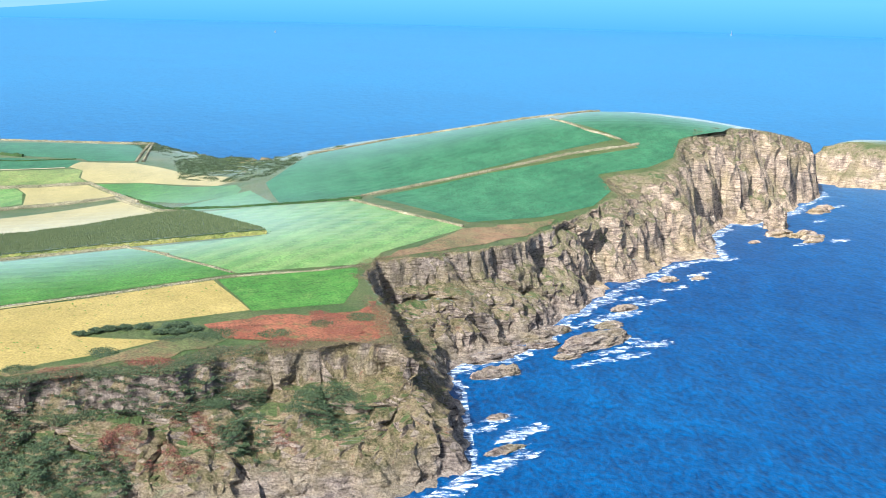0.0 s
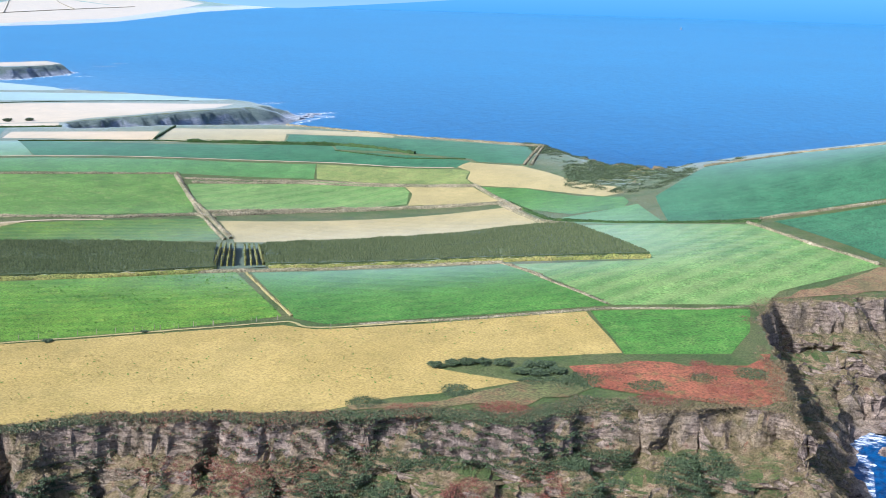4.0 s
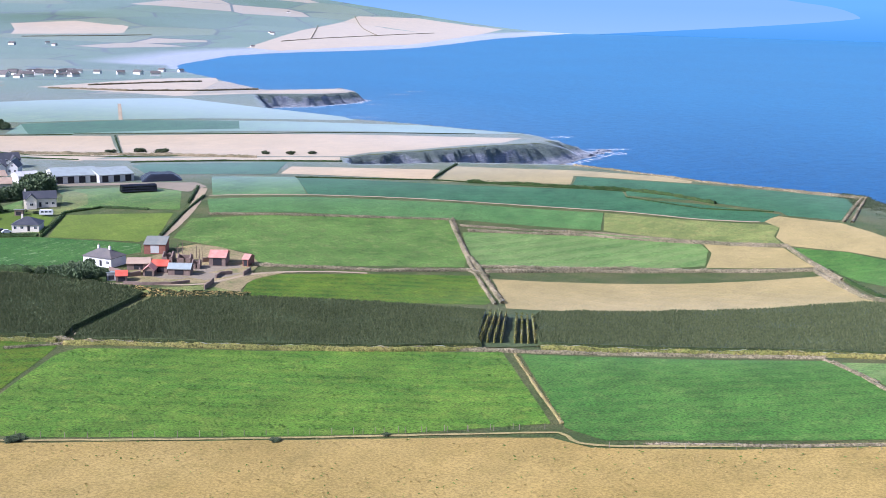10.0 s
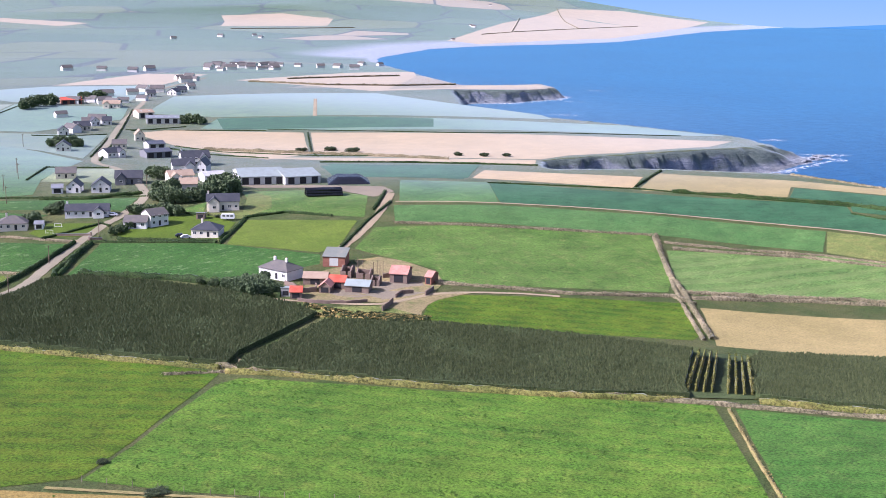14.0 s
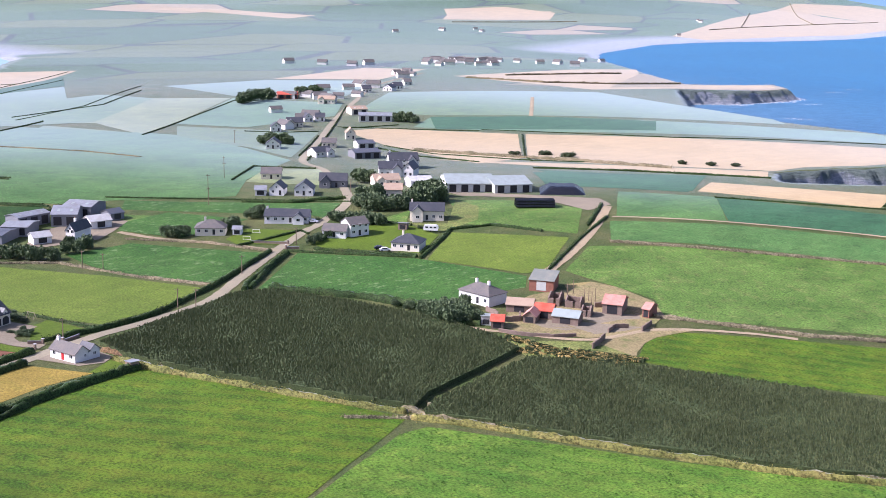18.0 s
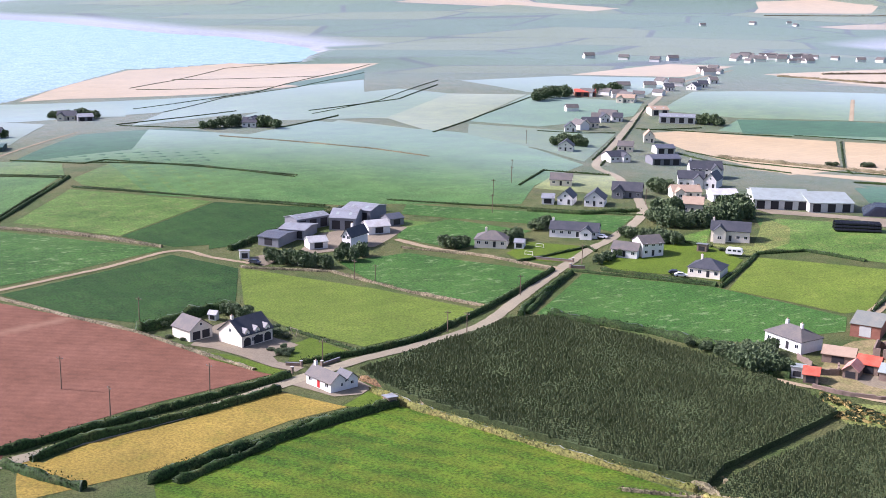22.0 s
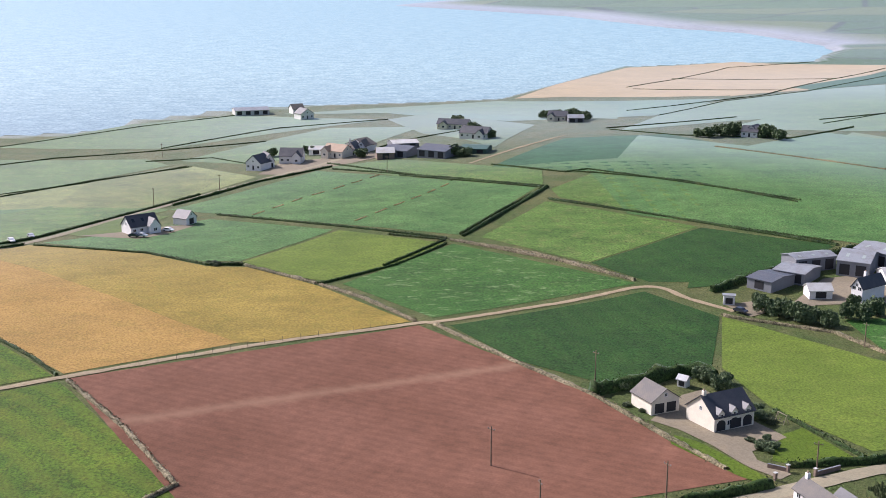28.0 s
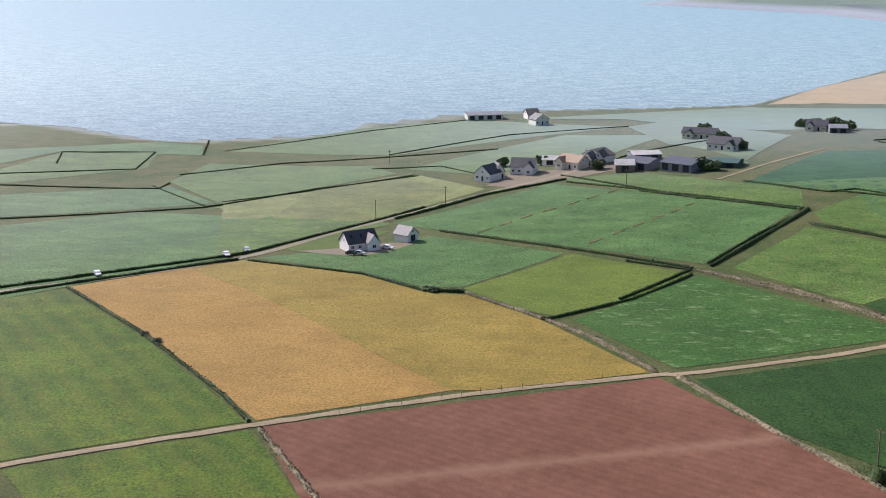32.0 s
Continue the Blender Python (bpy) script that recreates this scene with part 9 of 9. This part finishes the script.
far_cottage(-1252, 1108, 45, 0.9)
far_cottage(-1246, 1115, 82, 1.0)
far_cottage(-1277, 1087, 29, 1.1)
far_cottage(-1278, 1167, 66, 0.8)
far_cottage(-1250, 1053, 13, 0.9)
far_cottage(-1249, 1079, 50, 1.0)
far_cottage(-1260, 1110, 87, 1.1)
far_cottage(-1258, 1173, 34, 0.8)
far_cottage(-1276, 1116, 71, 0.9)
far_cottage(-1260, 1130, 18, 1.0)
far_cottage(-1225, 1069, 55, 1.1)
far_cottage(-1245, 1081, 2, 0.8)
far_cottage(-1270, 1172, 39, 0.9)
far_cottage(-1288, 1084, 76, 1.0)
far_cottage(-2153, 2607, 23, 1.1)
far_cottage(-1865, 2199, 60, 0.8)
far_cottage(-1301, 1361, 7, 0.9)
far_cottage(-1298, 938, 44, 1.0)
far_cottage(-1329, 911, 81, 1.1)
far_cottage(-923, 733, 28, 0.8)
far_cottage(-975, 759, 65, 0.9)
far_cottage(-1001, 788, 12, 1.0)
far_cottage(-986, 793, 49, 1.1)
far_cottage(-1121, 916, 86, 0.8)
far_cottage(-1131, 937, 33, 0.9)
far_cottage(-975, 733, 70, 1.0)
car(-506.1, 426.1, 40, "white")
car(-503.6, 427.3, 40, "silver")
car(-446.1, 422.8, 60, "white")
car(-449.6, 422.8, 60, "dark")
car(-626.3, 102.5, 70, "silver")
car(-626.0, 99.6, 80, "dark")
car(-636.2, 110.2, 70, "white")
car(-521.3, 298.7, 40, "dark")
stone_wall([(-345.6, 392.4), (-340.4, 394.8), (-337.3, 397.1), (-332.5, 402.2), (-329.8, 408.6)], 1.0)
stone_wall([(-318.3, 403.9), (-323.6, 414.1)], 1.7), stone_wall([(-327.6, 419.7), (-330.1, 424.9), (-328.0, 428.7)], 1.3)
stone_wall([(-323.3, 429.6), (-327.2, 437.9)], 1.5), stone_wall([(-349.3, 435.6), (-348.1, 438.1), (-345.5, 440.0)], 1.8)
stone_wall([(-352.5, 400.5), (-350.5, 405.0), (-354.5, 408.5)], 1.6), stone_wall([(-365.2, 404.0), (-358.5, 403.0), (-356.0, 400.5)], 1.5)
for tx, ty, tr, th in ((-373.3, 387.2, 3.0, 3.4), (-368.7, 388.9, 3.4, 4.2), (-364.1, 390.7, 3.6, 4.8), (-360.1, 391.7, 3.4, 4.6), (-357.0, 393.8, 2.6, 3.6), (-372.0, 394.4, 3.2, 4.0), (-366.7, 396.4, 3.0, 4.2), (-377.5, 389.0, 2.4, 2.8)):
    tree(tx, ty, tr, th)
car(-582.0, 26.4, 40, "white"), car(-619.1, 56.5, 36, "white"), car(-627.6, 61.0, 34, "silver")
for row in ([(-665.3, 138.4), (-695.9, 154.8), (-713.8, 167.5), (-741.2, 186.3)], [(-647.3, 180.6), (-666.9, 191.7), (-695.1, 208.9), (-717.1, 220.6)]):
    for p, q in zip(resample(row, 6.5)[::2], resample(row, 6.5)[1::2]):
        hedge("stone_row", [tuple(p), tuple(q)], 0.7, 0.32, M["straw"], "low pale row of cut growth across the pasture", "row")
bush(-577.2, 137.7, 2.4, 1.9), bush(-579.5, 136.2, 2.0, 1.6), bush(-510.0, 77.5, 1.6, 1.5), bush(-516.0, 71.5, 1.3, 1.3)
caravan(-460.2, 455.0, 45)
goal_frame(-501.9, 399.9, 40), goal_frame(-494.2, 391.3, 40)
swing_frame(-436.4, 286.4, 25)
for px, py in ((-409.4, 279.9), (-407.6, 284.9), (-405.3, 276.2), (-479.5, 401.0), (-473.5, 396.5)):
    gate_pillar(px, py)
garden_wall([(-409.4, 279.9), (-411.6, 276.4)]), garden_wall([(-407.6, 284.9), (-411.0, 291.0)])
garden_wall([(-479.5, 401.0), (-490.0, 391.0)]), garden_wall([(-473.5, 396.5), (-470.5, 400.5)])
for px, py, pr, ph in ((-424.2, 279.4, 1.6, 1.2), (-426.2, 276.6, 1.3, 1.0), (-438.2, 284.6, 1.5, 1.3), (-436.0, 284.0, 1.2, 1.2), (-446.5, 253.5, 1.3, 1.1), (-443.0, 256.6, 1.1, 0.9), (-486.0, 428.5, 1.2, 1.0), (-480.0, 425.0, 1.1, 0.9), (-468.0, 455.5, 1.6, 1.4), (-463.5, 459.0, 1.6, 1.3)):
    bush(px, py, pr, ph)
bale_stack(-472.1, 510.5, -462.7, 525.2)
silage_clamp([(-490.4, 541.0), (-477.8, 557.7), (-494.5, 571.9), (-507.1, 555.3)])
for rx, ry, rl, rw, rh in ((-457, 925, 9, 7, 4.2), (-459, 943, 10, 7, 3.6), (-455, 958, 9, 6, 3.0), (-454, 977, 10, 6, 2.6), (-454, 999, 8, 5, 2.0), (-455, 1020, 7, 4, 1.6)):
    sea_rock(rx, ry, rl, rw, rh)
foam_patch(-452, 1041, 9, 3), foam_patch(-447, 985, 14, 3), foam_patch(-443, 928, 12, 3), foam_patch(-528, 1094, 12, 3)
sea_rock(17.1, 367.5, 6.1, 2.7, 3.1)
sea_rock(12.6, 365.3, 3.4, 2.0, 1.9)
sea_rock(22.6, 369.6, 2.7, 2.0, 2.9)
sea_rock(52.5, 405.4, 13.6, 4.8, 3.8)
sea_rock(60.2, 413.3, 6.8, 3.4, 3.1)
sea_rock(42.3, 389.8, 5.4, 2.7, 1.7)
sea_rock(175.0, 635.5, 6.1, 5.4, 12.0)
sea_rock(184.0, 616.5, 9.5, 3.4, 2.6)
sea_rock(185.5, 601.9, 6.8, 2.7, 1.7)
sea_rock(34.8, 402.6, 6.1, 3.4, 1.9)
sea_rock(16.5, 328.0, 3.4, 1.7, 1.1)
sea_rock(17.7, 302.7, 6.1, 2.0, 1.2)
sea_rock(109.5, 511.1, 3.4, 2.0, 1.1)
sea_rock(154.2, 595.1, 3.4, 2.0, 1.2)
for rx, ry, ra, rb, rh in ((16, 385, 9, 4, 2.2), (22, 393, 8, 3.5, 1.8), (32, 411, 8, 4, 2.4), (40, 420, 7, 3.5, 2.0), (47, 398, 9, 3.2, 2.2), (61, 430, 6, 3, 1.6), (70, 455, 6, 3, 1.7), (57, 418, 5, 2.6, 1.3), (96, 507, 5, 3, 1.6), (172, 617, 8, 5, 3.0), (188, 612, 8, 3.5, 1.6), (214, 690, 8, 4, 3.0), (222, 705, 6, 4, 2.0)):
    sea_rock(rx, ry, ra, rb, rh)
for fx, fy, fa, fb in ((74, 407, 9, 4), (63, 392, 10, 3), (58, 436, 10, 4), (80, 466, 12, 4), (70, 447, 10, 3.5), (112, 520, 9, 3), (96, 492, 9, 3), (132, 553, 8, 3), (200, 606, 9, 3.5), (205, 660, 8, 3), (232, 712, 9, 3), (20, 312, 8, 3), (24, 318, 9, 3.5), (14, 290, 9, 4)):
    foam_patch(fx, fy, fa, fb)
foam_patch(19.7, 366.0, 6.3, 2.8)
foam_patch(58.2, 397.8, 11.2, 2.8)
foam_patch(52.0, 385.6, 14.0, 2.1)
foam_patch(17.3, 327.2, 7.0, 2.8)
foam_patch(18.4, 302.1, 8.4, 2.8)
foam_patch(18.9, 296.1, 11.2, 2.8)
foam_patch(109.5, 511.1, 6.3, 2.8)
foam_patch(179.5, 595.4, 11.2, 2.8)
foam_patch(154.2, 595.1, 4.9, 2.8)
foam_patch(64.3, 444.4, 8.4, 3.5)
foam_patch(75.9, 471.9, 6.3, 3.5)
foam_patch(46.6, 425.4, 5.6, 2.8)
foam_patch(13.1, 318.6, 4.9, 2.1)
foam_patch(67.7, 410.3, 4.2, 5.6)
foam_patch(-531.2, 1085.4, 12.6, 3.5)
foam_patch(-456.7, 1030.7, 21.0, 4.2)
foam_patch(-765.5, 1114.0, 17.5, 3.5)
foam_patch(-913.8, 1387.9, 15.4, 4.2)
foam_patch(-926.2, 1443.9, 15.4, 2.8)
foam_patch(-843.7, 1242.4, 14.0, 2.8)
foam_patch(-448.9, 911.9, 11.2, 3.5)


# ---------- surf along the near shore ----------
def surf(name, pts, inner, outer):
    line = resample(pts, 2.5)
    rnd = random.Random(5)
    vs, fs = [], []
    w = 1.0
    for i, p in enumerate(line):
        d = (line[min(i + 1, len(line) - 1)] - line[max(i - 1, 0)]).normalized()
        nrm = Vector((-d.y, d.x))
        w = 0.75 * w + 0.25 * rnd.uniform(-1.6, 2.6)
        w_ = max(w, 0.04)
        for k in (-inner, outer * w_ * 0.5, outer * w_):
            q = p + nrm * k
            vs.append((q.x, q.y, SEA + 0.08))
        if i:
            for k in range(2):
                o = 3 * i + k
                fs.append((o - 3, o, o + 1, o - 2))
    return tagged(link_mesh(name, vs, fs, M["foam"]), "white surf washing along the cliff foot", "foam", kind="stuff")


def foot_of(first, last):
    """The waterline through two named stretches of the shore."""
    k0 = sum(len(s_) for s_ in SHORE[:first])
    k1 = sum(len(s_) for s_ in SHORE[:last + 1])
    return [tuple(p) for p in FOOT[k0:k1]]


surf("surf", foot_of(9, 10), 2.6, 4.2)
surf("surf", foot_of(5, 6), 3.0, 7.0)


def slope_growth(name, n, material, label, box_, size, band, patch, seed, reach=16, beds=()):
    """Shrubs and bracken rooted on the cliff slopes, by the ground's own height."""
    rnd = random.Random(seed)
    x0, y0, x1, y1 = box_
    vs, fs = [], []
    ix = [k for k in range(nx) if x0 <= GX[k] <= x1]
    iy = [k for k in range(ny) if y0 <= GY[k] <= y1]
    for _ in range(n):
        i, j = rnd.choice(iy), rnd.choice(ix)
        if not band[0] <= s2[i, j] <= band[1] or (s2[i, j] == 0 and d_top[i, j] > reach):
            continue
        x, y, z = PX[i, j] + rnd.uniform(-0.55, 0.55), PY[i, j] + rnd.uniform(-0.55, 0.55), Z[i, j]
        dense = max(1.5 - 1.9 * math.hypot(x - bx, y - by) / br_ for bx, by, br_ in beds) if beds else noise.noise((x * patch, y * patch, seed * 3.7))
        if dense + 0.7 * noise.noise((x * 0.15, y * 0.15, seed)) < rnd.uniform(-0.15, 0.35) or z < SEA + 5:
            continue
        r = size * rnd.uniform(0.5, 1.4)
        for _ in range(6):
            c = Vector((x + rnd.gauss(0, 0.2 + r * 0.8), y + rnd.gauss(0, 0.2 + r * 0.8), z + rnd.uniform(0.05, 0.8) * r))
            quad_leaf(vs, fs, c, r * rnd.uniform(0.3, 0.55), rnd, 0.8)
    return tagged(link_mesh(name, vs, fs, material, False), label, "shrubs", kind="stuff")


slope_growth("gorse", 260000, GORSE, "dark green gorse and scrub on the cliff slope", (-120, 235, 5, 320), 0.3, (0.06, 0.92), 0.03, 1, beds=[(-88, 251, 15), (-76, 257, 10), (-97, 257, 11), (-56, 286, 7), (-62, 281, 6), (-47, 277, 7), (-47, 288, 7), (-32, 292, 8), (-27, 288, 7), (-26, 297, 6), (-19, 291, 4)])
slope_growth("gorse", 150000, GORSE, "dark green gorse and scrub on the cliff slope", (-200, 205, -100, 280), 0.3, (0.25, 0.92), 0.03, 11)
slope_growth("gorse", 160000, GORSE, "dark gorse and bramble along the cliff brow", (-210, 190, -45, 320), 0.32, (0.0, 0.2), 0.012, 6, 4.5)
slope_growth("gorse", 60000, GORSE, "low green scrub above the cliff brow", (-110, 275, -10, 345), 0.3, (0.0, 0.1), 0.03, 8, 22, [(-44, 313, 5), (-33, 323, 4), (-60, 310, 8), (-70, 308, 6), (-22, 331, 5), (-84, 293, 5), (-100, 280, 5)])
slope_growth("bracken", 110000, BRACKEN, "rust-red bracken along the cliff brow", (-120, 250, 5, 350), 0.26, (0.0, 0.6), 0.04, 2, 22, [(-60, 278, 5), (-55, 275, 5), (-37, 277, 5), (-61, 260, 9), (-73, 265, 7), (-26, 318, 7), (-54, 319, 8), (-70, 286, 7), (-35, 329, 8), (-90, 279, 6), (-40, 306, 6)])
slope_growth("heath", 130000, HEATH, "dry heath in a ragged band along the cliff brow", (-205, 200, 0, 345), 0.3, (0.0, 0.12), 0.03, 14, 5.0, [(-100, 262, 400)])
slope_growth("gorse", 110000, GORSE, "dark scrub in a ragged band along the cliff brow", (-205, 200, -60, 305), 0.3, (0.0, 0.14), 0.03, 15, 3.5, [(-130, 250, 200)])
slope_growth("bracken", 60000, BRACKEN, "rust-red bracken along the cliff brow", (-200, 205, -95, 285), 0.26, (0.0, 0.4), 0.04, 12, 5)
slope_growth("heath", 130000, HEATH, "dry heath and grass clumps on the cliffs", (-200, 225, 30, 480), 0.3, (0.0, 0.62), 0.03, 3, 4)
slope_growth("heath", 90000, HEATH, "dry heath and grass clumps on the headland", (30, 430, 260, 800), 0.34, (0.0, 0.45), 0.02, 9, 3)
slope_growth("scrub", 60000, GORSE, "dark scrub above the cove", (-200, 560, -60, 860), 0.5, (0.0, 0.85), 0.02, 4)


# ---------- sailing boats ----------
def sailing_boat(x, y, h, label):
    ob = new("sailing_boat")
    ob.matrix_world = pose(x, y, SEA, 0, 0, 60)
    tagged(ob, label, "boat")
    L = h * 0.8
    bm = bmesh.new()
    deck = [(-L / 2, -0.14 * L), (L * 0.1, -0.16 * L), (L / 2, 0), (L * 0.1, 0.16 * L), (-L / 2, 0.14 * L)]
    a = [bm.verts.new((u, v, 1.1)) for u, v in deck]
    b = [bm.verts.new((u * 0.85, v * 0.5, -0.5)) for u, v in deck]
    bm.faces.new(a), bm.faces.new(b[::-1])
    for i in range(5):
        bm.faces.new((a[i], a[(i + 1) % 5], b[(i + 1) % 5], b[i]))
    part("hull", bm, TRIM, ob)
    boxpart("mast", (-0.08, -0.08, 1.0, 0.08, 0.08, h), PAINT["greytin"], ob)
    for name, tri in (("mainsail", ((-0.1, 0.05, 2.0), (-L * 0.42, 0.5, 2.0), (-0.1, 0.05, h * 0.97))), ("jib", ((0.15, 0.05, h * 0.85), (L * 0.46, 0.2, 1.6), (0.15, 0.4, 2.0)))):
        bm = bmesh.new()
        f = [bm.verts.new(p) for p in tri]
        g = [bm.verts.new((p[0], p[1] + 0.04, p[2])) for p in tri]
        bm.faces.new(f), bm.faces.new(g[::-1])
        for i in range(3):
            bm.faces.new((f[i], f[(i + 1) % 3], g[(i + 1) % 3], g[i]))
        part(name, bm, TRIM, ob)
    return ob


sailing_boat(-500, 3589, 11, "small white sailing boat far out on the sea")
sailing_boat(1020, 4480, 19, "white sailing yacht under sail far out")

# small island off the point
def island(x, y, a, b, h, turn):
    """A turf-topped stump of rock: flat crown, steep broken sides, foot under water."""
    vs, fs, n = [], [], 72
    rings = [0.0, 0.2, 0.4, 0.55, 0.68, 0.76, 0.82, 0.87, 0.91, 0.95, 1.0, 1.06]
    for r in rings:
        for k in range(n):
            ang = 2 * math.pi * k / n
            u, v = math.cos(ang), math.sin(ang)
            wide = 1 + 0.16 * noise.noise((u * 1.3, v * 1.3, 2.0)) + 0.10 * noise.noise((u * 4, v * 4, 5.0)) * (r > 0.6)
            fall = np.interp(r, [0, 0.55, 0.76, 0.9, 1.0, 1.06], [0, 0.1, 0.26, 0.72, 1.0, 1.12])
            crag = noise.ridged_multi_fractal((u * 3.2, v * 3.2, fall * 2.5), 0.9, 2.1, 4, 1.0, 2.0) - 1.1
            rr = (r + 0.05 * crag * (r > 0.6)) * wide
            px, py = a * u * rr, b * v * rr
            c, w = math.cos(radians(turn)), math.sin(radians(turn))
            vs.append((x + px * c - py * w, y + px * w + py * c, SEA + h * (1 - fall) + 1.2 * crag * (0.1 < fall < 0.95) - 0.06 * px * (1 - fall)))
    for i in range(len(rings) - 1):
        for k in range(n):
            o, q = i * n + k, i * n + (k + 1) % n
            fs.append((o, o + n, q + n, q))
    return tagged(link_mesh("island", vs, fs, M["ground"]), "rocky grass-topped island off the headland", "island", kind="structure")


island(312, 828, 74, 44, 27, 8)
